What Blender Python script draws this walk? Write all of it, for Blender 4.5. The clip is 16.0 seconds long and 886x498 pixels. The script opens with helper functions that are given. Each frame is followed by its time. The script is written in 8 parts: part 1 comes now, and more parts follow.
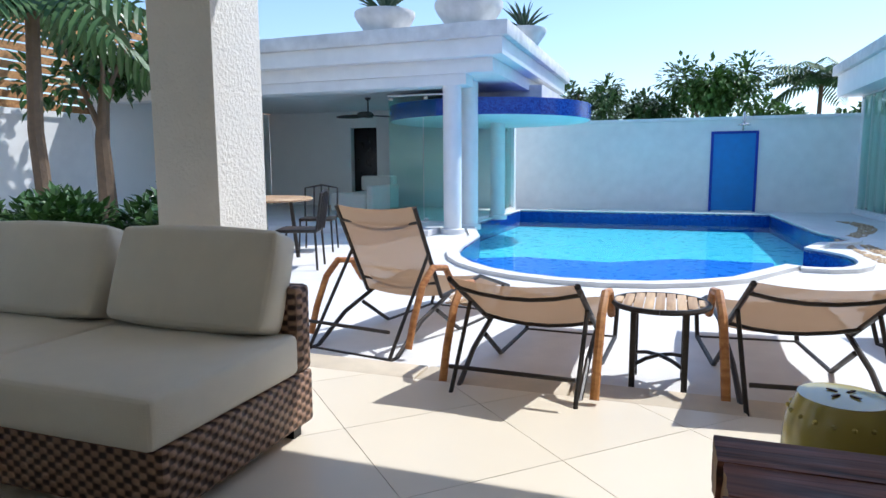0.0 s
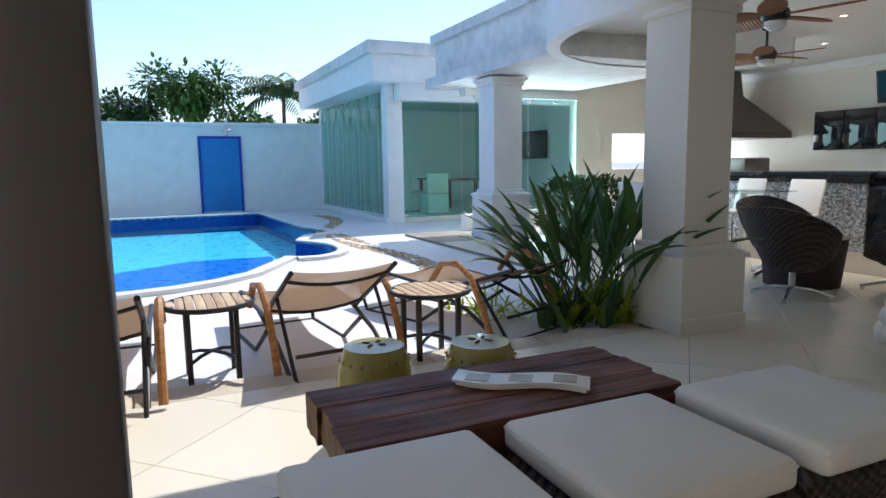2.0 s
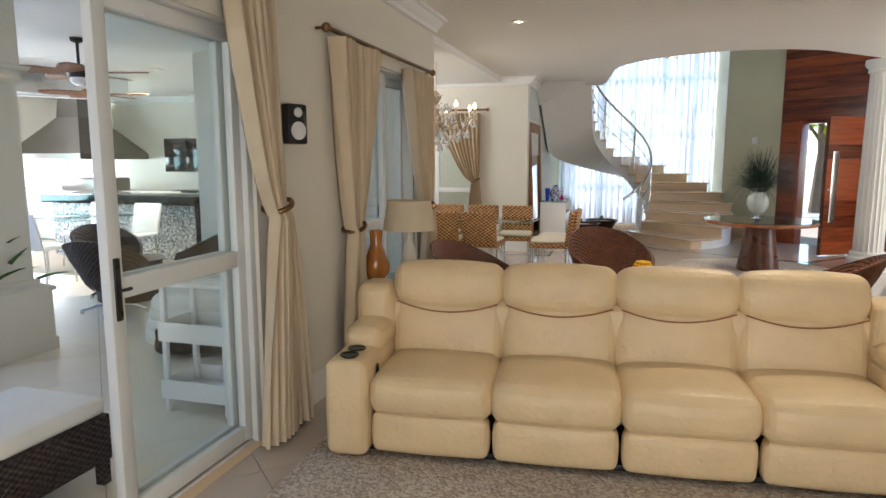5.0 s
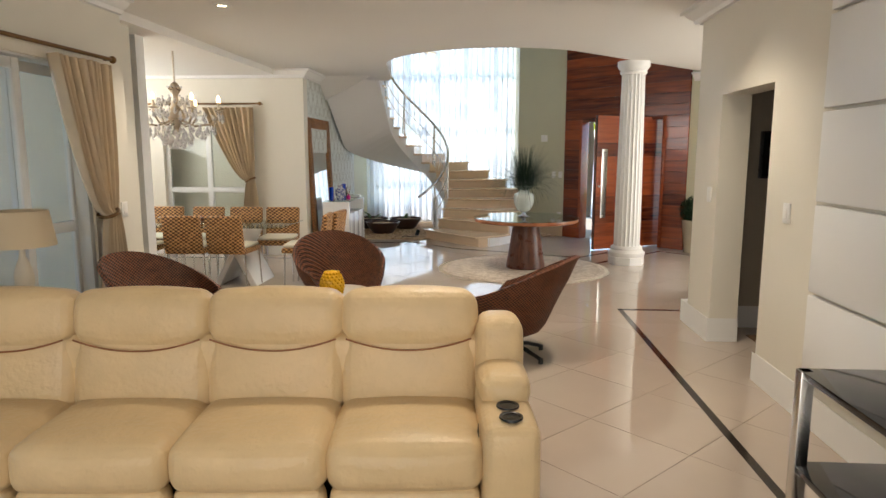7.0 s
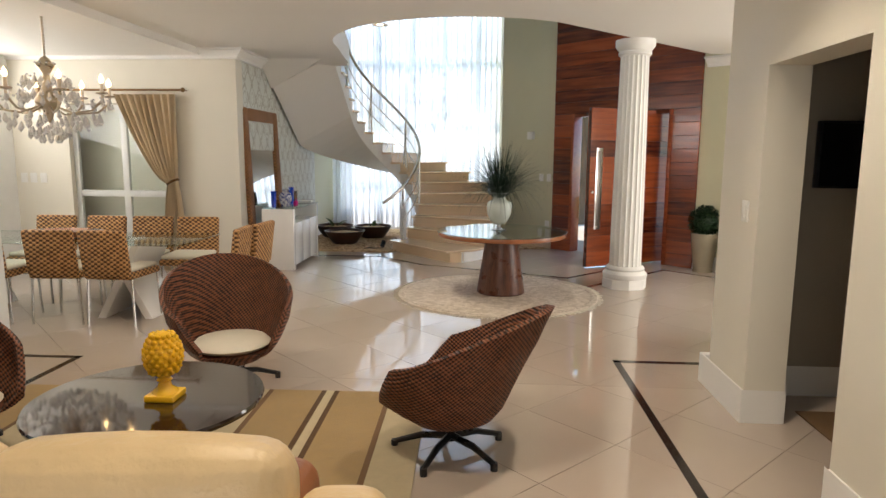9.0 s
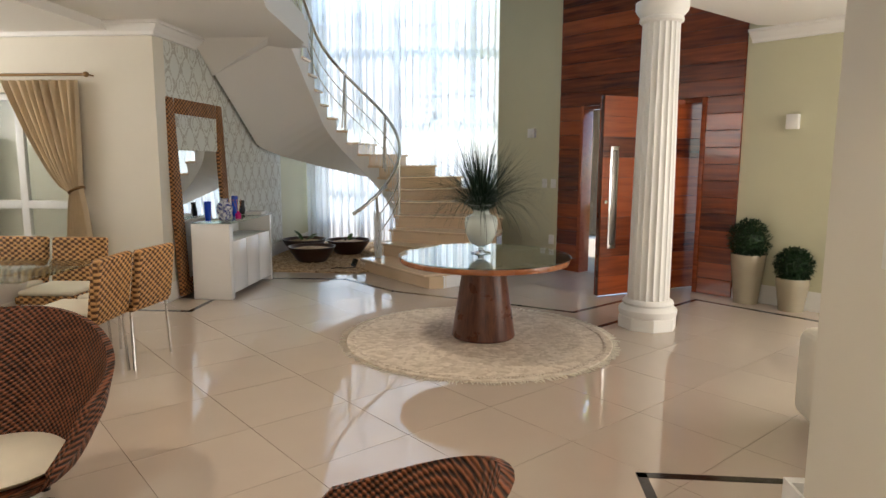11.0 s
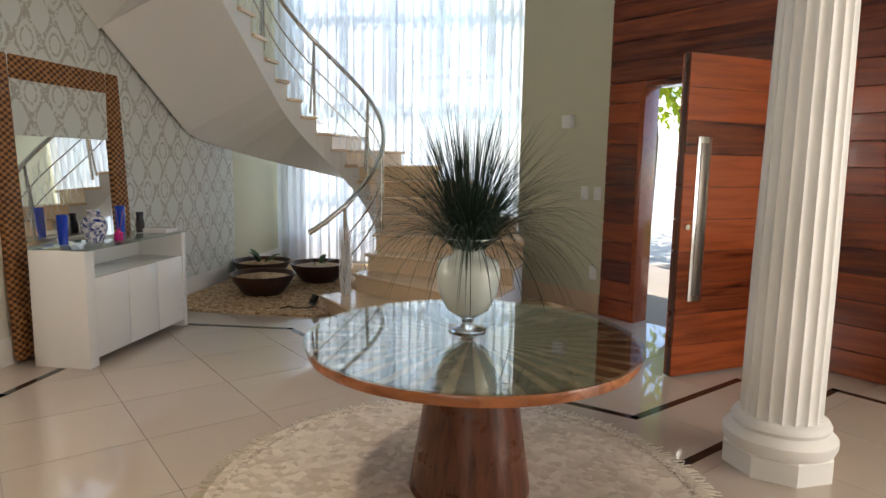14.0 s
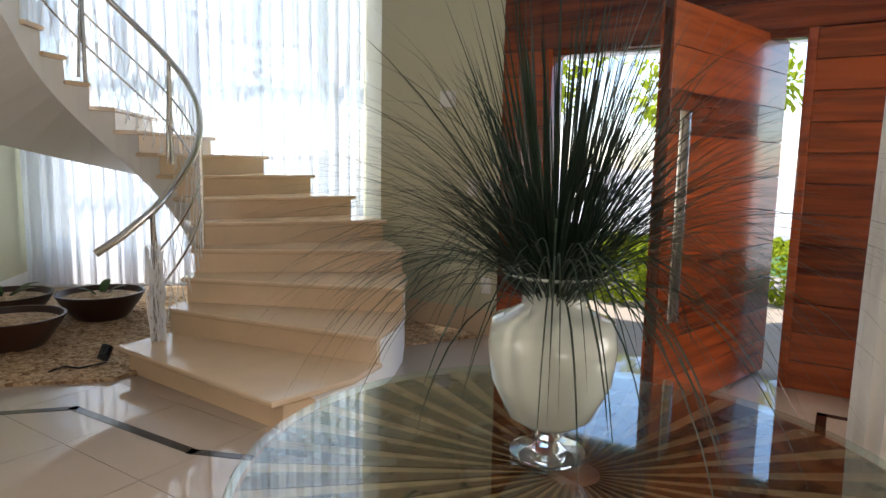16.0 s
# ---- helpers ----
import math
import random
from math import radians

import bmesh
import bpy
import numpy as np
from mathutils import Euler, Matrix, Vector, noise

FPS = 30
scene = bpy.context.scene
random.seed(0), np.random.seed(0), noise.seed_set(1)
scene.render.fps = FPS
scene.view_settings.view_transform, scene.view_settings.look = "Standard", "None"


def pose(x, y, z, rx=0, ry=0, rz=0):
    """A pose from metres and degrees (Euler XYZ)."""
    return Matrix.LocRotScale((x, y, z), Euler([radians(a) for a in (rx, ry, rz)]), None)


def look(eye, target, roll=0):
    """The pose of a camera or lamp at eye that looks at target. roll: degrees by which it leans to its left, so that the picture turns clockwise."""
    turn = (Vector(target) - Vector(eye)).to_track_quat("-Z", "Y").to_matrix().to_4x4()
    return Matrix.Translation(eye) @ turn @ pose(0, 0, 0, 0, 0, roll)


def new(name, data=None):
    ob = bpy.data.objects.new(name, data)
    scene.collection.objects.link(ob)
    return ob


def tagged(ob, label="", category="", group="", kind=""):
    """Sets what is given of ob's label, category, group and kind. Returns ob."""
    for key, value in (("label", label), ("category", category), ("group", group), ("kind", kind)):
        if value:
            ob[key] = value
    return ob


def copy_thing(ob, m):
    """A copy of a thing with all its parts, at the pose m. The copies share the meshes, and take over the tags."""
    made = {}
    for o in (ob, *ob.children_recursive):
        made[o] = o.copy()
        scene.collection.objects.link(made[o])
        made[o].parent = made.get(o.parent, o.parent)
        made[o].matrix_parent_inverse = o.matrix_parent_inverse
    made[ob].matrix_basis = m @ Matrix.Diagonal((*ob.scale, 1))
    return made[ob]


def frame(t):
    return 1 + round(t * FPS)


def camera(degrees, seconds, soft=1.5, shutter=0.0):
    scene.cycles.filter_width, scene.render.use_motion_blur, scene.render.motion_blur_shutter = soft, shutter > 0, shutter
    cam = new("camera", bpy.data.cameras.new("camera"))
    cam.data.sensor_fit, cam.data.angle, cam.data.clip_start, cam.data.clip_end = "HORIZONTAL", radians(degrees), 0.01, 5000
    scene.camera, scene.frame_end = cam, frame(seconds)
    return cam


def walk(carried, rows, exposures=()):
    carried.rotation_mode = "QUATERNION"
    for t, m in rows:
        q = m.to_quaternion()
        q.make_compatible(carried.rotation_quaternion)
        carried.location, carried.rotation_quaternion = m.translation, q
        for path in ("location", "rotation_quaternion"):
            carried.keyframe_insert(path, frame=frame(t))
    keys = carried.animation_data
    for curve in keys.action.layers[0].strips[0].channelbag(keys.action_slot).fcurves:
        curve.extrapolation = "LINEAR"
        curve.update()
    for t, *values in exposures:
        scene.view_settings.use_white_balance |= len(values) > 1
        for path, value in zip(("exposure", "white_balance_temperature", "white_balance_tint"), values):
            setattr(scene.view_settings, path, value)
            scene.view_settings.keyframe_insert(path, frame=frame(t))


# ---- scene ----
cam = camera(69.4, 16.0)
PATH = [
    (0, (0.058, 0.698, 1.041), (-1.818, 0.054, 0.79), -0.3),
    (0.5, (0.15, 0.642, 1.059), (-1.82, 0.419, 0.796), -0.0),
    (1, (0.195, 0.553, 1.065), (-1.777, 0.761, 0.797), -0.1),
    (1.5, (0.243, 0.488, 1.049), (-1.647, 1.09, 0.786), -0.8),
    (2, (0.356, 0.423, 1.089), (-1.44, 1.261, 0.827), -0.9),
    (2.5, (0.482, 0.367, 1.139), (-1.16, 1.48, 0.875), -0.4),
    (3, (0.611, 0.252, 1.218), (-0.794, 1.652, 0.955), 0.0),
    (3.5, (0.804, 0.111, 1.307), (-0.49, 1.614, 1.045), -0.1),
    (4, (1.057, 0.014, 1.373), (-0.099, 1.625, 1.108), -0.2),
    (4.5, (1.317, 0.045, 1.404), (0.491, 1.847, 1.132), -0.1),
    (5, (1.635, 0.126, 1.451), (1.101, 2.033, 1.173), -0.0),
    (5.2, (1.77, 0.165, 1.446), (1.353, 2.101, 1.167), 0.1),
    (7.3, (2.941, 1.021, 1.491), (2.811, 2.995, 1.199), -0.0),
    (7.5, (2.989, 1.182, 1.477), (2.86, 3.157, 1.187), 0.0),
    (8, (3.087, 1.561, 1.48), (2.961, 3.536, 1.191), 0.1),
    (8.5, (3.165, 1.982, 1.483), (3.041, 3.956, 1.191), 0.4),
    (9, (3.179, 2.435, 1.47), (3.053, 4.41, 1.178), 0.4),
    (9.2, (3.202, 2.609, 1.465), (3.073, 4.584, 1.173), 0.3),
    (11.3, (3.535, 4.38, 1.425), (3.356, 6.352, 1.149), 0.4),
    (11.5, (3.578, 4.547, 1.42), (3.392, 6.519, 1.145), 0.5),
    (12, (3.674, 4.96, 1.415), (3.467, 6.93, 1.142), 0.4),
    (12.5, (3.709, 5.377, 1.407), (3.486, 7.346, 1.136), 0.6),
    (13, (3.706, 5.786, 1.41), (3.464, 7.753, 1.141), 0.8),
    (13.5, (3.686, 6.224, 1.393), (3.428, 8.189, 1.124), 0.9),
    (14, (3.59, 6.634, 1.384), (3.322, 8.597, 1.114), 1.0),
    (14.5, (3.442, 7.022, 1.359), (3.175, 8.986, 1.088), 1.0),
    (15, (3.252, 7.406, 1.334), (3.042, 9.376, 1.064), 1.1),
    (15.5, (3.009, 7.739, 1.336), (3.068, 9.72, 1.068), 1.2),
    (16, (2.837, 8.047, 1.289), (3.258, 9.984, 1.027), 1.1),
]
EXPOSURES = [(0, 0.56, 5800, 10), (1.5, 0.54, 5800, 10), (2.5, 0.62, 5800, 10), (3.5, 1.18, 5900, 10), (5, 1.68, 5800, 10), (7.5, 1.74, 6250, 10), (9, 1.70, 6300, 11), (12, 1.56, 6400, 11), (14.5, 1.58, 6350, 12), (16, 1.68, 6350, 13)]
walk(cam, [(t, look(eye, target, roll)) for t, eye, target, roll in PATH], EXPOSURES)

# ---- world and sun ----
SUN_DIR = Vector((-0.36, 0.43, 0.83)).normalized()
world = bpy.data.worlds.new("sky")
scene.world = world
world.use_nodes = True
wn = world.node_tree
wn.nodes.clear()
sky = wn.nodes.new("ShaderNodeTexSky")
sky.sky_type, sky.sun_disc = "NISHITA", False
sky.sun_elevation = math.asin(SUN_DIR.z)
sky.sun_rotation = math.atan2(SUN_DIR.x, SUN_DIR.y)
sky.air_density, sky.dust_density, sky.ozone_density = 1.0, 0.6, 1.5
bg = wn.nodes.new("ShaderNodeBackground")
bg.inputs["Strength"].default_value = 0.15
wout = wn.nodes.new("ShaderNodeOutputWorld")
wn.links.new(sky.outputs[0], bg.inputs["Color"])
wn.links.new(bg.outputs[0], wout.inputs["Surface"])
sun_data = bpy.data.lights.new("sun", "SUN")
sun_data.energy, sun_data.angle, sun_data.color = 3.0, radians(0.6), (1.0, 0.95, 0.87)
sun = new("sun", sun_data)
sun.matrix_world = look(SUN_DIR * 40, (0, 0, 0))

CEIL = 2.70
# the terrace side of the house stands a little askew to the hall: its own plan frame
WEST_FRAME = Matrix.Translation((1.635, 0.126, 0)) @ Matrix.Rotation(-0.0137, 4, "Z") @ Matrix.Translation((-1.839, 0.014, 0))
WEST = []


def area_lamp(name, m, w, h, watts, color):
    """An area lamp: sky light in a real window, added fill elsewhere."""
    d = bpy.data.lights.new(name, "AREA")
    d.shape, d.size, d.size_y, d.energy, d.color = "RECTANGLE", w, h, watts, color
    ob = new(name, d)
    ob.matrix_world = m
    return ob


# south, lounge and dining: unseen fill lamps added before solid walls
area_lamp("window_light_south", look((2.3, -2.9, 1.35), (2.3, 5, 1.2)), 4.0, 2.3, 34, (1.0, 0.93, 0.84))
area_lamp("window_light_lounge", look((8.2, 8.3, 1.5), (3, 8.6, 1.0)), 3.0, 2.2, 42, (1.0, 0.94, 0.86))
area_lamp("window_light_dining", look((-2.7, 8.4, 1.5), (3, 8.4, 1.0)), 3.0, 2.0, 36, (1.0, 0.94, 0.86))
area_lamp("window_light_stairs", look((1.88, 15.14, 2.75), (1.88, 5, 2.0)), 3.0, 4.6, 12, (0.95, 0.97, 1.0))
area_lamp("window_light_link", WEST_FRAME @ look((-9.10, 6.15, 1.22), (0, 6.4, 1.0)), 1.9, 1.8, 60, (0.96, 0.98, 1.0))
area_lamp("window_light_grill", WEST_FRAME @ look((-9.10, 9.2, 1.27), (0, 8.6, 1.0)), 2.2, 0.55, 28, (0.96, 0.98, 1.0))
# the last two are unseen, added to brighten the living room
DOWNLIGHTS = [(0.66, 6.17), (2.16, 8.75), (2.6, 4.3), (3.9, 5.2)]
# ---- materials ----
def mat(name, color, rough=0.5, metal=0.0, var=0.12, scale=6.0, bump=0.0, bscale=60.0, coat=0.0, trans=0.0, ior=1.45, piece=0.0, spec=0.5):
    """A procedural surface: base colour with two scales of variation, a roughness that wanders, fine relief."""
    m = bpy.data.materials.new(name)
    m.use_nodes = True
    nt = m.node_tree
    b = nt.nodes["Principled BSDF"]
    b.inputs["Metallic"].default_value = metal
    b.inputs["Roughness"].default_value = rough
    b.inputs["Coat Weight"].default_value = coat
    b.inputs["Transmission Weight"].default_value = trans
    b.inputs["IOR"].default_value = ior
    b.inputs["Specular IOR Level"].default_value = spec
    geo = nt.nodes.new("ShaderNodeTexCoord")
    src = geo.outputs["Object"]
    n1 = nt.nodes.new("ShaderNodeTexNoise")
    n1.inputs["Scale"].default_value, n1.inputs["Detail"].default_value = scale, 5
    nt.links.new(src, n1.inputs["Vector"])
    n2 = nt.nodes.new("ShaderNodeTexNoise")
    n2.inputs["Scale"].default_value, n2.inputs["Detail"].default_value = scale * 0.13, 3
    nt.links.new(src, n2.inputs["Vector"])
    add = nt.nodes.new("ShaderNodeMath")
    add.operation = "ADD"
    nt.links.new(n1.outputs[0], add.inputs[0])
    nt.links.new(n2.outputs[0], add.inputs[1])
    last = add.outputs[0]
    if piece:
        info = nt.nodes.new("ShaderNodeObjectInfo")
        mul = nt.nodes.new("ShaderNodeMath")
        mul.operation = "MULTIPLY_ADD"
        mul.inputs[1].default_value = piece * 2
        nt.links.new(info.outputs["Random"], mul.inputs[0])
        nt.links.new(last, mul.inputs[2])
        last = mul.outputs[0]
    mr = nt.nodes.new("ShaderNodeMapRange")
    mr.inputs["From Min"].default_value, mr.inputs["From Max"].default_value = 0.6, 1.4 + piece * 2
    mr.inputs["To Min"].default_value, mr.inputs["To Max"].default_value = 1 - var, 1 + var
    nt.links.new(last, mr.inputs["Value"])
    mix = nt.nodes.new("ShaderNodeVectorMath")
    mix.operation = "MULTIPLY"
    mix.inputs[0].default_value = color
    nt.links.new(mr.outputs[0], mix.inputs[1])
    nt.links.new(mix.outputs[0], b.inputs["Base Color"])
    if rough > 0.03 and not trans:
        rr = nt.nodes.new("ShaderNodeMapRange")
        rr.inputs["From Min"].default_value, rr.inputs["From Max"].default_value = 0.3, 0.7
        rr.inputs["To Min"].default_value, rr.inputs["To Max"].default_value = rough * 0.8, min(1, rough * 1.2)
        nt.links.new(n1.outputs[0], rr.inputs["Value"])
        nt.links.new(rr.outputs[0], b.inputs["Roughness"])
    if bump:
        n3 = nt.nodes.new("ShaderNodeTexNoise")
        n3.inputs["Scale"].default_value, n3.inputs["Detail"].default_value = bscale, 4
        nt.links.new(src, n3.inputs["Vector"])
        bp = nt.nodes.new("ShaderNodeBump")
        bp.inputs["Strength"].default_value, bp.inputs["Distance"].default_value = bump, 0.01
        nt.links.new(n3.outputs[0], bp.inputs["Height"])
        nt.links.new(bp.outputs[0], b.inputs["Normal"])
    return m


def wood(name, dark, light, axis=0, rough=0.4, scale=3.0, stretch=12.0, piece=1.0, bump=0.15, coat=0.0):
    """Grain stretched along one axis, shifted from piece to piece."""
    m = mat(name, light, rough, coat=coat)
    nt = m.node_tree
    b = nt.nodes["Principled BSDF"]
    tc = nt.nodes.new("ShaderNodeTexCoord")
    info = nt.nodes.new("ShaderNodeObjectInfo")
    mp = nt.nodes.new("ShaderNodeMapping")
    s = [scale * stretch] * 3
    s[axis] = scale
    mp.inputs["Scale"].default_value = s
    nt.links.new(tc.outputs["Object"], mp.inputs["Vector"])
    sh = nt.nodes.new("ShaderNodeVectorMath")
    sh.operation = "MULTIPLY_ADD"
    sh.inputs[1].default_value = (37, 53, 71)
    nt.links.new(info.outputs["Random"], sh.inputs[0])
    nt.links.new(mp.outputs[0], sh.inputs[2])
    nz = nt.nodes.new("ShaderNodeTexNoise")
    nz.inputs["Scale"].default_value, nz.inputs["Detail"].default_value, nz.inputs["Distortion"].default_value = 1.0, 6, 0.6
    nt.links.new(sh.outputs[0], nz.inputs["Vector"])
    pm = nt.nodes.new("ShaderNodeMath")
    pm.operation = "MULTIPLY_ADD"
    pm.inputs[1].default_value = 0.5 * piece
    nt.links.new(info.outputs["Random"], pm.inputs[0])
    nt.links.new(nz.outputs[0], pm.inputs[2])
    cr = nt.nodes.new("ShaderNodeValToRGB")
    cr.color_ramp.elements[0].position, cr.color_ramp.elements[0].color = 0.35, (*dark, 1)
    cr.color_ramp.elements[1].position, cr.color_ramp.elements[1].color = 0.65 + 0.5 * piece, (*light, 1)
    nt.links.new(pm.outputs[0], cr.inputs[0])
    nt.links.new(cr.outputs[0], b.inputs["Base Color"])
    bp = nt.nodes.new("ShaderNodeBump")
    bp.inputs["Strength"].default_value, bp.inputs["Distance"].default_value = bump, 0.004
    nt.links.new(nz.outputs[0], bp.inputs["Height"])
    nt.links.new(bp.outputs[0], b.inputs["Normal"])
    return m


def weave(name, dark, light, scale=90.0, rough=0.6, bump=1.0):
    """Woven cane or rattan: two crossing waves as relief and tone."""
    m = mat(name, light, rough)
    nt = m.node_tree
    b = nt.nodes["Principled BSDF"]
    tc = nt.nodes.new("ShaderNodeTexCoord")
    sep = nt.nodes.new("ShaderNodeSeparateXYZ")
    nt.links.new(tc.outputs["Object"], sep.inputs[0])

    def wave(sock, sc):
        a = nt.nodes.new("ShaderNodeMath")
        a.operation = "MULTIPLY"
        a.inputs[1].default_value = sc
        nt.links.new(sock, a.inputs[0])
        s = nt.nodes.new("ShaderNodeMath")
        s.operation = "SINE"
        nt.links.new(a.outputs[0], s.inputs[0])
        return s.outputs[0]

    hor = nt.nodes.new("ShaderNodeMath")
    hor.operation = "ADD"
    nt.links.new(sep.outputs[0], hor.inputs[0])
    nt.links.new(sep.outputs[1], hor.inputs[1])
    wx, wz = wave(hor.outputs[0], scale * 2.2), wave(sep.outputs[2], scale * 3.2)
    mu = nt.nodes.new("ShaderNodeMath")
    mu.operation = "MULTIPLY"
    nt.links.new(wx, mu.inputs[0])
    nt.links.new(wz, mu.inputs[1])
    nz = nt.nodes.new("ShaderNodeTexNoise")
    nz.inputs["Scale"].default_value = 25
    nt.links.new(tc.outputs["Object"], nz.inputs["Vector"])
    ad = nt.nodes.new("ShaderNodeMath")
    ad.operation = "MULTIPLY_ADD"
    ad.inputs[1].default_value = 0.75
    nt.links.new(mu.outputs[0], ad.inputs[0])
    nt.links.new(nz.outputs[0], ad.inputs[2])
    cr = nt.nodes.new("ShaderNodeValToRGB")
    cr.color_ramp.elements[0].position, cr.color_ramp.elements[0].color = 0.2, (*dark, 1)
    cr.color_ramp.elements[1].position, cr.color_ramp.elements[1].color = 0.8, (*light, 1)
    nt.links.new(ad.outputs[0], cr.inputs[0])
    nt.links.new(cr.outputs[0], b.inputs["Base Color"])
    bp = nt.nodes.new("ShaderNodeBump")
    bp.inputs["Strength"].default_value, bp.inputs["Distance"].default_value = bump, 0.006
    nt.links.new(ad.outputs[0], bp.inputs["Height"])
    nt.links.new(bp.outputs[0], b.inputs["Normal"])
    return m


def speckle(name, a, b_, scale, rough=0.6, thresh=0.5, bump=0.4):
    """Two-toned cells: pebbles, mosaic, pile."""
    m = mat(name, a, rough)
    nt = m.node_tree
    b = nt.nodes["Principled BSDF"]
    tc = nt.nodes.new("ShaderNodeTexCoord")
    v = nt.nodes.new("ShaderNodeTexVoronoi")
    v.inputs["Scale"].default_value = scale
    nt.links.new(tc.outputs["Object"], v.inputs["Vector"])
    sp = nt.nodes.new("ShaderNodeSeparateXYZ")
    nt.links.new(v.outputs["Color"], sp.inputs[0])
    cr = nt.nodes.new("ShaderNodeValToRGB")
    cr.color_ramp.elements[0].position, cr.color_ramp.elements[0].color = max(0, thresh - 0.4), (*a, 1)
    cr.color_ramp.elements[1].position, cr.color_ramp.elements[1].color = min(1, thresh + 0.4), (*b_, 1)
    nt.links.new(sp.outputs[0], cr.inputs[0])
    nt.links.new(cr.outputs[0], b.inputs["Base Color"])
    bp = nt.nodes.new("ShaderNodeBump")
    bp.inputs["Strength"].default_value, bp.inputs["Distance"].default_value = bump, 0.01
    bp.invert = True
    nt.links.new(v.outputs["Distance"], bp.inputs["Height"])
    nt.links.new(bp.outputs[0], b.inputs["Normal"])
    return m


def sheer(name, color, clear=0.35, through_=0.5):
    """Thin cloth: part see-through, part translucent."""
    m = bpy.data.materials.new(name)
    m.use_nodes = True
    nt = m.node_tree
    nt.nodes.remove(nt.nodes["Principled BSDF"])
    out = nt.nodes["Material Output"]
    tr, tl, df = (nt.nodes.new("ShaderNodeBsdf" + k) for k in ("Transparent", "Translucent", "Diffuse"))
    for n in (tl, df):
        n.inputs["Color"].default_value = (*color, 1)
    m1, m2 = nt.nodes.new("ShaderNodeMixShader"), nt.nodes.new("ShaderNodeMixShader")
    m1.inputs[0].default_value = through_
    nt.links.new(df.outputs[0], m1.inputs[1])
    nt.links.new(tl.outputs[0], m1.inputs[2])
    tc = nt.nodes.new("ShaderNodeTexCoord")
    nz = nt.nodes.new("ShaderNodeTexNoise")
    nz.inputs["Scale"].default_value = 3
    nt.links.new(tc.outputs["Object"], nz.inputs["Vector"])
    mr = nt.nodes.new("ShaderNodeMapRange")
    mr.inputs["From Min"].default_value, mr.inputs["From Max"].default_value = 0.3, 0.7
    mr.inputs["To Min"].default_value, mr.inputs["To Max"].default_value = clear * 0.8, clear * 1.2
    nt.links.new(nz.outputs[0], mr.inputs["Value"])
    nt.links.new(mr.outputs[0], m2.inputs[0])
    nt.links.new(m1.outputs[0], m2.inputs[1])
    nt.links.new(tr.outputs[0], m2.inputs[2])
    nt.links.new(m2.outputs[0], out.inputs["Surface"])
    return m


def pane(name, tint, ior, rough=0.0, ripple=0.0, gloss=0.9, power=5.0):
    """A thin clear sheet: tinted see-through with a mirror gloss that grows at a slant."""
    m = bpy.data.materials.new(name)
    m.use_nodes = True
    nt = m.node_tree
    nt.nodes.remove(nt.nodes["Principled BSDF"])
    tr, gl = nt.nodes.new("ShaderNodeBsdfTransparent"), nt.nodes.new("ShaderNodeBsdfGlossy")
    tr.inputs["Color"].default_value = (*tint, 1)
    gl.inputs["Roughness"].default_value = rough
    fr, mx = nt.nodes.new("ShaderNodeLayerWeight"), nt.nodes.new("ShaderNodeMixShader")
    fr.inputs["Blend"].default_value = 0.5
    pw, ad = nt.nodes.new("ShaderNodeMath"), nt.nodes.new("ShaderNodeMath")
    pw.operation, pw.inputs[1].default_value = "POWER", power
    ad.operation, ad.inputs[1].default_value, ad.inputs[2].default_value = "MULTIPLY_ADD", gloss, ((ior - 1) / (ior + 1)) ** 2
    ad.use_clamp = True
    nt.links.new(fr.outputs["Facing"], pw.inputs[0])
    nt.links.new(pw.outputs[0], ad.inputs[0])
    nt.links.new(ad.outputs[0], mx.inputs[0])
    nt.links.new(tr.outputs[0], mx.inputs[1])
    nt.links.new(gl.outputs[0], mx.inputs[2])
    nt.links.new(mx.outputs[0], nt.nodes["Material Output"].inputs["Surface"])
    if ripple:
        tc, nz, bp = nt.nodes.new("ShaderNodeTexCoord"), nt.nodes.new("ShaderNodeTexNoise"), nt.nodes.new("ShaderNodeBump")
        nz.inputs["Scale"].default_value = 2.5
        bp.inputs["Strength"].default_value, bp.inputs["Distance"].default_value = ripple, 0.02
        nt.links.new(tc.outputs["Object"], nz.inputs["Vector"])
        nt.links.new(nz.outputs[0], bp.inputs["Height"])
        nt.links.new(bp.outputs[0], gl.inputs["Normal"])
    return m


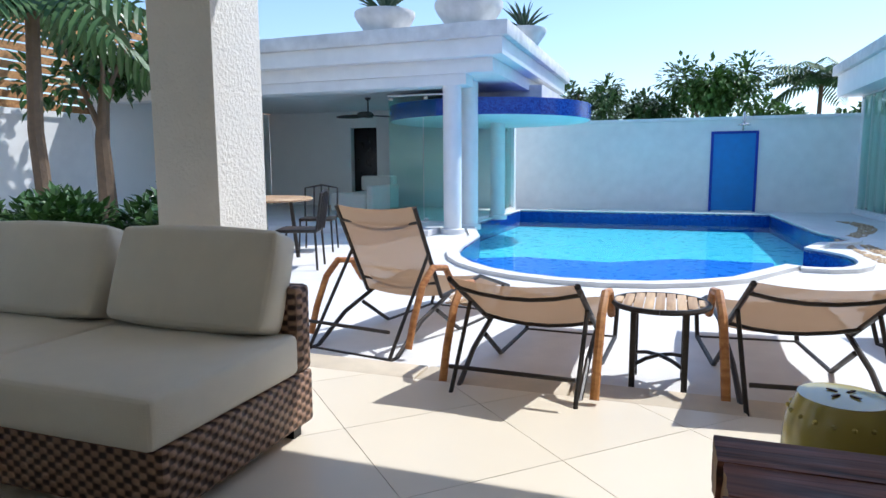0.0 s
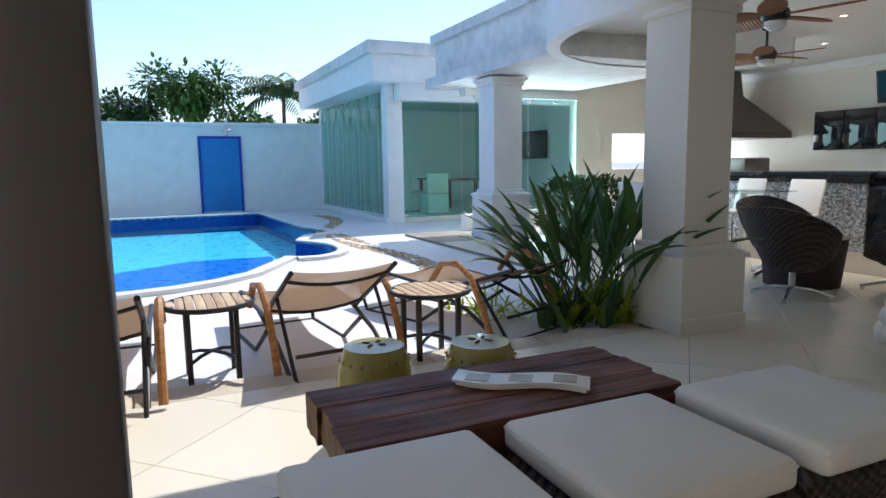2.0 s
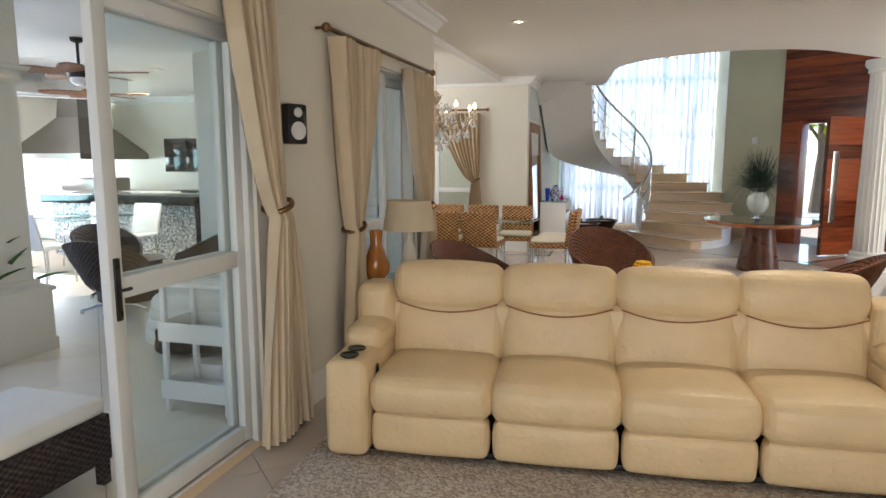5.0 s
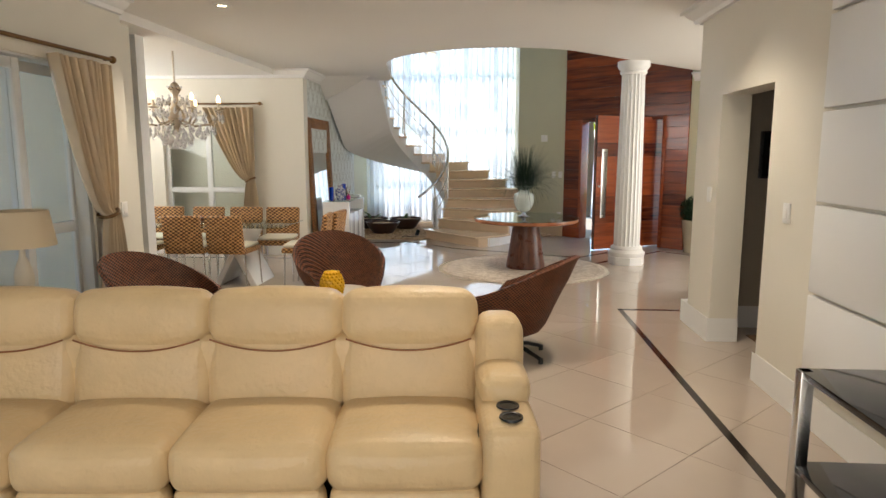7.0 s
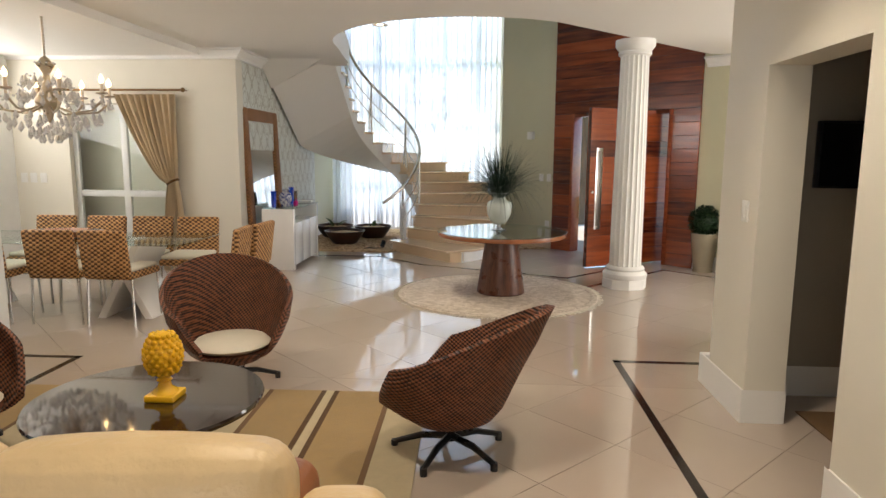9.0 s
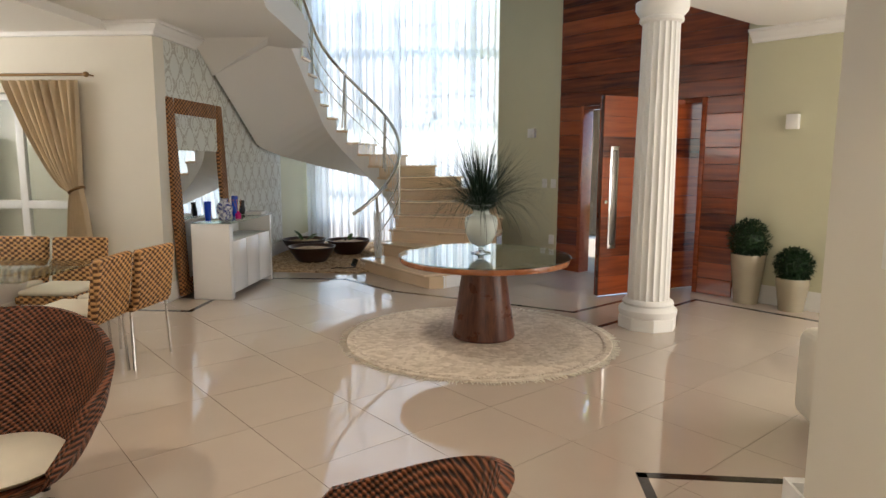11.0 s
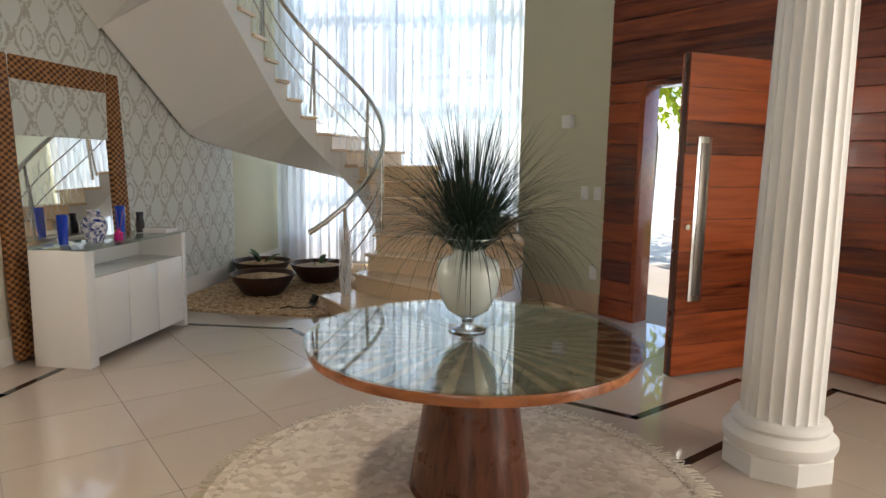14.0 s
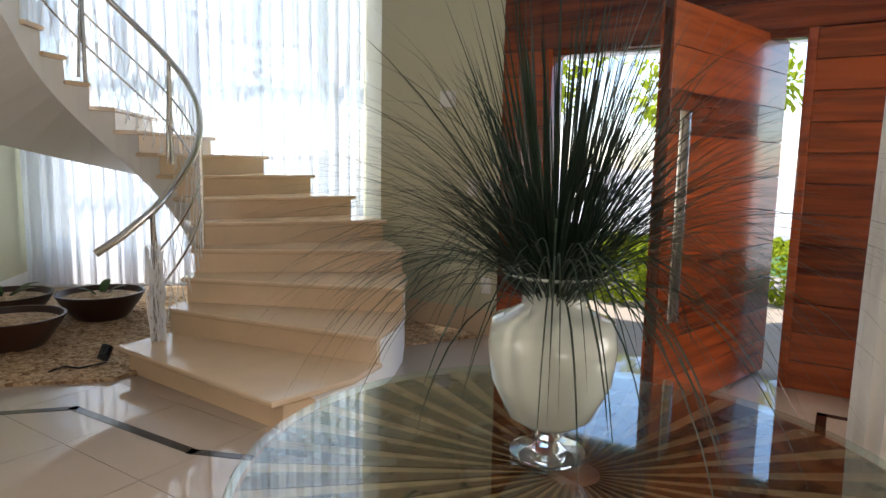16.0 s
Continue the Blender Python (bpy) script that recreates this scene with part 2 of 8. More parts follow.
def damask(name, ground, figure, w=0.26, h=0.36):
    """Wallpaper: a lattice of ogee figures on a pale ground, on a wall that runs along y."""
    m = mat(name, ground, 0.6)
    nt = m.node_tree
    b = nt.nodes["Principled BSDF"]
    tc = nt.nodes.new("ShaderNodeTexCoord")
    sep = nt.nodes.new("ShaderNodeSeparateXYZ")
    nt.links.new(tc.outputs["Object"], sep.inputs[0])

    def op(kind, a, c=None):
        n = nt.nodes.new("ShaderNodeMath")
        n.operation = kind
        for i, v in enumerate((a, c)):
            if v is None:
                continue
            if isinstance(v, (int, float)):
                n.inputs[i].default_value = v
            else:
                nt.links.new(v, n.inputs[i])
        return n.outputs[0]

    u = op("MULTIPLY", sep.outputs[1], 2 * math.pi / w)
    v = op("MULTIPLY", sep.outputs[2], 2 * math.pi / h)
    lat = op("ADD", op("COSINE", u), op("COSINE", v))
    ring = op("LESS_THAN", op("ABSOLUTE", lat), 0.38)
    ring2 = op("LESS_THAN", op("ABSOLUTE", op("SUBTRACT", lat, 1.25)), 0.2)
    fine = nt.nodes.new("ShaderNodeTexNoise")
    fine.inputs["Scale"].default_value = 45
    nt.links.new(tc.outputs["Object"], fine.inputs["Vector"])
    cut = op("GREATER_THAN", fine.outputs[0], 0.44)
    fac = op("MULTIPLY", op("MAXIMUM", ring, ring2), cut)
    mx = nt.nodes.new("ShaderNodeMix")
    mx.data_type = "RGBA"
    mx.inputs[6].default_value, mx.inputs[7].default_value = (*ground, 1), (*figure, 1)
    nt.links.new(fac, mx.inputs[0])
    nt.links.new(mx.outputs[2], b.inputs["Base Color"])
    return m


M = {
    "cream": mat("cream_wall_paint", (0.74, 0.70, 0.60), 0.55, var=0.03, scale=3, bump=0.06, bscale=150),
    "white": mat("white_wall_paint", (0.82, 0.81, 0.78), 0.5, var=0.03, scale=3, bump=0.05, bscale=150),
    "ceiling": mat("ceiling_paint", (0.82, 0.80, 0.76), 0.7, var=0.02, scale=2),
    "green": mat("sage_wall_paint", (0.58, 0.56, 0.39), 0.55, var=0.04, scale=3, bump=0.06, bscale=150),
    # wall tone darkened to taupe to hold the passage's shade
    "taupe": mat("passage_wall_shade", (0.40, 0.36, 0.29), 0.6, var=0.04, scale=3),
    "ext": mat("exterior_white_paint", (0.80, 0.80, 0.78), 0.7, var=0.08, scale=4, bump=0.1, bscale=80),
    "stucco": mat("rough_stucco", (0.76, 0.73, 0.66), 0.8, var=0.05, scale=8, bump=1.0, bscale=45),
    "dirty": mat("weathered_white_paint", (0.69, 0.68, 0.66), 0.8, var=0.26, scale=5, bump=0.15, bscale=60),
    "tile": mat("polished_porcelain_tile", (0.51, 0.43, 0.36), 0.03, var=0.05, scale=5, piece=0.5, spec=0.95),
    "grout": mat("grout", (0.30, 0.25, 0.20), 0.8, var=0.1),
    "terrace": mat("terrace_tile", (0.78, 0.69, 0.54), 0.35, var=0.06, scale=4, piece=0.5),
    "edge": mat("terrace_edge_stone", (0.62, 0.53, 0.40), 0.6, var=0.15, scale=9, bump=0.2),
    "deck": mat("pale_stone_deck", (0.74, 0.72, 0.69), 0.75, var=0.1, scale=7, bump=0.3, bscale=90),
    "line": mat("dark_granite_inlay", (0.025, 0.018, 0.014), 0.12, var=0.3, scale=30),
    "blue_tile": speckle("cobalt_mosaic", (0.008, 0.03, 0.22), (0.02, 0.09, 0.42), 40, 0.15, bump=0.2),
    "pool_floor": speckle("turquoise_pool_mosaic", (0.10, 0.62, 0.78), (0.20, 0.74, 0.86), 22, 0.3, bump=0.1),
    "pool_deep": speckle("blue_pool_ledge_mosaic", (0.01, 0.12, 0.62), (0.03, 0.20, 0.75), 40, 0.3, bump=0.1),
    "bluedoor": mat("azure_door_paint", (0.03, 0.22, 0.56), 0.5, var=0.12, scale=5),
    "bluetrim": mat("cobalt_trim_paint", (0.015, 0.05, 0.38), 0.5, var=0.1),
    "frame": mat("white_aluminium_frame", (0.70, 0.71, 0.69), 0.35, var=0.04),
    "chrome": mat("brushed_steel", (0.62, 0.61, 0.59), 0.22, metal=1.0, var=0.05),
    "iron": mat("dark_painted_iron", (0.028, 0.022, 0.018), 0.45, var=0.25, scale=20),
    "black": mat("black_plastic", (0.012, 0.012, 0.013), 0.3, var=0.2),
    "screen": mat("dark_glass_screen", (0.008, 0.008, 0.010), 0.06, var=0.1),
    "leather": mat("butter_leather", (0.70, 0.53, 0.30), 0.36, var=0.10, scale=7, bump=0.55, bscale=38),
    "canvas": mat("off_white_cushion_fabric", (0.74, 0.69, 0.58), 0.85, var=0.05, scale=12, bump=0.3, bscale=350),
    "seatwhite": mat("white_vinyl_cushion", (0.80, 0.77, 0.70), 0.55, var=0.04, scale=8, bump=0.15, bscale=200),
    "curtain": mat("gold_cream_drapery", (0.62, 0.50, 0.34), 0.75, var=0.10, scale=8, bump=0.25, bscale=250),
    "wicker_dark": weave("espresso_wicker", (0.012, 0.008, 0.007), (0.075, 0.05, 0.04), 70),
    "wicker_sofa": weave("brown_wicker", (0.05, 0.025, 0.016), (0.34, 0.21, 0.14), 48),
    "wicker_red": weave("reddish_rattan", (0.016, 0.005, 0.002), (0.25, 0.085, 0.036), 90),
    "wicker_tan": weave("honey_rattan", (0.09, 0.035, 0.010), (0.62, 0.34, 0.13), 50),
    "mirror_frame": weave("cane_mirror_frame", (0.08, 0.03, 0.01), (0.46, 0.21, 0.07), 45),
    "teak": wood("honey_teak", (0.30, 0.10, 0.03), (0.62, 0.30, 0.10), 1, 0.45, piece=0.4),
    "slat": wood("weathered_teak_slat", (0.34, 0.20, 0.10), (0.68, 0.48, 0.28), 0, 0.6, piece=0.6),
    "rustic": wood("reclaimed_dark_wood", (0.006, 0.003, 0.002), (0.27, 0.10, 0.06), 1, 0.7, 2.2, 16, 0.4, 1.0),
    "rustic_end": wood("reclaimed_wood_end_grain", (0.10, 0.045, 0.02), (0.48, 0.27, 0.11), 2, 0.7, 3, 8, 0.5, 0.7),
    "jatoba": wood("red_hardwood_plank", (0.048, 0.007, 0.003), (0.34, 0.072, 0.020), 0, 0.22, 1.6, 14, 1.0, 0.08, 0.3),
    "walnut": wood("walnut_veneer", (0.045, 0.014, 0.007), (0.16, 0.055, 0.028), 2, 0.3, 3, 14, 0.3, 0.1),
    "fanblade": weave("cane_fan_blade", (0.10, 0.035, 0.012), (0.42, 0.18, 0.07), 60),
    "rim": wood("cherry_table_rim", (0.20, 0.06, 0.02), (0.44, 0.16, 0.06), 0, 0.25, 3, 6, 0.2, 0.05, 0.3),
    "marble": mat("cream_marble", (0.76, 0.58, 0.39), 0.14, var=0.12, scale=5, piece=0.4),
    "lacquer": mat("white_lacquer", (0.82, 0.80, 0.77), 0.15, var=0.02, coat=0.3),
    "ceramic": mat("white_glazed_ceramic", (0.80, 0.79, 0.76), 0.1, var=0.03, coat=0.5),
    "opal": mat("opal_glass_vase", (0.60, 0.66, 0.62), 0.08, var=0.03, coat=0.6),
    "yellow": mat("yellow_ceramic", (0.85, 0.50, 0.01), 0.2, var=0.06, coat=0.4),
    "stoolgreen": mat("olive_glazed_ceramic", (0.36, 0.30, 0.07), 0.22, var=0.15, scale=6, coat=0.4),
    "cobalt": mat("cobalt_glass", (0.005, 0.05, 0.55), 0.05, var=0.1, coat=0.6),
    "bluewhite": speckle("blue_and_white_porcelain", (0.75, 0.76, 0.78), (0.01, 0.03, 0.25), 55, 0.12, 0.55, 0.05),
    "pink": mat("pink_glass", (0.62, 0.02, 0.22), 0.08, var=0.1),
    "amber": mat("amber_glazed_lamp", (0.42, 0.16, 0.03), 0.15, var=0.2, coat=0.4),
    "shade": mat("linen_lampshade", (0.62, 0.52, 0.36), 0.85, var=0.05, bump=0.2, bscale=300),
    "bronze": mat("antique_bronze", (0.22, 0.13, 0.06), 0.35, metal=1.0, var=0.2),
    "crystal": mat("crystal", (0.95, 0.93, 0.90), 0.02, trans=0.45, ior=1.5, var=0.02),
    "foot_glass": mat("clear_foot_glass", (0.93, 0.96, 0.95), 0.01, trans=0.95, ior=1.45, var=0.01),
    "carpet": speckle("cream_shag_carpet", (0.42, 0.34, 0.26), (0.72, 0.64, 0.54), 70, 0.95, bump=1.0),
    "rug": speckle("faded_cream_rug", (0.50, 0.42, 0.33), (0.68, 0.60, 0.50), 26, 0.95, bump=0.3),
    "rug_tan": mat("tan_woven_rug", (0.36, 0.25, 0.12), 0.95, var=0.12, scale=20, bump=0.5, bscale=200),
    "rug_pale": mat("pale_rug_stripe", (0.50, 0.42, 0.27), 0.95, var=0.10, scale=20, bump=0.5, bscale=200),
    "rug_line": mat("dark_rug_line", (0.10, 0.055, 0.025), 0.95, var=0.12, scale=20, bump=0.5, bscale=200),
    "rug_dark": mat("brown_rug_stripe", (0.17, 0.10, 0.05), 0.95, var=0.12, scale=20, bump=0.5, bscale=200),
    "brownleather": mat("tan_leather", (0.30, 0.12, 0.05), 0.4, var=0.1, bump=0.2, bscale=150),
    "terracotta": mat("dark_bronze_bowl", (0.05, 0.022, 0.014), 0.35, var=0.2, scale=10),
    "pebble": speckle("tan_pebbles", (0.30, 0.18, 0.09), (0.68, 0.50, 0.30), 42, 0.8, bump=1.0),
    "soil": mat("soil", (0.09, 0.05, 0.03), 0.95, var=0.3, scale=25, bump=0.8, bscale=60),
    "planter": mat("taupe_glazed_planter", (0.36, 0.31, 0.22), 0.2, var=0.15, scale=4, coat=0.3),
    "granite": mat("black_granite", (0.012, 0.013, 0.015), 0.08, var=0.4, scale=60),
    "mosaic": speckle("grey_white_mosaic", (0.16, 0.17, 0.18), (0.72, 0.73, 0.74), 48, 0.25, bump=0.2),
    "steel": mat("stainless_hood", (0.20, 0.18, 0.16), 0.35, metal=0.9, var=0.1),
    "aloe": mat("agave_leaf", (0.05, 0.09, 0.05), 0.45, var=0.25, scale=10),
    "leaf": mat("glossy_garden_leaf", (0.05, 0.115, 0.026), 0.35, var=0.35, scale=6),
    "leaf2": sheer("yellow_green_leaf", (0.34, 0.40, 0.03), 0.0, 0.55),
    "treeleaf": mat("sunlit_tree_leaf", (0.075, 0.16, 0.03), 0.5, var=0.45, scale=2),
    "dark_frame": mat("dark_taupe_frame", (0.085, 0.075, 0.07), 0.45, var=0.1, scale=10),
    "silvered": mat("antique_silvered_brass", (0.50, 0.42, 0.32), 0.3, metal=1.0, var=0.2),
    "palmleaf": mat("palm_leaf", (0.055, 0.12, 0.03), 0.5, var=0.35, scale=3),
    "grassdark": mat("dark_artificial_grass", (0.012, 0.030, 0.018), 0.45, var=0.35, scale=10),
    "boxwood": mat("boxwood_leaf", (0.014, 0.040, 0.012), 0.5, var=0.4, scale=10),
    "bark": mat("bark", (0.16, 0.11, 0.07), 0.9, var=0.3, scale=12, bump=0.8, bscale=30),
    "lawn": mat("lawn", (0.05, 0.12, 0.02), 0.9, var=0.35, scale=8, bump=0.6, bscale=60),
    "ground": mat("pale_paving", (0.45, 0.43, 0.39), 0.9, var=0.12, scale=2, bump=0.2),
    "plastic_white": mat("white_switch_plastic", (0.80, 0.79, 0.75), 0.35, var=0.02),
    "netrail": mat("white_safety_net", (0.80, 0.80, 0.80), 0.7, var=0.03),
    "fence": wood("fence_slat_wood", (0.20, 0.09, 0.03), (0.58, 0.31, 0.12), 1, 0.7, 2, 10, 0.6),
    "sheer": sheer("white_voile", (0.84, 0.87, 0.93), 0.14, 0.55),
    "glass": pane("clear_glass", (0.96, 0.985, 0.975), 1.45),
    "greenglass": pane("tinted_green_glass", (0.74, 0.92, 0.89), 1.5),
    "water": pane("pool_water", (0.70, 0.96, 0.99), 1.2, 0.02, 0.15, 0.35),
    "mirror": mat("mirror_glass", (0.85, 0.86, 0.85), 0.0, metal=1.0, var=0.0),
    "paper": damask("damask_wallpaper", (0.68, 0.70, 0.65), (0.47, 0.46, 0.40)),
}
for key in ("crystal",):
    M[key].node_tree.nodes["Principled BSDF"].inputs["Roughness"].default_value = 0.0


def glow(name, color, strength):
    m = bpy.data.materials.new(name)
    m.use_nodes = True
    b = m.node_tree.nodes["Principled BSDF"]
    b.inputs["Base Color"].default_value = (*color, 1)
    b.inputs["Emission Color"].default_value = (*color, 1)
    b.inputs["Emission Strength"].default_value = strength
    return m


M["bulb"] = glow("lit_bulb", (1.0, 0.62, 0.25), 6.0)
M["spot"] = glow("lit_downlight", (1.0, 0.78, 0.45), 6.0)
# ---- mesh helpers ----
def box(bm, x0, x1, y0, y1, z0, z1, bevel=0.0, m=None):
    g = bmesh.ops.create_cube(bm, size=1)
    vs = g["verts"]
    for v in vs:
        v.co = Vector((x0 + (v.co.x + 0.5) * (x1 - x0), y0 + (v.co.y + 0.5) * (y1 - y0), z0 + (v.co.z + 0.5) * (z1 - z0)))
    if bevel:
        es = list({e for v in vs for e in v.link_edges})
        r = bmesh.ops.bevel(bm, geom=es, offset=bevel, segments=2, affect="EDGES", profile=0.5)
        vs = list({v for f in r["faces"] for v in f.verts} | {v for v in vs if v.is_valid})
    if m is not None:
        bmesh.ops.transform(bm, matrix=m, verts=vs)
    return vs


def soft_box(bm, x0, x1, y0, y1, z0, z1, r=0.05, seg=3, puff=0.0, m=None):
    """A cushion: rounded edges, faces that swell."""
    t = bmesh.new()
    box(t, x0, x1, y0, y1, z0, z1)
    bmesh.ops.bevel(t, geom=list(t.edges), offset=r, segments=seg, affect="EDGES", profile=0.5)
    if puff:
        bmesh.ops.subdivide_edges(t, edges=list(t.edges), cuts=4, use_grid_fill=True)
        c = Vector(((x0 + x1) / 2, (y0 + y1) / 2, (z0 + z1) / 2))
        h = Vector(((x1 - x0) / 2, (y1 - y0) / 2, (z1 - z0) / 2))
        for v in t.verts:
            d = [(v.co[i] - c[i]) / h[i] for i in range(3)]
            for i in range(3):
                j, k = (i + 1) % 3, (i + 2) % 3
                v.co[i] += d[i] * puff * max(0, 1 - d[j] ** 2) * max(0, 1 - d[k] ** 2)
    merge(bm, t, m)


def merge(bm, t, m=None):
    if m is not None:
        bmesh.ops.transform(t, matrix=m, verts=list(t.verts))
    me = bpy.data.meshes.new("tmp")
    t.to_mesh(me)
    t.free()
    bm.from_mesh(me)
    bpy.data.meshes.remove(me)


def tube(bm, pts, r, n=8, r1=None, cap=True):
    """A round bar along points, tapering from r to r1."""
    pts = [Vector(p) for p in pts]
    r1 = r if r1 is None else r1
    rings = []
    up = None
    for i, p in enumerate(pts):
        d = (pts[min(i + 1, len(pts) - 1)] - pts[max(i - 1, 0)]).normalized()
        if up is None:
            up = Vector((0, 0, 1)) if abs(d.z) < 0.9 else Vector((1, 0, 0))
        a = d.cross(up)
        if a.length < 1e-4:
            a = d.cross(Vector((0, 1, 0.3)))
        a.normalize()
        b = a.cross(d).normalized()
        up = b
        rr = r + (r1 - r) * i / max(1, len(pts) - 1)
        rings.append([bm.verts.new(p + (a * math.cos(2 * math.pi * k / n) + b * math.sin(2 * math.pi * k / n)) * rr) for k in range(n)])
    for q, s in zip(rings, rings[1:]):
        for k in range(n):
            bm.faces.new((q[k], q[(k + 1) % n], s[(k + 1) % n], s[k]))
    if cap:
        bm.faces.new(rings[0][::-1])
        bm.faces.new(rings[-1])


def lathe(bm, prof, n=32, m=None, flute=0, depth=0.0, caps=True):
    """Turn a profile of (radius, height) round z."""
    t = bmesh.new()
    rings = []
    for r, z in prof:
        ring = []
        for k in range(n):
            a = 2 * math.pi * k / n
            rr = r - (depth * abs(math.sin(a * flute / 2)) ** 0.6 if flute else 0)
            ring.append(t.verts.new((rr * math.cos(a), rr * math.sin(a), z)))
        rings.append(ring)
    for q, s in zip(rings, rings[1:]):
        for k in range(n):
            t.faces.new((q[k], q[(k + 1) % n], s[(k + 1) % n], s[k]))
    if caps and prof[0][0] > 1e-4:
        t.faces.new(rings[0][::-1])
    if caps and prof[-1][0] > 1e-4:
        t.faces.new(rings[-1])
    bmesh.ops.remove_doubles(t, verts=list(t.verts), dist=1e-5)
    merge(bm, t, m)


def prism(bm, poly, z0, z1):
    """A flat outline raised from z0 to z1."""
    lo = [bm.verts.new((x, y, z0)) for x, y in poly]
    hi = [bm.verts.new((x, y, z1)) for x, y in poly]
    n = len(poly)
    bm.faces.new(lo[::-1])
    bm.faces.new(hi)
    for i in range(n):
        bm.faces.new((lo[i], lo[(i + 1) % n], hi[(i + 1) % n], hi[i]))


def sweep(bm, prof, pts):
    """A moulding: profile (out to the left of the way, up) along a plan line of (x, y, z)."""
    pts = [Vector(p) for p in pts]
    rings = []
    for i, p in enumerate(pts):
        a = (p - pts[i - 1]).normalized() if i else None
        b = (pts[i + 1] - p).normalized() if i < len(pts) - 1 else None
        a, b = a or b, b or a
        na, nb = Vector((-a.y, a.x, 0)), Vector((-b.y, b.x, 0))
        n = (na + nb).normalized()
        n /= max(0.3, n.dot(na))
        rings.append([bm.verts.new(p + n * u + Vector((0, 0, v))) for u, v in prof])
    k = len(prof)
    for q, s in zip(rings, rings[1:]):
        for i in range(k):
            bm.faces.new((q[i], q[(i + 1) % k], s[(i + 1) % k], s[i]))
    bm.faces.new(rings[0][::-1])
    bm.faces.new(rings[-1])


def mesh_of(name, bm, material, smooth=None):
    bmesh.ops.recalc_face_normals(bm, faces=list(bm.faces))
    me = bpy.data.meshes.new(name)
    bm.to_mesh(me)
    bm.free()
    me.materials.append(M[material] if isinstance(material, str) else material)
    if smooth is not None:
        me.shade_smooth()
        me.set_sharp_from_angle(angle=radians(smooth))
    return me


def part(name, bm, material, parent=None, label="", m=None, smooth=40):
    ob = new(name, mesh_of(name, bm, material, smooth))
    if m is not None:
        ob.matrix_basis = m
    ob.parent = parent
    if label:
        ob["label"] = label
    return ob


def thing(name, m=None, label="", category="", group=""):
    ob = new(name)
    ob.empty_display_size = 0.1
    if m is not None:
        ob.matrix_basis = m
    return tagged(ob, label, category, group)


def structure(name, bm, material, label, category, m=None, smooth=40):
    return tagged(part(name, bm, material, None, "", m, smooth), label, category, kind="structure")


def slab_box(name, material, label, category, *boxes, bevel=0.0):
    bm = bmesh.new()
    for b in boxes:
        box(bm, *b, bevel=bevel)
    return structure(name, bm, material, label, category)


def leaf_blade(bm, base, direction, length, width, droop, n=6, fold=0.25, up=Vector((0, 0, 1))):
    """A long leaf that arches over: a folded strip tapering to a point."""
    d = Vector(direction).normalized()
    p = Vector(base)
    side = d.cross(up)
    side = side.normalized() if side.length > 1e-3 else Vector((1, 0, 0))
    rows = []
    for i in range(n + 1):
        s = i / n
        w = width * (math.sin(math.pi * (0.12 + 0.88 * s)) ** 0.7) * (1 if s < 1 else 0.02)
        nrm = side.cross(d).normalized()
        rows.append((bm.verts.new(p - side * w / 2 + nrm * w * fold), bm.verts.new(p), bm.verts.new(p + side * w / 2 + nrm * w * fold)))
        d = (d + Vector((0, 0, -1)) * droop / n).normalized()
        p = p + d * length / n
    for a, b in zip(rows, rows[1:]):
        bm.faces.new((a[0], a[1], b[1], b[0]))
        bm.faces.new((a[1], a[2], b[2], b[1]))


def clip(poly, planes):
    """Cut a plan polygon to the half-planes (a, b, c): a x + b y <= c."""
    for a, b, c in planes:
        out = []
        for i, p in enumerate(poly):
            q = poly[(i + 1) % len(poly)]
            dp, dq = a * p[0] + b * p[1] - c, a * q[0] + b * q[1] - c
            if dp <= 0:
                out.append(p)
            if dp * dq < 0:
                s = dp / (dp - dq)
                out.append((p[0] + (q[0] - p[0]) * s, p[1] + (q[1] - p[1]) * s))
        poly = out
        if len(poly) < 3:
            return []
    return poly


def rect_planes(x0, x1, y0, y1):
    return [(1, 0, x1), (-1, 0, -x0), (0, 1, y1), (0, -1, -y0)]
# ---- the house: floors, walls, ceilings ----
X_IN, X_OUT = 0.05, -0.15
DIAG_A, DIAG_B = Vector((3.458, 13.388, 0)), Vector((7.445, 9.495, 0))
DIAG = (DIAG_B - DIAG_A).normalized()
DIAG_N = Vector((-DIAG.y, DIAG.x, 0))
HIGH = 5.6


def diag_pose(s, z=0.0, off=0.0):
    """A pose on the slanting entrance wall: x along it, y outwards, at s metres from its end."""
    p = DIAG_A + DIAG * s + DIAG_N * off
    return Matrix.Translation((p.x, p.y, z)) @ Matrix.Rotation(math.atan2(DIAG.y, DIAG.x), 4, "Z")


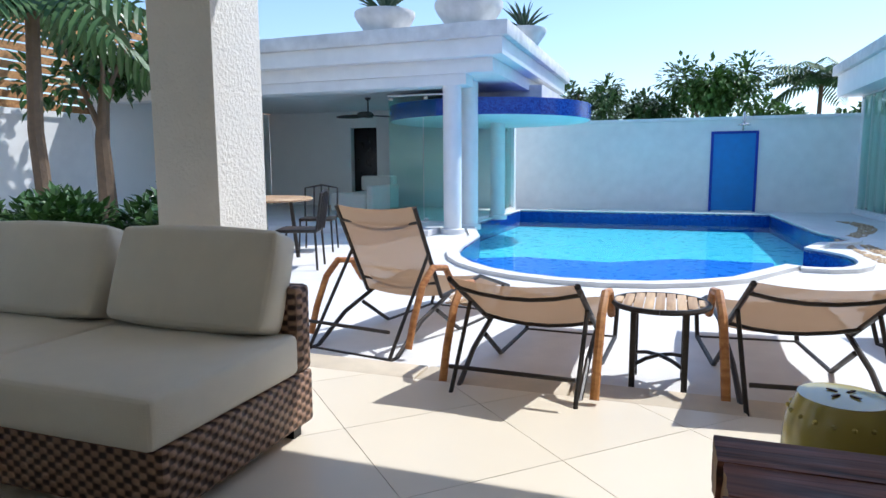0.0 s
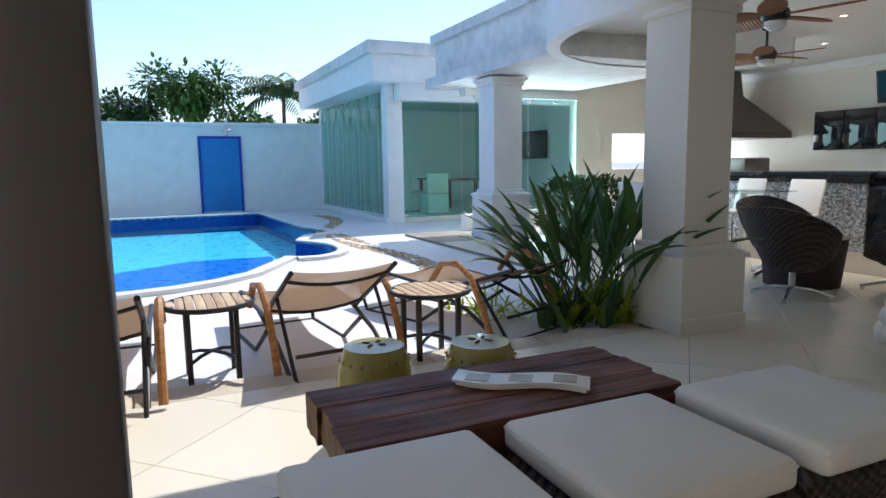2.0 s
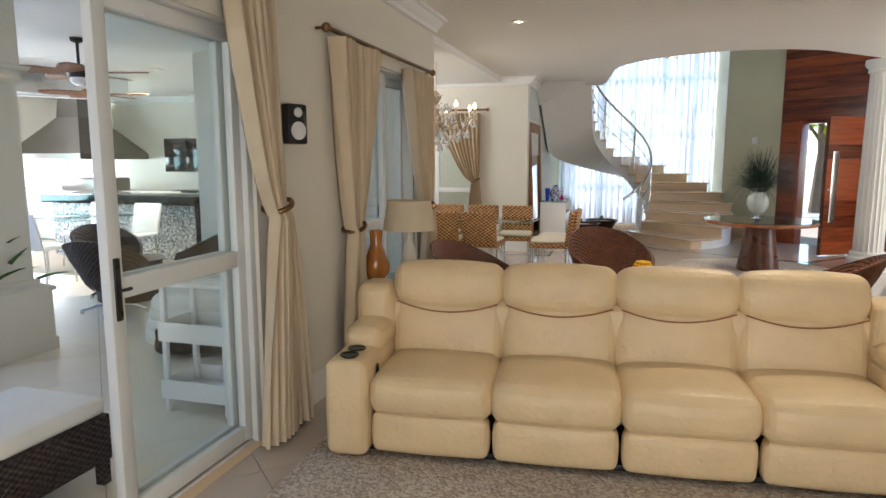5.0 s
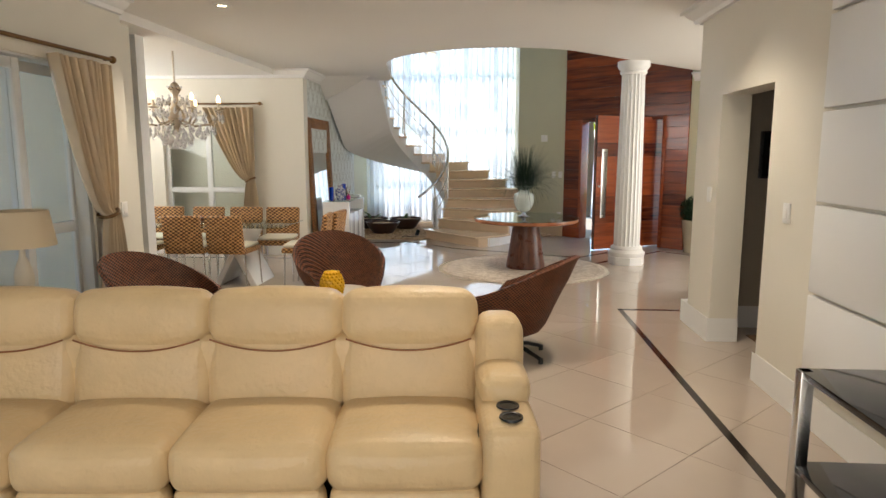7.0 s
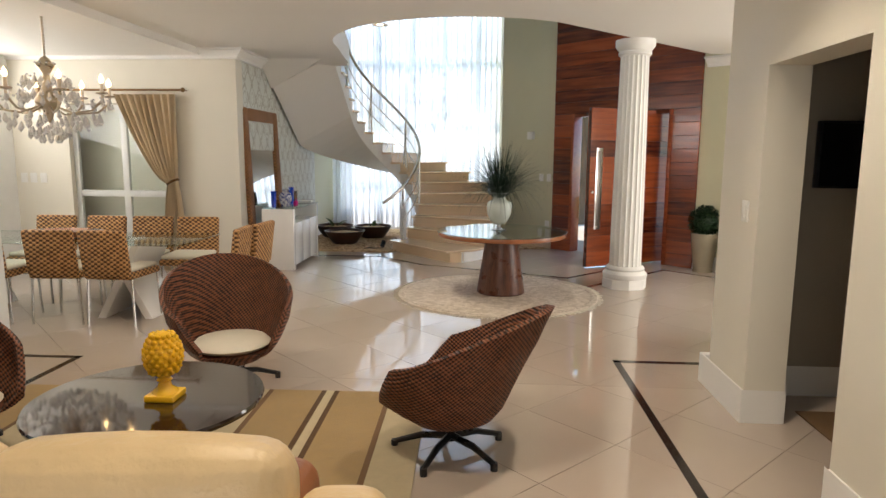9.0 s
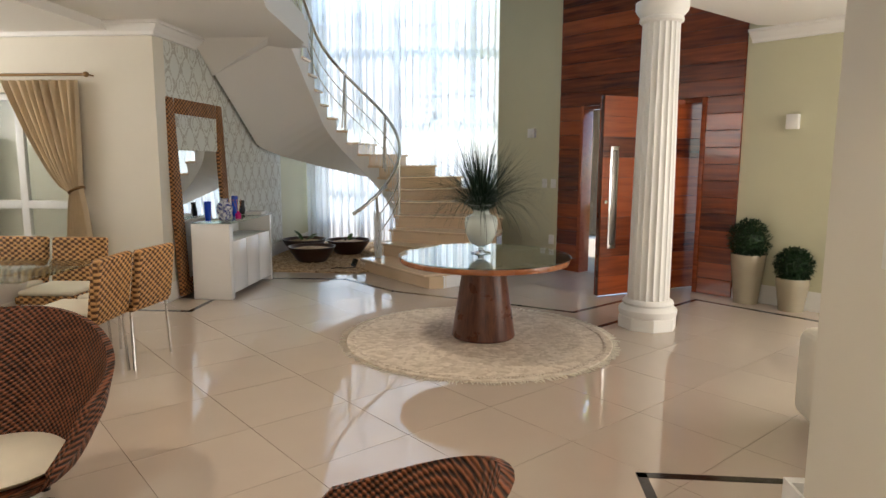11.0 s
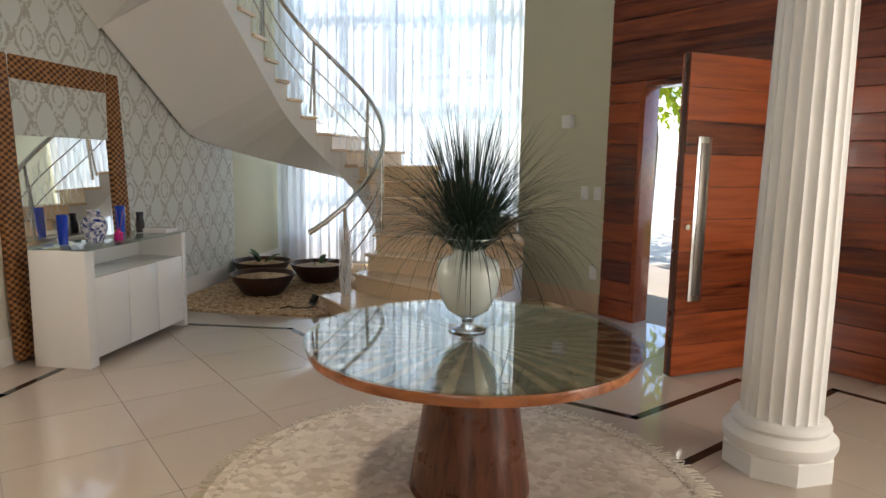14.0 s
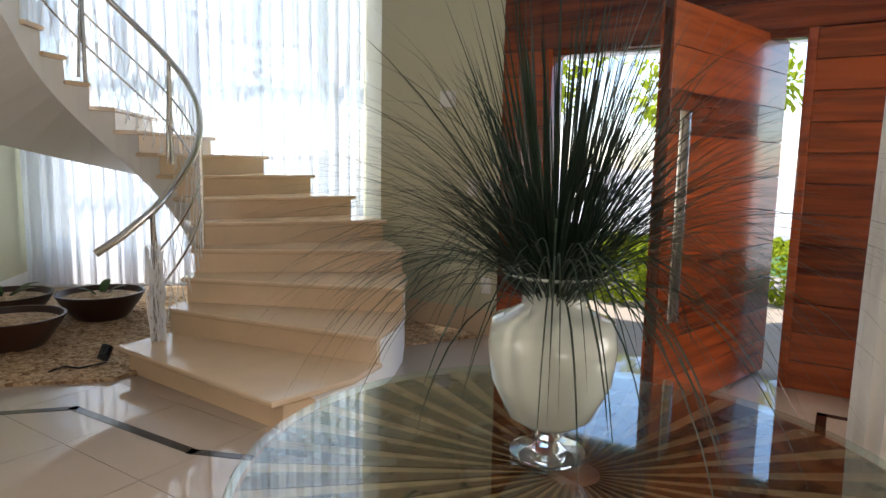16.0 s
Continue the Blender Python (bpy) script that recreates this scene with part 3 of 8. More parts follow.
slab_box("floor", "grout", "polished cream porcelain floor with diagonal joints", "floor", (-0.30, 8.5, -3.0, 6.46, -0.25, -0.007), (-2.85, 8.5, 6.46, 16.0, -0.25, -0.007))
WEST.append(slab_box("wall_west", "cream", "cream painted wall with glazed doors to the terrace", "wall",
         (X_OUT, X_IN, -3.0, -0.75, 0, CEIL), (X_OUT, X_IN, -0.75, 2.78, 2.08, CEIL), (X_OUT, X_IN, 2.78, 4.02, 0, CEIL),
         (X_OUT, X_IN, 4.02, 5.25, 2.12, CEIL), (X_OUT, X_IN, 5.25, 5.75, 0, CEIL)))
slab_box("wall_dining", "cream", "cream painted dining wall with a glazed door", "wall",
         (-3.4, -1.95, 10.13, 10.33, 0, CEIL), (-1.95, -0.60, 10.13, 10.33, 2.06, CEIL), (-0.60, 0.19, 10.13, 10.33, 0, CEIL),
         (-3.0, -2.8, 6.4, 10.33, 0, CEIL), (-2.8, -0.36, 6.4, 6.55, 0, CEIL), (-0.46, -0.36, 5.8, 6.4, 0, CEIL))
slab_box("wall_wallpaper", "paper", "pale damask wallpapered wall beside the stairs", "wall", (-0.05, 0.19, 10.331, 13.62, 0, HIGH))
slab_box("wall_stair_corner", "green", "sage green painted wall end beside the window", "wall", (-0.05, 0.19, 13.62, 15.2, 0, HIGH), (0.19, 0.30, 15.0, 15.2, 0, HIGH))
slab_box("wall_entrance_return", "green", "sage green painted return beside the stair window", "wall", (3.46, 3.66, 13.40, 15.2, 0, HIGH))
slab_box("wall_window_head", "white", "white wall above and below the stair window", "wall", (0.30, 3.46, 15.0, 15.2, 0, 0.34), (0.30, 3.46, 15.0, 15.2, 5.2, HIGH))
slab_box("wall_east", "cream", "cream painted wall with a passage opening", "wall",
         (4.64, 4.86, -3.0, 5.05, 0, CEIL), (4.64, 4.86, 5.05, 5.95, 1.94, CEIL), (4.64, 4.86, 5.95, 6.50, 0, CEIL))
# passage walls: the shade in there is part of their taupe colour
slab_box("wall_passage", "taupe", "passage wall with its shade put into a taupe colour", "wall", (4.86, 8.3, 6.40, 6.497, 0, CEIL), (4.86, 8.3, 3.2, 3.4, 0, CEIL), (8.3, 8.5, 3.2, 6.497, 0, CEIL))
slab_box("wall_lounge", "cream", "cream wall closing the side lounge", "wall", (4.86, 8.5, 6.497, 6.60, 0, CEIL), (8.3, 8.5, 6.6, 10.3, 0, CEIL))
slab_box("wall_south", "cream", "cream wall behind the television lounge", "wall", (-0.9, 4.86, -3.2, -3.0, 0, CEIL))
# white projecting panel with shadow grooves on the right-hand wall
bm = bmesh.new()
for k in range(5):
    box(bm, 4.60, 4.637, 1.2, 4.36, 0.26 + k * 0.49, 0.26 + k * 0.49 + 0.47, 0.006)
structure("trim_panel", bm, "white", "white grooved wall panelling", "wall panel")

# slanting entrance wall: sage paint either side of a timber section
L0, L1 = 1.12, 3.46     # timber from here to there
LEN = (DIAG_B - DIAG_A).length
bm = bmesh.new()
box(bm, 0.0, L0, 0.0, 0.2, 0, HIGH)
box(bm, L1, LEN + 0.3, 0.0, 0.2, 0, CEIL + 0.3)
structure("wall_entrance", bm, "green", "sage green painted wall either side of the entrance", "wall", diag_pose(0))

# ceiling with the round stair void
arc = [(2.98 + 1.53 * math.cos(radians(a)), 9.97 + 1.53 * math.sin(radians(a))) for a in range(305, 175, -5)]
wa, wb = WEST_FRAME @ Vector((X_OUT, -3.2, 0)), WEST_FRAME @ Vector((X_OUT, 5.8, 0))
outline = [(wa.x, wa.y), (8.5, -3.0), (8.5, 10.1), (7.3, 10.75), (5.90, 10.66), *arc, (1.30, 11.35), (0.191, 11.35), (0.191, 10.13), (-2.9, 10.13), (-2.9, 6.45), (wb.x, 6.45), (wb.x, wb.y)]
bm = bmesh.new()
for z in (CEIL, CEIL + 0.3):
    vs = [bm.verts.new((x, y, z)) for x, y in outline]
    bmesh.ops.triangle_fill(bm, edges=[bm.edges.new((vs[i], vs[(i + 1) % len(vs)])) for i in range(len(vs))], use_beauty=False)
bm.verts.ensure_lookup_table()
for i in range(len(outline)):
    j = (i + 1) % len(outline)
    a, b, c, d = (min(bm.verts, key=lambda v: (v.co - Vector((*p, z))).length) for p, z in ((outline[i], CEIL), (outline[j], CEIL), (outline[j], CEIL + 0.3), (outline[i], CEIL + 0.3)))
    bm.faces.new((a, b, c, d))
structure("ceiling", bm, "ceiling", "smooth white ceiling with a curved stair opening", "ceiling", smooth=20)
slab_box("ceiling_stairwell", "ceiling", "white ceiling high above the stairs", "ceiling", (-0.2, 8.6, 8.0, 15.6, HIGH, HIGH + 0.2))
slab_box("wall_upper", "white", "white upper-floor walls round the stair void", "wall", (-0.2, -0.05, 7.6, 10.33, CEIL + 0.3, HIGH), (-0.2, 8.6, 7.6, 7.8, CEIL + 0.3, HIGH), (8.4, 8.6, 7.8, 10.3, CEIL + 0.3, HIGH))

CROWN = [(0, 0), (0.13, 0), (0.13, -0.025), (0.10, -0.03), (0.075, -0.06), (0.04, -0.085), (0.03, -0.115), (0.0, -0.12)]
for name, pts in (("trim_crown_west", [(X_IN, 5.75, CEIL), (X_IN, -3.0, CEIL)]), ("trim_crown_dining", [(0.191, 10.98, CEIL), (0.191, 10.13, CEIL), (-3.4, 10.13, CEIL)]),
                  ("trim_crown_east", [(4.64, -3.0, CEIL), (4.64, 6.60, CEIL), (8.3, 6.60, CEIL)]), ("trim_crown_end", [(X_OUT, 5.75, CEIL), (X_IN, 5.75, CEIL)])):
    bm = bmesh.new()
    sweep(bm, [(u, v - 0.002) for u, v in CROWN], pts)
    ob = structure(name, bm, "white", "white stepped plaster crown moulding", "moulding", smooth=25)
    if name in ("trim_crown_west", "trim_crown_end"):
        WEST.append(ob)
bm = bmesh.new()
sweep(bm, [(u, v - 0.002) for u, v in CROWN], [(DIAG_B.x, DIAG_B.y, CEIL), tuple((DIAG_A + DIAG * (L1 + 0.05)) + Vector((0, 0, CEIL)))])
structure("trim_crown_lounge", bm, "white", "white stepped plaster crown moulding", "moulding", smooth=25)

BASE = [(0, 0), (0.022, 0), (0.022, 0.191), (0.012, 0.175), (0, 0.18)]
for name, pts in (("baseboard_west", [(X_IN, 4.02, 0), (X_IN, 2.80, 0)]), ("baseboard_west_end", [(X_OUT, 5.75, 0), (X_IN, 5.75, 0), (X_IN, 5.25, 0)]),
                  ("baseboard_dining", [(0.19, 14.9, 0), (0.19, 10.13, 0), (-0.6, 10.13, 0)]), ("baseboard_dining_left", [(-1.95, 10.13, 0), (-3.4, 10.13, 0)]),
                  ("baseboard_east", [(4.64, -3.0, 0), (4.64, 5.05, 0)]), ("baseboard_pier", [(4.86, 5.95, 0), (4.64, 5.95, 0), (4.64, 6.60, 0), (8.3, 6.60, 0)]),
                  ("baseboard_passage", [(8.3, 6.40, 0), (4.86, 6.40, 0)]),
                  ("baseboard_entrance", [tuple(DIAG_B), tuple(DIAG_A + DIAG * (L1 + 0.01))]), ("baseboard_green", [tuple(DIAG_A + DIAG * (L0 - 0.01)), tuple(DIAG_A)])):
    bm = bmesh.new()
    sweep(bm, BASE, pts)
    ob = structure(name, bm, "white" if "green" not in name else "marble", "tall cream skirting board", "skirting", smooth=25)
    if "west" in name:
        WEST.append(ob)

HALL_DONE = set(scene.objects)
# ---- outdoors: ground, deck, pool ----
bm = bmesh.new()
for x0, x1, y0, y1 in ((-900, -19, -900, 900), (-19, 0, -900, -12), (-19, 900, 16.0, 900), (8.6, 900, -900, 16.0), (0, 8.6, -900, -3.2), (-19, -0.15, 12.0, 16.0)):
    bmesh.ops.create_grid(bm, x_segments=1, y_segments=1, size=0.5, matrix=Matrix.Translation(((x0 + x1) / 2, (y0 + y1) / 2, -0.06)) @ Matrix.Diagonal((x1 - x0, y1 - y0, 1, 1)))
structure("ground", bm, "ground", "pale paved ground reaching the horizon", "ground")

POOL_FAR, DECK_Z = -15.3, -0.04


def pool_outline(n=10):
    """Plan of the pool: straight far end, a bulge on the north side, a wide scalloped near end."""
    p = [(POOL_FAR, -3.0), (POOL_FAR, 2.55), (-11.2, 2.70)]
    p += [(-10.45 + 0.75 * math.cos(a), 2.35 + 0.62 * math.sin(a)) for a in [math.pi / 2 - i * math.pi * 0.55 / 6 for i in range(1, 6)]]
    p += [(-9.0, 2.15)]
    p += [(-8.05 + 0.85 * math.cos(a), 2.0 + 0.5 * math.sin(a)) for a in [math.pi * 0.75 - i * math.pi * 0.95 / 8 for i in range(9)]]
    p += [(-8.2 + 2.45 * math.cos(a), -0.15 + 1.95 * math.sin(a)) for a in [radians(40) - i * radians(122) / n for i in range(n + 1)]]
    p += [(-9.2, -2.25), (-10.6, -2.75), (-11.6, -3.0)]
    return p


pool = pool_outline()
deck_rect = [(-18.9, -12), (-2.62, -12), (-2.62, 3.9), (-18.9, 3.9)]


def ring_fill(bm, outer, inner, z):
    """The flat sheet between an outer outline and a hole."""
    es = []
    for loop in (outer, inner):
        vs = [bm.verts.new((x, y, z)) for x, y in loop]
        es += [bm.edges.new((vs[i], vs[(i + 1) % len(vs)])) for i in range(len(vs))]
    bmesh.ops.triangle_fill(bm, edges=es, use_beauty=True)


bm = bmesh.new()
ring_fill(bm, deck_rect, pool, DECK_Z)
structure("pavement", bm, "deck", "pale sunlit stone pool deck", "pool deck")
slab_box("pavement_north", "deck", "pale stone paving before the glazed pavilion", "paving", (-18.9, -9.0, 3.9, 12.0, -0.2, DECK_Z))


def grow(poly, d):
    out = []
    for i, p in enumerate(poly):
        a, c = poly[i - 1], poly[(i + 1) % len(poly)]
        t = Vector((c[0] - a[0], c[1] - a[1])).normalized()
        out.append((p[0] - t.y * d, p[1] + t.x * d))
    return out


bm = bmesh.new()
lip = grow(pool, 0.16)
for a, b, z0, z1 in ((lip, pool, DECK_Z + 0.045, DECK_Z + 0.045),):
    va, vb = [bm.verts.new((x, y, z0)) for x, y in a], [bm.verts.new((x, y, z1)) for x, y in b]
    vc = [bm.verts.new((x, y, DECK_Z - 0.02)) for x, y in a]
    vd = [bm.verts.new((x, y, DECK_Z - 0.01)) for x, y in b]
    n = len(a)
    for i in range(n):
        j = (i + 1) % n
        bm.faces.new((va[i], va[j], vb[j], vb[i]))
        bm.faces.new((vc[i], vc[j], va[j], va[i]))
        bm.faces.new((vb[i], vb[j], vd[j], vd[i]))
structure("trim_pool_coping", bm, "deck", "rounded white stone pool coping", "pool coping")
bm = bmesh.new()
va, vb = [bm.verts.new((x, y, DECK_Z + 0.02)) for x, y in pool], [bm.verts.new((x, y, -0.45)) for x, y in pool]
for i in range(len(pool)):
    j = (i + 1) % len(pool)
    bm.faces.new((va[i], va[j], vb[j], vb[i]))
structure("wall_pool", bm, "blue_tile", "cobalt blue mosaic pool wall", "pool wall")
bm = bmesh.new()
f = bm.faces.new([bm.verts.new((x, y, -0.40)) for x, y in pool])
bmesh.ops.triangulate(bm, faces=[f])
structure("floor_pool", bm, "pool_floor", "turquoise mosaic pool floor", "pool floor")
bm = bmesh.new()
prism(bm, [(-8.4 + 2.62 * math.cos(a), -0.1 + 2.1 * math.sin(a)) for a in [radians(-100) + i * radians(160) / 16 for i in range(17)]] + [(-8.6, 1.75), (-9.6, 1.9), (-9.7, 0.7), (-9.0, -0.3), (-9.2, -1.6)], -0.395, -0.30)
structure("floor_pool_ledge", bm, "pool_deep", "deep blue submerged pool ledge", "pool ledge")
bm = bmesh.new()
f = bm.faces.new([bm.verts.new((x, y, -0.17)) for x, y in grow(pool, 0.01)])
bmesh.ops.triangulate(bm, faces=[f])
water = structure("water", bm, "water", "clear still turquoise pool water", "water")
water.visible_shadow = False

slab_box("terrace_floor", "grout", "cream tiled covered terrace floor", "terrace", (-2.60, 0.10, -9.0, 3.9, -0.2, -0.005), (-9.0, 0.10, 3.9, 6.3, -0.2, -0.005), (-9.0, -2.6, 6.3, 10.4, -0.2, -0.005))
bm = bmesh.new()
for k in range(16):
    box(bm, -2.82, -2.60, -9 + k * 0.76, -9 + k * 0.76 + 0.75, -0.2, 0.002, 0.008)
structure("trim_terrace_edge", bm, "edge", "beige stone edging along the terrace", "edging")
slab_box("wall_boundary", "ext", "white painted boundary wall beyond the pool", "wall", (-16.9, -16.7, -5.5, 5.2, -0.1, 2.15), (-17.0, -16.62, -5.5, 5.2, 2.15, 2.22))
slab_box("wall_garden", "ext", "white garden wall under the timber fence", "wall", (-18.9, 0, -10.4, -10.2, -0.1, 2.0), (-18.9, 0, -10.42, -10.15, 2.0, 2.1))
slab_box("wall_terrace_south", "ext", "white wall at the end of the terrace", "wall", (-2.6, -0.15, -9.0, -8.85, -0.1, 3.1))
# roof over the terrace and the barbecue room
slab_box("ceiling_terrace", "ceiling", "white ceiling over the terrace", "ceiling", (-2.35, X_OUT, -9.0, 3.40, 2.62, 2.75), (-4.2, X_OUT, 3.40, 10.6, 2.62, 2.75), (-9.0, -4.2, 6.0, 10.6, 2.62, 2.75))
slab_box("wall_terrace_beam", "cream", "cream beam carried by the terrace columns", "beam", (-2.62, -2.40, -9.0, 3.65, 2.12, 2.62))
slab_box("roof_parapet", "dirty", "weathered white roof parapet", "parapet", (-2.62, -2.42, -9.0, 3.65, 2.623, 3.05))
slab_box("wall_barbecue", "cream", "cream wall of the barbecue room", "wall", (-9.2, X_OUT, 10.4, 10.6, 0, 2.62), (-9.2, -9.0, 7.2, 10.4, 0, 0.95), (-9.2, -9.0, 7.2, 10.4, 1.6, 2.62), (-9.2, -9.0, 7.2, 8.0, 0.95, 1.6))
slab_box("wall_house_outer", "ext", "white outer wall of the dining room", "wall", (-2.75, -2.6, 6.75, 10.4, 0, 2.62), (-2.6, -0.4, 6.75, 6.9, 0, 2.62))
WEST += [o for o in scene.objects if o not in HALL_DONE and o.parent is None]
# ---- entrance hall: stairs ----
RISE = 0.167


def stair_line(k):
    """Inner and outer plan points of the winding stair at step number k."""
    a = radians(-70 + 17.5 * k)
    if a <= math.pi:
        return (Vector((1.56 + 0.52 * math.cos(a), 12.77 + 0.68 * math.sin(a), 0)), Vector((1.88 + 1.65 * math.cos(a), 12.65 + 1.93 * math.sin(a), 0)))
    d = (math.degrees(a) - 180) / 17.5 * 0.27
    return Vector((1.04, 12.77 - d, 0)), Vector((0.23, 12.65 - d, 0))


stair = thing("staircase", None, "winding cream marble staircase with a white underside and steel rail", "staircase")
bm = bmesh.new()
for k in range(1, 19):
    for h in range(2):
        ka, kb = k + h * 0.5, k + h * 0.5 + 0.5
        quads = []
        for q in (ka, kb):
            i, o = stair_line(q)
            zi, zo = (0, 0) if k <= 2 else (max(0, q * RISE - 0.36), max(0, q * RISE - 0.56 - 0.24 * min(1, max(0, (q - 10) / 4.5))))
            quads.append((i + Vector((0, 0, zi)), o + Vector((0, 0, zo)), i + Vector((0, 0, k * RISE - 0.032)), o + Vector((0, 0, k * RISE - 0.032))))
        vs = [bm.verts.new(p) for q in quads for p in q]
        a, b, c, d, e, f, g, hh = vs
        for face in ((a, b, f, e), (c, g, hh, d), (a, e, g, c), (b, d, hh, f), (a, c, d, b), (e, f, hh, g)):
            bm.faces.new(face)
bmesh.ops.remove_doubles(bm, verts=list(bm.verts), dist=1e-4)
part("stair_body", bm, "ceiling", stair, "smooth white plastered stair underside", smooth=50)
for k in range(1, 19):
    bm = bmesh.new()
    pts = []
    for q in (k - 0.10, k + 0.5, k + 1.04):
        i, o = stair_line(q)
        w = (o - i).normalized()
        pts.append((i - w * 0.035, o + w * 0.02))
    if k == 1:
        pts[0] = (pts[0][0] + Vector((-0.12, -0.13, 0)), pts[0][1] + Vector((-0.18, -0.05, 0)))
    poly = [(p[0].x, p[0].y) for p in pts] + [(p[1].x, p[1].y) for p in reversed(pts)]
    prism(bm, poly, k * RISE - 0.032, k * RISE)
    bmesh.ops.bevel(bm, geom=[e for e in bm.edges if abs(e.verts[0].co.z - e.verts[1].co.z) < 1e-4], offset=0.008, segments=1, affect="EDGES")
    tread = part("tread", bm, "marble", stair, smooth=30)
    bm = bmesh.new()
    i0, o0 = stair_line(k - 0.02)
    i1, o1 = stair_line(k + 0.06)
    if k == 1:
        i0, o0 = i0 + Vector((-0.09, -0.10, 0)), o0 + Vector((-0.15, -0.04, 0))
    prism(bm, [(i0.x, i0.y), (o0.x, o0.y), (o1.x, o1.y), (i1.x, i1.y)], (k - 1) * RISE, k * RISE - 0.033)
    part("riser", bm, "marble", stair, smooth=30)


bm = bmesh.new()
for x, y, z in ((0.195, 11.39, 2.36), (1.04, 11.39, 2.80), (0.195, 10.93, 2.702), (1.04, 10.93, 2.702), (0.195, 11.39, 2.99), (1.04, 11.39, 2.99)):
    bm.verts.new((x, y, z))
bmesh.ops.convex_hull(bm, input=list(bm.verts))
part("stair_head", bm, "ceiling", stair, "plastered slope where the stair meets the ceiling", smooth=30)


def rail_pt(k, h, inset=0.05):
    i, o = stair_line(k)
    return i + (o - i).normalized() * inset + Vector((0, 0, k * RISE + h))


bm = bmesh.new()
start = [rail_pt(0.7, 0.62) + Vector((-0.22, -0.10, 0.0)), rail_pt(0.8, 0.68) + Vector((-0.10, -0.06, 0.02))]
tube(bm, start + [rail_pt(k * 0.4, 0.78) for k in range(3, 47)], 0.024, 10)
part("handrail", bm, "chrome", stair, "brushed steel handrail")
for h in (0.50, 0.27):
    bm = bmesh.new()
    tube(bm, [rail_pt(k * 0.4, h) for k in range(3, 47)], 0.008, 6)
    part("rail_bar", bm, "chrome", stair)
for k in (1.15, 4.1, 7.6, 11.1, 14.6, 17.8):
    bm = bmesh.new()
    tube(bm, [rail_pt(k, -0.02 if k > 2 else -0.18), rail_pt(k, 0.40), rail_pt(k, 0.78)], 0.016, 8)
    tube(bm, [rail_pt(k + 0.25, -0.02), rail_pt(k + 0.1, 0.45), rail_pt(k, 0.76)], 0.012, 8)
    part("baluster", bm, "chrome", stair)
bm = bmesh.new()
for n in range(46):
    k = 1.2 + n * 0.36
    tube(bm, [rail_pt(k, 0.0), rail_pt(k + 0.9, 0.66)], 0.0028, 3, cap=False)
    tube(bm, [rail_pt(k + 0.9, -0.06), rail_pt(k, 0.66)], 0.0028, 3, cap=False)
rng = random.Random(4)
for n in range(60):
    p = rail_pt(1.15, -0.1)
    q = [p + Vector((rng.uniform(-0.05, 0.06), rng.uniform(-0.05, 0.06), z + rng.uniform(-0.1, 0.1))) for z in (0.05, 0.3, 0.6)]
    tube(bm, q, 0.003, 3, cap=False)
part("safety_net", bm, "netrail", stair, "white knotted safety net", smooth=None)
slab_box("floor_landing", "ceiling", "white upper landing at the head of the stairs", "landing", (0.192, 1.25, 10.9, 11.65, 2.702, 3.0))

# ---- entrance hall: window and voile ----
win = thing("stair_window", None, "tall white framed window behind the stairs", "window")
tagged(win, kind="structure")
for i in range(6):
    bm = bmesh.new()
    x = 0.30 + i * 0.632
    box(bm, x - 0.028, x + 0.028, 15.02, 15.10, 0.34, 5.2, 0.004)
    part("mullion", bm, "frame", win)
for z in (0.34, 1.30, 2.45, 3.6, 5.15):
    bm = bmesh.new()
    box(bm, 0.3, 3.46, 15.03, 15.09, z, z + 0.05, 0.004)
    part("transom", bm, "frame", win)
for i in range(5):
    bm = bmesh.new()
    box(bm, 0.33 + i * 0.632, 0.30 + (i + 1) * 0.632 - 0.03, 15.055, 15.061, 0.39, 5.15)
    part("pane", bm, "glass", win).visible_shadow = False


def hanging(bm, x0, x1, z0, z1, y, folds, depth, cols=200, seed=1, flare=0.0):
    """Cloth in folds that wander a little from top to hem."""
    r = random.Random(seed)
    ph = [r.uniform(0, 6.28) for _ in range(6)]
    rows = 8
    grid = []
    for j in range(rows + 1):
        v = j / rows
        line = []
        for i in range(cols + 1):
            u = i / cols
            a = u * folds * 2 * math.pi
            w = math.sin(a + 0.9 * math.sin(u * 9 + ph[0]) + 0.25 * math.sin(v * 3 + ph[1] + u * 20)) + 0.35 * math.sin(2.3 * a + ph[2])
            line.append(bm.verts.new((x0 + (x1 - x0) * u, y + depth * w * (0.7 + 0.3 * (1 - v)) , z0 + (z1 - z0) * v)))
        grid.append(line)
    for a, b in zip(grid, grid[1:]):
        for i in range(cols):
            bm.faces.new((a[i], a[i + 1], b[i + 1], b[i]))


for x0, x1, sd in ((0.22, 1.86, 3), (1.84, 3.44, 5)):
    bm = bmesh.new()
    hanging(bm, x0, x1, 0.06, 5.1, 14.80, 13, 0.035, 220, sd)
    tagged(part("sheer_curtain", bm, "sheer", None, smooth=180), "white sheer voile curtain lit from behind", "curtain", "voile curtains")

# ---- entrance hall: timber wall and pivot door ----
OPEN_L, OPEN_R, OPEN_T = 1.45, 3.08, 2.09
timber = thing("timber_wall", diag_pose(0), "red hardwood plank entrance wall", "timber wall")
tagged(timber, kind="structure")
bm = bmesh.new()
for b in ((L0, OPEN_L, 0, HIGH), (OPEN_R, L1, 0, HIGH), (OPEN_L, OPEN_R, OPEN_T + 0.02, HIGH)):
    box(bm, b[0], b[1], 0.0, 0.16, b[2], b[3])
part("backing", bm, "walnut", timber)


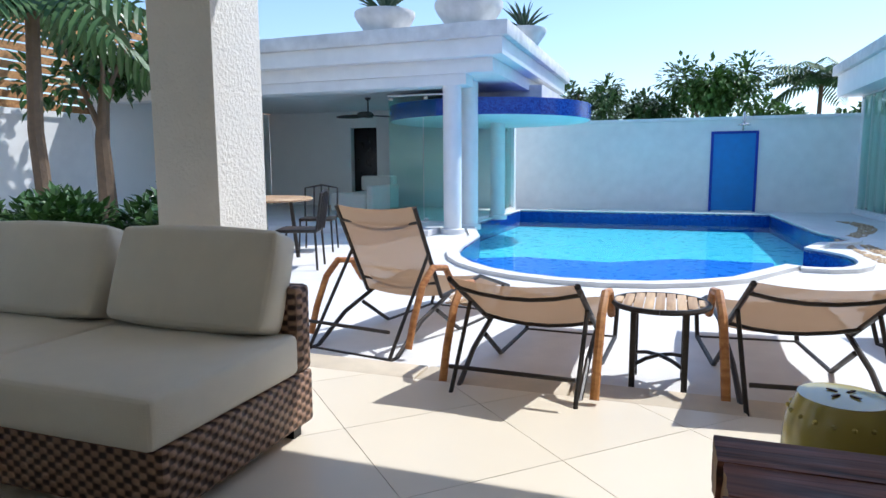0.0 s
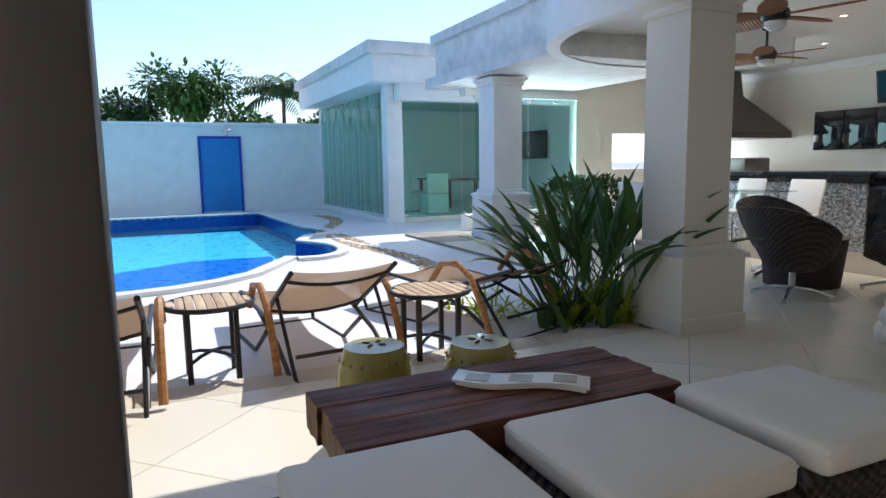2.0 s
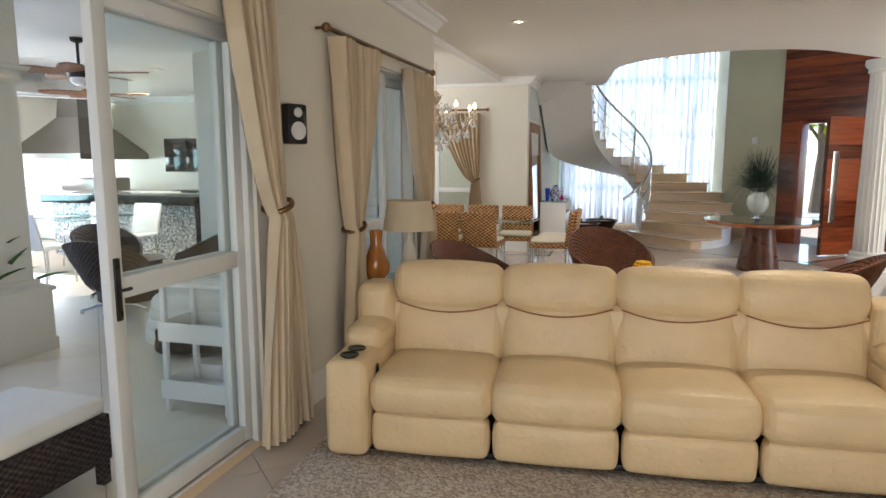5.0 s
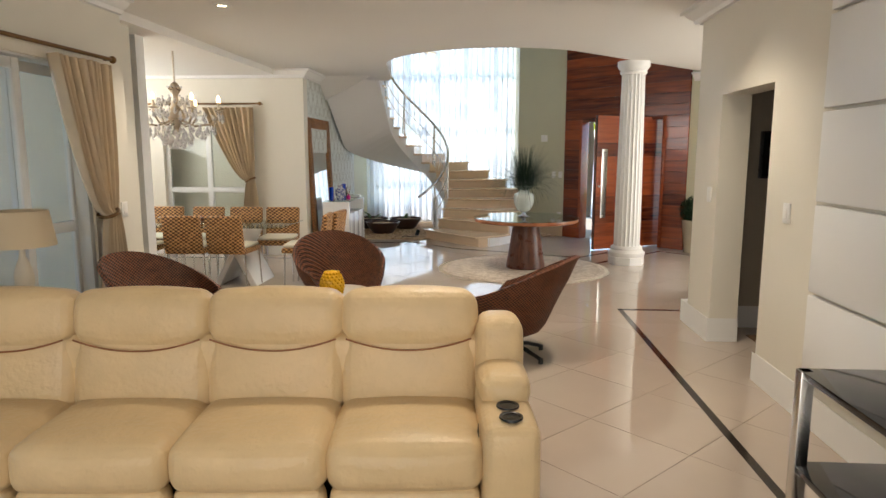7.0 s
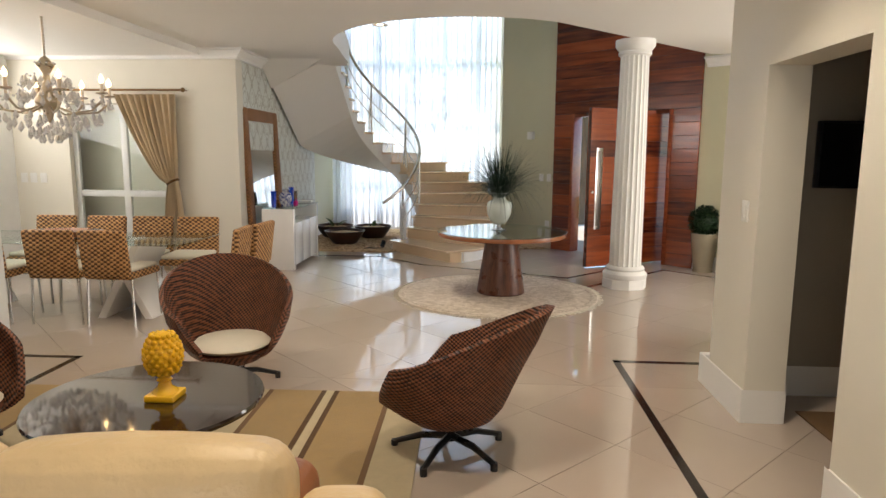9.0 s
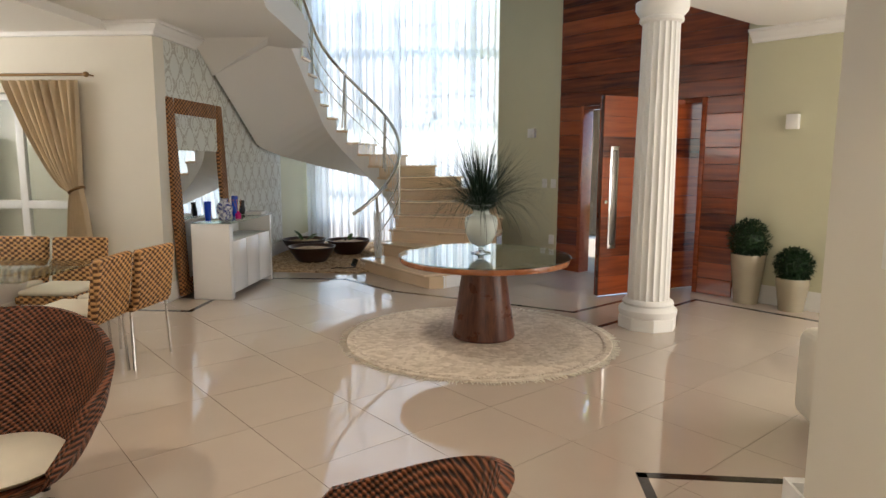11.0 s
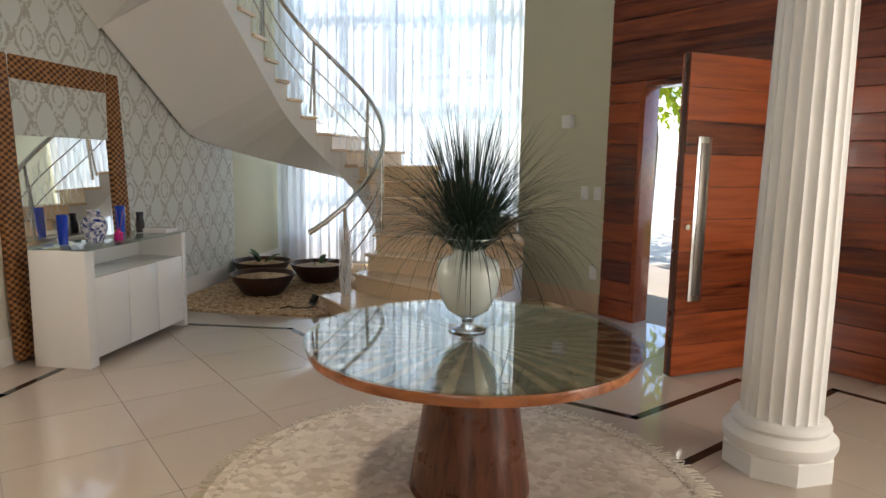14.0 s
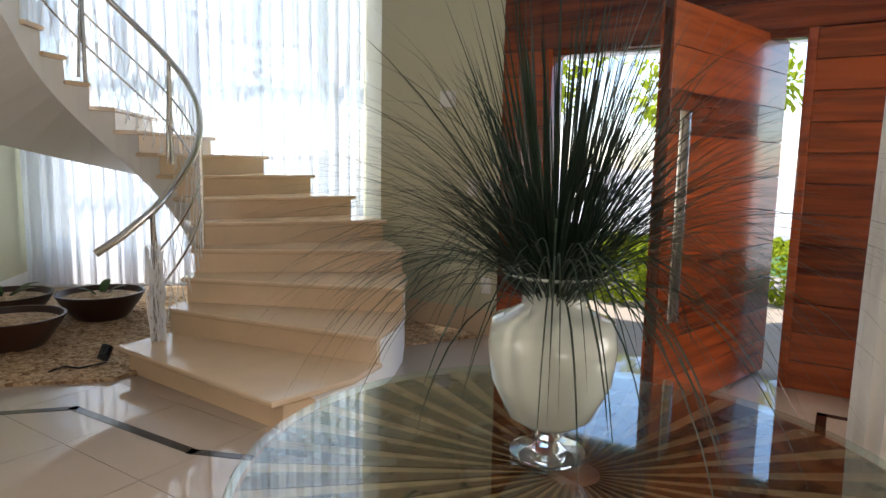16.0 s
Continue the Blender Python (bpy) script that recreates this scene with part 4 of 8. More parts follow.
def plank_mesh(w, h):
    t = bmesh.new()
    box(t, 0, w, -0.022, -0.001, 0.003, h - 0.003, 0.003)
    return mesh_of("plank", t, "jatoba")


ROW = 0.174
full, left, right = plank_mesh(L1 - L0, ROW), plank_mesh(OPEN_L - L0, ROW), plank_mesh(L1 - OPEN_R, ROW)
for r_ in range(32):
    z = r_ * ROW
    for x, me in (((L0, left), (OPEN_R, right)) if z < OPEN_T - 0.02 else ((L0, full),)):
        ob = new("plank", me)
        ob.parent = timber
        ob.location = (x, 0, z)
for name, b in (("door_jamb", (OPEN_L, OPEN_L + 0.05, -0.03, 0.17, 0, OPEN_T)), ("door_jamb", (OPEN_R - 0.05, OPEN_R, -0.03, 0.17, 0, OPEN_T)), ("door_head", (OPEN_L + 0.05, OPEN_R - 0.05, -0.03, 0.17, OPEN_T - 0.05, OPEN_T))):
    bm = bmesh.new()
    box(bm, *b, bevel=0.004)
    part(name, bm, "jatoba", timber)

FREE, PIVOT = Vector((4.53, 10.852, 0)), Vector((5.725, 11.54, 0))
dirv = (PIVOT - FREE).normalized()
door = thing("entrance_door", Matrix.Translation(FREE) @ Matrix.Rotation(math.atan2(dirv.y, dirv.x), 4, "Z"), "open red hardwood pivot door with a long steel pull", "door")
bm = bmesh.new()
box(bm, 0, 1.38, 0.006, 0.05, 0.012, 2.08, 0.003)
part("core", bm, "walnut", door)
t = bmesh.new()
box(t, 0, 1.38, -0.008, 0.006, 0.002, 0.205, 0.002)
leafplank = mesh_of("leaf_board", t, "jatoba")
for y in (0.0, 0.058):
    for r_ in range(10):
        ob = new("leaf_board", leafplank)
        ob.parent = door
        ob.location = (0, y, 0.012 + r_ * 0.2065)
bm = bmesh.new()
box(bm, 0.09, 0.20, -0.016, -0.006, 0.51, 1.57, 0.003)
pull = part("pull_plate", bm, "chrome", door, "long brushed steel recessed pull")
bm = bmesh.new()
box(bm, 0.115, 0.175, -0.022, -0.014, 0.55, 1.53, 0.003)
part("pull_recess", bm, "steel", pull)
bm = bmesh.new()
tube(bm, [(0.04, -0.03, 1.0), (0.04, -0.006, 1.0)], 0.018, 12)
part("lock", bm, "chrome", door)

# ---- entrance hall: column, wall plates ----
column = thing("column", pose(4.78, 9.69, 0), "white fluted round column on an octagonal plinth", "column")
bm = bmesh.new()
lathe(bm, [(0.245, 0), (0.245, 0.10), (0.235, 0.11)], 8)
part("plinth", bm, "white", column, smooth=20)
bm = bmesh.new()
lathe(bm, [(0.235, 0.11), (0.245, 0.135), (0.245, 0.165), (0.225, 0.185), (0.205, 0.20), (0.215, 0.22), (0.205, 0.24), (0.19, 0.25)], 40)
part("base_ring", bm, "white", column)
bm = bmesh.new()
lathe(bm, [(0.175, 0.25), (0.172, 0.9), (0.160, 1.8), (0.150, 2.53)], 160, flute=20, depth=0.014)
part("shaft", bm, "white", column, smooth=60)
bm = bmesh.new()
lathe(bm, [(0.155, 2.53), (0.175, 2.545), (0.175, 2.57), (0.165, 2.58), (0.20, 2.62), (0.21, 2.64), (0.21, 2.698)], 40)
part("capital", bm, "white", column)


def wall_plate(s, z, w, h, name="light_switch", label="white plastic light switch plate", keys=2, off=-0.004, deep=0.012):
    t = thing(name, diag_pose(s, z, 0), label, "switch")
    b_ = bmesh.new()
    box(b_, -w / 2, w / 2, -deep, off + 0.003, -h / 2, h / 2, 0.004)
    part("plate", b_, "plastic_white", t)
    for i in range(keys):
        b_ = bmesh.new()
        box(b_, -w * 0.33, w * 0.33, -deep - 0.004, -deep, -h * 0.38 + i * h * 0.4, -h * 0.04 + i * h * 0.4, 0.001)
        part("key", b_, "plastic_white", t)


for s, z, w, h in ((0.88, 1.12, 0.085, 0.12), (1.03, 1.12, 0.085, 0.12)):
    wall_plate(s, z, w, h)
wall_plate(1.02, 0.38, 0.085, 0.125, "wall_socket", "white plastic wall socket", 1)
wall_plate(0.66, 1.78, 0.11, 0.12, "wall_sensor", "small white alarm sensor box", 0, deep=0.06)
wall_plate(3.95, 1.80, 0.11, 0.14, "wall_sensor", "small white alarm sensor box", 0, deep=0.06)

# ---- entrance hall: round table, rug, vase ----
TC = Vector((3.37, 9.20, 0))
table = thing("round_table", Matrix.Translation(TC) @ Matrix.Diagonal((0.90, 0.90, 0.885, 1)), "round glass-topped table on a tapered walnut pedestal", "table")
bm = bmesh.new()
lathe(bm, [(0.278, 0.018), (0.285, 0.03), (0.185, 0.69), (0.20, 0.70)], 32)
part("pedestal", bm, "walnut", table, smooth=30)
bm = bmesh.new()
lathe(bm, [(0.0, 0.70), (0.72, 0.70), (0.745, 0.71), (0.75, 0.735), (0.745, 0.752), (0.735, 0.752)], 96)
part("rim", bm, "rim", table, smooth=50)
top_mat = wood("sunburst_veneer", (0.035, 0.014, 0.008), (0.15, 0.062, 0.03), 2, 0.25, 3, 6, 0.3)
ray_mat = wood("pale_ray_veneer", (0.22, 0.12, 0.065), (0.44, 0.28, 0.16), 2, 0.25, 3, 6, 0.3)
for i in range(36):
    bm = bmesh.new()
    a0, a1 = 2 * math.pi * i / 36, 2 * math.pi * (i + 0.62) / 36
    a2 = 2 * math.pi * (i + 1) / 36
    prism(bm, [(0.06 * math.cos(a0), 0.06 * math.sin(a0))] + [(0.734 * math.cos(a0 + (a1 - a0) * q / 4), 0.734 * math.sin(a0 + (a1 - a0) * q / 4)) for q in range(5)], 0.7525, 0.7555)
    prism(bm, [(0.06 * math.cos(a1), 0.06 * math.sin(a1))] + [(0.734 * math.cos(a1 + (a2 - a1) * q / 3), 0.734 * math.sin(a1 + (a2 - a1) * q / 3)) for q in range(4)], 0.7525, 0.7545)
    me_ob = part("veneer_ray", bm, top_mat, table, smooth=None)
    me_ob.data.materials.append(ray_mat)
    for p_ in me_ob.data.polygons:
        p_.material_index = 1 if max(me_ob.data.vertices[v].co.z for v in p_.vertices) < 0.7550 else 0
bm = bmesh.new()
lathe(bm, [(0.0, 0.756), (0.757, 0.756), (0.762, 0.760), (0.762, 0.764), (0.757, 0.768), (0, 0.768)], 96)
edge = pane("table_glass", (0.84, 0.92, 0.89), 1.5, power=3.8)
part("glass_top", bm, edge, table, "thick clear glass with a green edge", smooth=30).visible_shadow = False

rug = thing("round_rug", pose(3.33, 9.17, 0), "round cream rug with a worn floral pattern and fringe", "rug")
bm = bmesh.new()
lathe(bm, [(0.0, 0.012), (0.79, 0.012), (0.80, 0.014), (0.84, 0.014), (0.85, 0.012), (1.05, 0.012), (1.06, 0.002)], 96, caps=False)
part("rug_field", bm, "rug", rug)
bm = bmesh.new()
lathe(bm, [(0.98, 0.0125), (0.985, 0.015), (1.01, 0.015), (1.015, 0.0125)], 96, caps=False)
part("border", bm, "carpet", rug)
bm = bmesh.new()
rng = random.Random(8)
for i in range(420):
    a = 2 * math.pi * i / 420
    b_ = a + rng.uniform(-0.02, 0.02)
    r_ = 1.10 + rng.uniform(-0.015, 0.02)
    tube(bm, [(1.05 * math.cos(a), 1.05 * math.sin(a), 0.006), (r_ * math.cos(b_), r_ * math.sin(b_), 0.004)], 0.0035, 3, cap=False)
fr_ = part("fringe", bm, "canvas", rug, "knotted cream fringe", smooth=None)
fr_["kind"] = "stuff"

VC = TC + Vector((-0.03, 0.07, 0.681))
vase = thing("vase", Matrix.Translation(VC) @ Matrix.Scale(1.20, 4), "pale opal glass urn vase holding dark grass", "vase")
bm = bmesh.new()
lathe(bm, [(0.0, 0.045), (0.03, 0.045), (0.075, 0.075), (0.105, 0.14), (0.112, 0.20), (0.105, 0.245), (0.075, 0.258), (0.055, 0.27), (0.055, 0.30), (0.068, 0.318), (0.090, 0.325), (0.090, 0.329), (0.066, 0.324), (0.05, 0.30), (0.05, 0.27)], 48)
part("urn", bm, "opal", vase, smooth=60)
bm = bmesh.new()
lathe(bm, [(0.0, 0.0), (0.066, 0.0), (0.068, 0.006), (0.03, 0.014), (0.016, 0.024), (0.024, 0.032), (0.016, 0.04), (0.0, 0.045)], 32)
part("foot", bm, "foot_glass", vase, "clear glass foot", smooth=60)
bm = bmesh.new()
rng = random.Random(12)
for i in range(620):
    a = rng.uniform(0, 2 * math.pi)
    u = rng.random() ** 0.7
    t_ = radians(3 + 34 * u)
    droop = 0.2 + 1.5 * u * u + (1.3 if rng.random() < 0.25 else 0)
    leaf_blade(bm, (0.03 * math.cos(a), 0.03 * math.sin(a), 0.26), (math.cos(a) * math.sin(t_), math.sin(a) * math.sin(t_), math.cos(t_)), rng.uniform(0.34, 0.57), rng.uniform(0.0024, 0.0048), droop, 8, 0.15)
for i in range(260):
    a = rng.uniform(0, 2 * math.pi)
    t_ = radians(rng.uniform(14, 46))
    leaf_blade(bm, (0.03 * math.cos(a), 0.03 * math.sin(a), 0.27), (math.cos(a) * math.sin(t_), math.sin(a) * math.sin(t_), math.cos(t_)), rng.uniform(0.38, 0.60), rng.uniform(0.0014, 0.0028), rng.uniform(1.2, 2.6), 12, 0.15)
gr_ = part("grass", bm, "grassdark", vase, "dark green artificial grass blades", smooth=None)
gr_["kind"] = "stuff"

# ---- entrance hall: console, mirror, ornaments ----
console = thing("console_cabinet", pose(0.385, 10.31, 0), "white lacquered console cabinet with a glass top", "cabinet")
CW, CD, CH = 1.20, 0.40, 0.775
for name, b in (("side_panel", (0, CD, 0, 0.09, 0.0, CH)), ("side_panel", (0, CD, CW - 0.05, CW, 0.0, CH)), ("body", (0, CD - 0.025, 0.09, CW - 0.05, 0.05, 0.585)), ("back_panel", (0, 0.02, 0.09, CW - 0.05, 0.585, CH - 0.02))):
    bm = bmesh.new()
    box(bm, *b, bevel=0.003)
    part(name, bm, "lacquer", console)
for i in range(3):
    bm = bmesh.new()
    w_ = (CW - 0.14) / 3
    box(bm, CD - 0.024, CD - 0.004, 0.092 + i * w_, 0.088 + (i + 1) * w_, 0.055, 0.59, 0.003)
    part("door", bm, "lacquer", console)
bm = bmesh.new()
box(bm, 0.0, CD + 0.01, 0.02, CW + 0.01, CH + 0.001, CH + 0.011, 0.002)
part("glass_top", bm, edge, console, "clear glass top").visible_shadow = False

mirror = thing("floor_mirror", pose(0.205, 10.96, 0.02) @ Matrix.Rotation(radians(-2.5), 4, "Y") @ Matrix.Translation((0.02, 0, 0)), "tall leaning mirror in a wide woven cane frame", "mirror")
MW, MH, FW = 0.65, 2.02, 0.165
for name, b in (("frame_side", (0, 0.06, -MW, -MW + FW, 0, MH)), ("frame_side", (0, 0.06, MW - FW, MW, 0, MH)), ("frame_rail", (0.001, 0.059, -MW + FW, MW - FW, MH - FW, MH)), ("frame_rail", (0.001, 0.059, -MW + FW, MW - FW, 0, FW))):
    bm = bmesh.new()
    box(bm, *b, bevel=0.02)
    part(name, bm, "mirror_frame", mirror)
bm = bmesh.new()
box(bm, 0.01, 0.03, -MW + FW - 0.01, MW - FW + 0.01, FW - 0.01, MH - FW + 0.01)
part("mirror_glass", bm, "mirror", mirror)


def ornament(name, x, y, prof, material, label, cat, n=24, z=None):
    b_ = bmesh.new()
    lathe(b_, prof, n)
    return tagged(part(name, b_, material, None, m=pose(x - 0.05 if z is None else x, y - 0.09 if z is None else y, CH + 0.012 if z is None else z), smooth=50), label, cat)


ornament("porcelain_jar", 0.62, 10.80, [(0.0, 0), (0.055, 0), (0.06, 0.02), (0.082, 0.08), (0.085, 0.13), (0.065, 0.17), (0.04, 0.185), (0.045, 0.215), (0.05, 0.22), (0.0, 0.225)], "bluewhite", "blue and white porcelain jar on the console", "jar")
for y, h in ((11.12, 0.23), (10.62, 0.2)):
    ornament("glass_vase", 0.60 if y > 11 else 0.52, y, [(0.0, 0), (0.028, 0), (0.033, h * 0.4), (0.036, h), (0.032, h), (0.028, 0.02), (0.0, 0.02)], "cobalt", "slim cobalt blue glass vase", "vase")
ornament("glass_vase", 0.56, 11.42, [(0.0, 0), (0.03, 0), (0.036, 0.06), (0.026, 0.12), (0.03, 0.16), (0.026, 0.16), (0.0, 0.05)], "black", "small black glass vase", "vase")
ornament("diffuser_bottle", 0.72, 10.92, [(0.0, 0), (0.03, 0), (0.032, 0.05), (0.012, 0.065), (0.014, 0.08), (0.0, 0.08)], "pink", "pink glass reed diffuser bottle", "bottle")
bm = bmesh.new()
for i in range(5):
    tube(bm, [(0.67, 10.83, CH + 0.05), (0.67 + 0.02 * (i - 2), 10.83 + 0.015 * ((i * 3) % 5 - 2), CH + 0.22)], 0.002, 4)
tagged(part("diffuser_reeds", bm, "rim"), "thin wooden diffuser reeds", "reeds")
bm = bmesh.new()
box(bm, 0.55, 0.75, 11.30, 11.48, CH + 0.0125, CH + 0.045, 0.004)
tagged(part("white_tray", bm, "lacquer"), "small white lacquer tray on the console", "tray")

# ---- pebble bed, bowls, planters ----
bm = bmesh.new()
prism(bm, [(0.215, 11.95), (1.72, 11.95), (1.85, 12.10), (1.95, 12.45), (2.1, 12.9), (3.3, 13.5), (3.3, 14.75), (0.215, 14.9)], 0.0, 0.018)
structure("ground_pebbles", bm, "pebble", "tan pebble bed under the stairs", "pebble bed")
rng = random.Random(3)
bm = bmesh.new()
for i in range(900):
    x, y, r_ = rng.uniform(0.24, 1.9), rng.uniform(11.98, 14.3), rng.uniform(0.012, 0.028)
    if (Vector((x, y)) - Vector((1.85, 12.8))).length < 0.35:
        continue
    bmesh.ops.create_icosphere(bm, subdivisions=1, radius=r_, matrix=Matrix.Translation((x, y, 0.018)) @ Matrix.Rotation(rng.uniform(0, 3), 4, "Z") @ Matrix.Diagonal((1, 0.75, 0.5, 1)))
tagged(part("pebbles", bm, "pebble"), "loose tan river pebbles", "pebbles", kind="stuff")
bm = bmesh.new()
prism(bm, [(3.43, 12.40), (4.15, 12.60), (3.62, 13.17), (3.40, 13.36)], 0.0, 0.02)
structure("ground_pebbles_right", bm, "pebble", "tan pebble strip beside the stairs", "pebble bed")


def bowl(x, y, r, h, leaves, seed):
    t = thing("bowl_planter", pose(x, y, 0.018), "wide dark bowl planter with a small leafy plant" if leaves else "wide dark bowl planter filled with bark chips", "planter", "bowl planters")
    b_ = bmesh.new()
    lathe(b_, [(0.0, 0), (r * 0.55, 0), (r * 0.62, 0.02), (r * 0.9, h * 0.7), (r, h), (r * 0.94, h), (r * 0.86, h - 0.05), (0, h - 0.05)], 40)
    part("bowl", b_, "terracotta", t, smooth=40)
    b_ = bmesh.new()
    lathe(b_, [(r * 0.9, h - 0.045), (r * 0.5, h - 0.02), (0.0, h - 0.012)], 24)
    part("bark_layer", b_, "pebble", t)
    r_ = random.Random(seed)
    for i in range(leaves):
        b_ = bmesh.new()
        a = r_.uniform(0, 6.28)
        tl = r_.uniform(0.3, 1.0)
        leaf_blade(b_, (0.04 * math.cos(a), 0.04 * math.sin(a), h - 0.03), (math.cos(a) * tl, math.sin(a) * tl, 1), r_.uniform(0.14, 0.26), 0.075, 0.9, 8, 0.15)
        part("leaf", b_, "leaf", t)


bowl(0.90, 12.76, 0.33, 0.21, 0, 1)
bowl(0.55, 13.55, 0.33, 0.21, 8, 2)
bowl(1.23, 13.55, 0.33, 0.21, 3, 3)
bm = bmesh.new()
tube(bm, [(1.60, 12.25, 0.05), (1.62, 12.3, 0.12)], 0.035, 12)
tube(bm, [(1.62, 12.28, 0.02), (1.5, 12.15, 0.03), (1.4, 12.2, 0.03), (1.35, 12.1, 0.03)], 0.006, 6)
tagged(part("spot_lamp", bm, "black"), "small black garden spotlight with its cable", "spotlight")


def shrub_ball(bm, c, r, n, seed, size=0.035):
    q = random.Random(seed)
    for i in range(n):
        v = Vector((q.gauss(0, 1), q.gauss(0, 1), q.gauss(0, 1))).normalized()
        p = Vector(c) + v * r * q.uniform(0.72, 1.06)
        d = (v + Vector((q.uniform(-0.8, 0.8), q.uniform(-0.8, 0.8), q.uniform(-0.5, 0.8)))).normalized()
        leaf_blade(bm, p, d, size * q.uniform(0.7, 1.3), size * 0.6, 0.3, 2, 0.2)


def topiary(x, y, r0, r1, h, ball, seed, label):
    t = thing("planter", pose(x, y, 0), label, "planter", "topiary planters")
    b_ = bmesh.new()
    lathe(b_, [(0, 0), (r0, 0), (r0 * 1.02, 0.02), (r1 * 0.97, h * 0.8), (r1, h - 0.01), (r1 * 0.97, h), (r1 * 0.85, h), (r1 * 0.8, h - 0.05), (0, h - 0.05)], 40)
    part("pot", b_, "planter", t, smooth=40)
    b_ = bmesh.new()
    bmesh.ops.create_icosphere(b_, subdivisions=2, radius=ball * 0.8, matrix=Matrix.Translation((0, 0, h + ball * 0.72)))
    shrub_ball(b_, (0, 0, h + ball * 0.72), ball, 1500, seed)
    part("boxwood", b_, "boxwood", t, "clipped boxwood ball", smooth=None)


topiary(6.00, 10.76, 0.115, 0.165, 0.50, 0.19, 5, "tall taupe planter with a clipped boxwood ball")
topiary(6.30, 10.43, 0.11, 0.15, 0.32, 0.16, 6, "short taupe planter with a clipped boxwood ball")
# ---- ceiling lights ----
for i, (x, y) in enumerate(DOWNLIGHTS):
    t = thing("downlight", pose(x, y, CEIL), "small round recessed ceiling downlight, lit", "downlight", "ceiling downlights")
    bm = bmesh.new()
    lathe(bm, [(0.035, -0.001), (0.055, -0.012), (0.075, -0.010), (0.078, -0.0005)], 24, caps=False)
    part("ring", bm, "white", t)
    bm = bmesh.new()
    lathe(bm, [(0.0, -0.006), (0.036, -0.004)], 16, caps=False)
    part("lamp", bm, "spot", t)
    d = bpy.data.lights.new("downlight_beam", "SPOT")
    d.energy, d.color, d.spot_size, d.spot_blend, d.shadow_soft_size = 32, (1.0, 0.84, 0.64), radians(120), 0.8, 0.05
    ob = new("downlight_beam", d)
    ob.matrix_world = look((x, y, CEIL - 0.02), (x, y + 0.001, 0))

OUT_DONE = set(scene.objects)
# ---- glazed doors to the terrace ----


def glazed_leaf(name, w, h, m, rail=0.95, label="white aluminium glazed sliding door leaf", metal="frame"):
    """A door leaf along local y: stiles, three rails, two panes, a lock."""
    t = thing(name, m, label, "glass door", "sliding door leaves")
    for n_, b in (("stile", (-0.02, 0.02, 0, 0.065, 0.01, h)), ("stile", (-0.02, 0.02, w - 0.065, w, 0.01, h)), ("rail", (-0.018, 0.018, 0.065, w - 0.065, 0.01, 0.09)),
                  ("rail", (-0.018, 0.018, 0.065, w - 0.065, rail - 0.04, rail + 0.04)), ("rail", (-0.018, 0.018, 0.065, w - 0.065, h - 0.07, h))):
        b_ = bmesh.new()
        box(b_, *b, bevel=0.004)
        part(n_, b_, metal, t)
    for z0, z1 in ((0.09, rail - 0.04), (rail + 0.04, h - 0.07)):
        b_ = bmesh.new()
        box(b_, -0.003, 0.003, 0.06, w - 0.06, z0, z1)
        part("pane", b_, "glass", t).visible_shadow = False
    b_ = bmesh.new()
    box(b_, -0.03, 0.03, 0.018, 0.045, rail - 0.12, rail + 0.12, 0.004)
    tube(b_, [(0.02, 0.03, rail), (0.05, 0.03, rail), (0.05, 0.07, rail)], 0.007, 8)
    part("lock", b_, "black", t)
    return t


glazed_leaf("sliding_door", 0.87, 2.05, pose(-0.02, 1.87, 0.015))
glazed_leaf("sliding_door", 0.80, 2.05, pose(-0.085, 1.93, 0.015))
# these two leaves have a darker frame colour than the others
glazed_leaf("sliding_door", 0.90, 2.05, pose(0.13, -0.66, 0.015), label="dark taupe aluminium glazed sliding door leaf", metal="dark_frame")
glazed_leaf("sliding_door", 0.62, 2.05, pose(-0.085, -0.68, 0.015), label="dark taupe aluminium glazed sliding door leaf", metal="dark_frame")
glazed_leaf("balcony_door", 0.62, 2.08, pose(-0.02, 4.04, 0.015))
glazed_leaf("balcony_door", 0.62, 2.08, pose(-0.085, 4.62, 0.015))
bm = bmesh.new()
for y0, y1, z in ((-0.72, 2.78, 2.065), (4.02, 5.25, 2.105)):
    box(bm, -0.125, 0.03, y0, y1, z, z + 0.06, 0.004)
    for q in (y0, y1 - 0.045):
        box(bm, -0.125, 0.03, q, q + 0.045, 0.0, z - 0.001, 0.004)
    for xx in (-0.115, -0.055, 0.0):
        box(bm, xx - 0.006, xx + 0.006, y0 + 0.05, y1 - 0.05, 0.0, 0.016)
structure("door_1", bm, "frame", "white aluminium door frames and floor track", "door frame")
slab_box("trim_threshold", "marble", "cream marble threshold under the doors", "threshold", (X_OUT, X_IN + 0.02, -0.72, 2.78, -0.02, 0.003), (X_OUT, X_IN + 0.02, 4.02, 5.25, -0.02, 0.003))
WEST += [o for o in scene.objects if o not in OUT_DONE and o.parent is None]
# dining-room glazed door
dd = thing("dining_door", pose(-1.95, 10.21, 0), "white framed glazed door behind a tied curtain", "glass door")
for n_, b in (("stile", (0.0, 0.06, 0, 0.05, 0, 2.05)), ("stile", (0.62, 0.70, 0, 0.05, 0, 2.05)), ("stile", (1.29, 1.35, 0, 0.05, 0, 2.05)), ("rail", (0.06, 1.29, 0.002, 0.048, 1.99, 2.05)), ("rail", (0.06, 1.29, 0.002, 0.048, 0.92, 1.0)), ("rail", (0.06, 1.29, 0.002, 0.048, 0, 0.08))):
    bm = bmesh.new()
    box(bm, *b, bevel=0.003)
    part(n_, bm, "frame", dd)
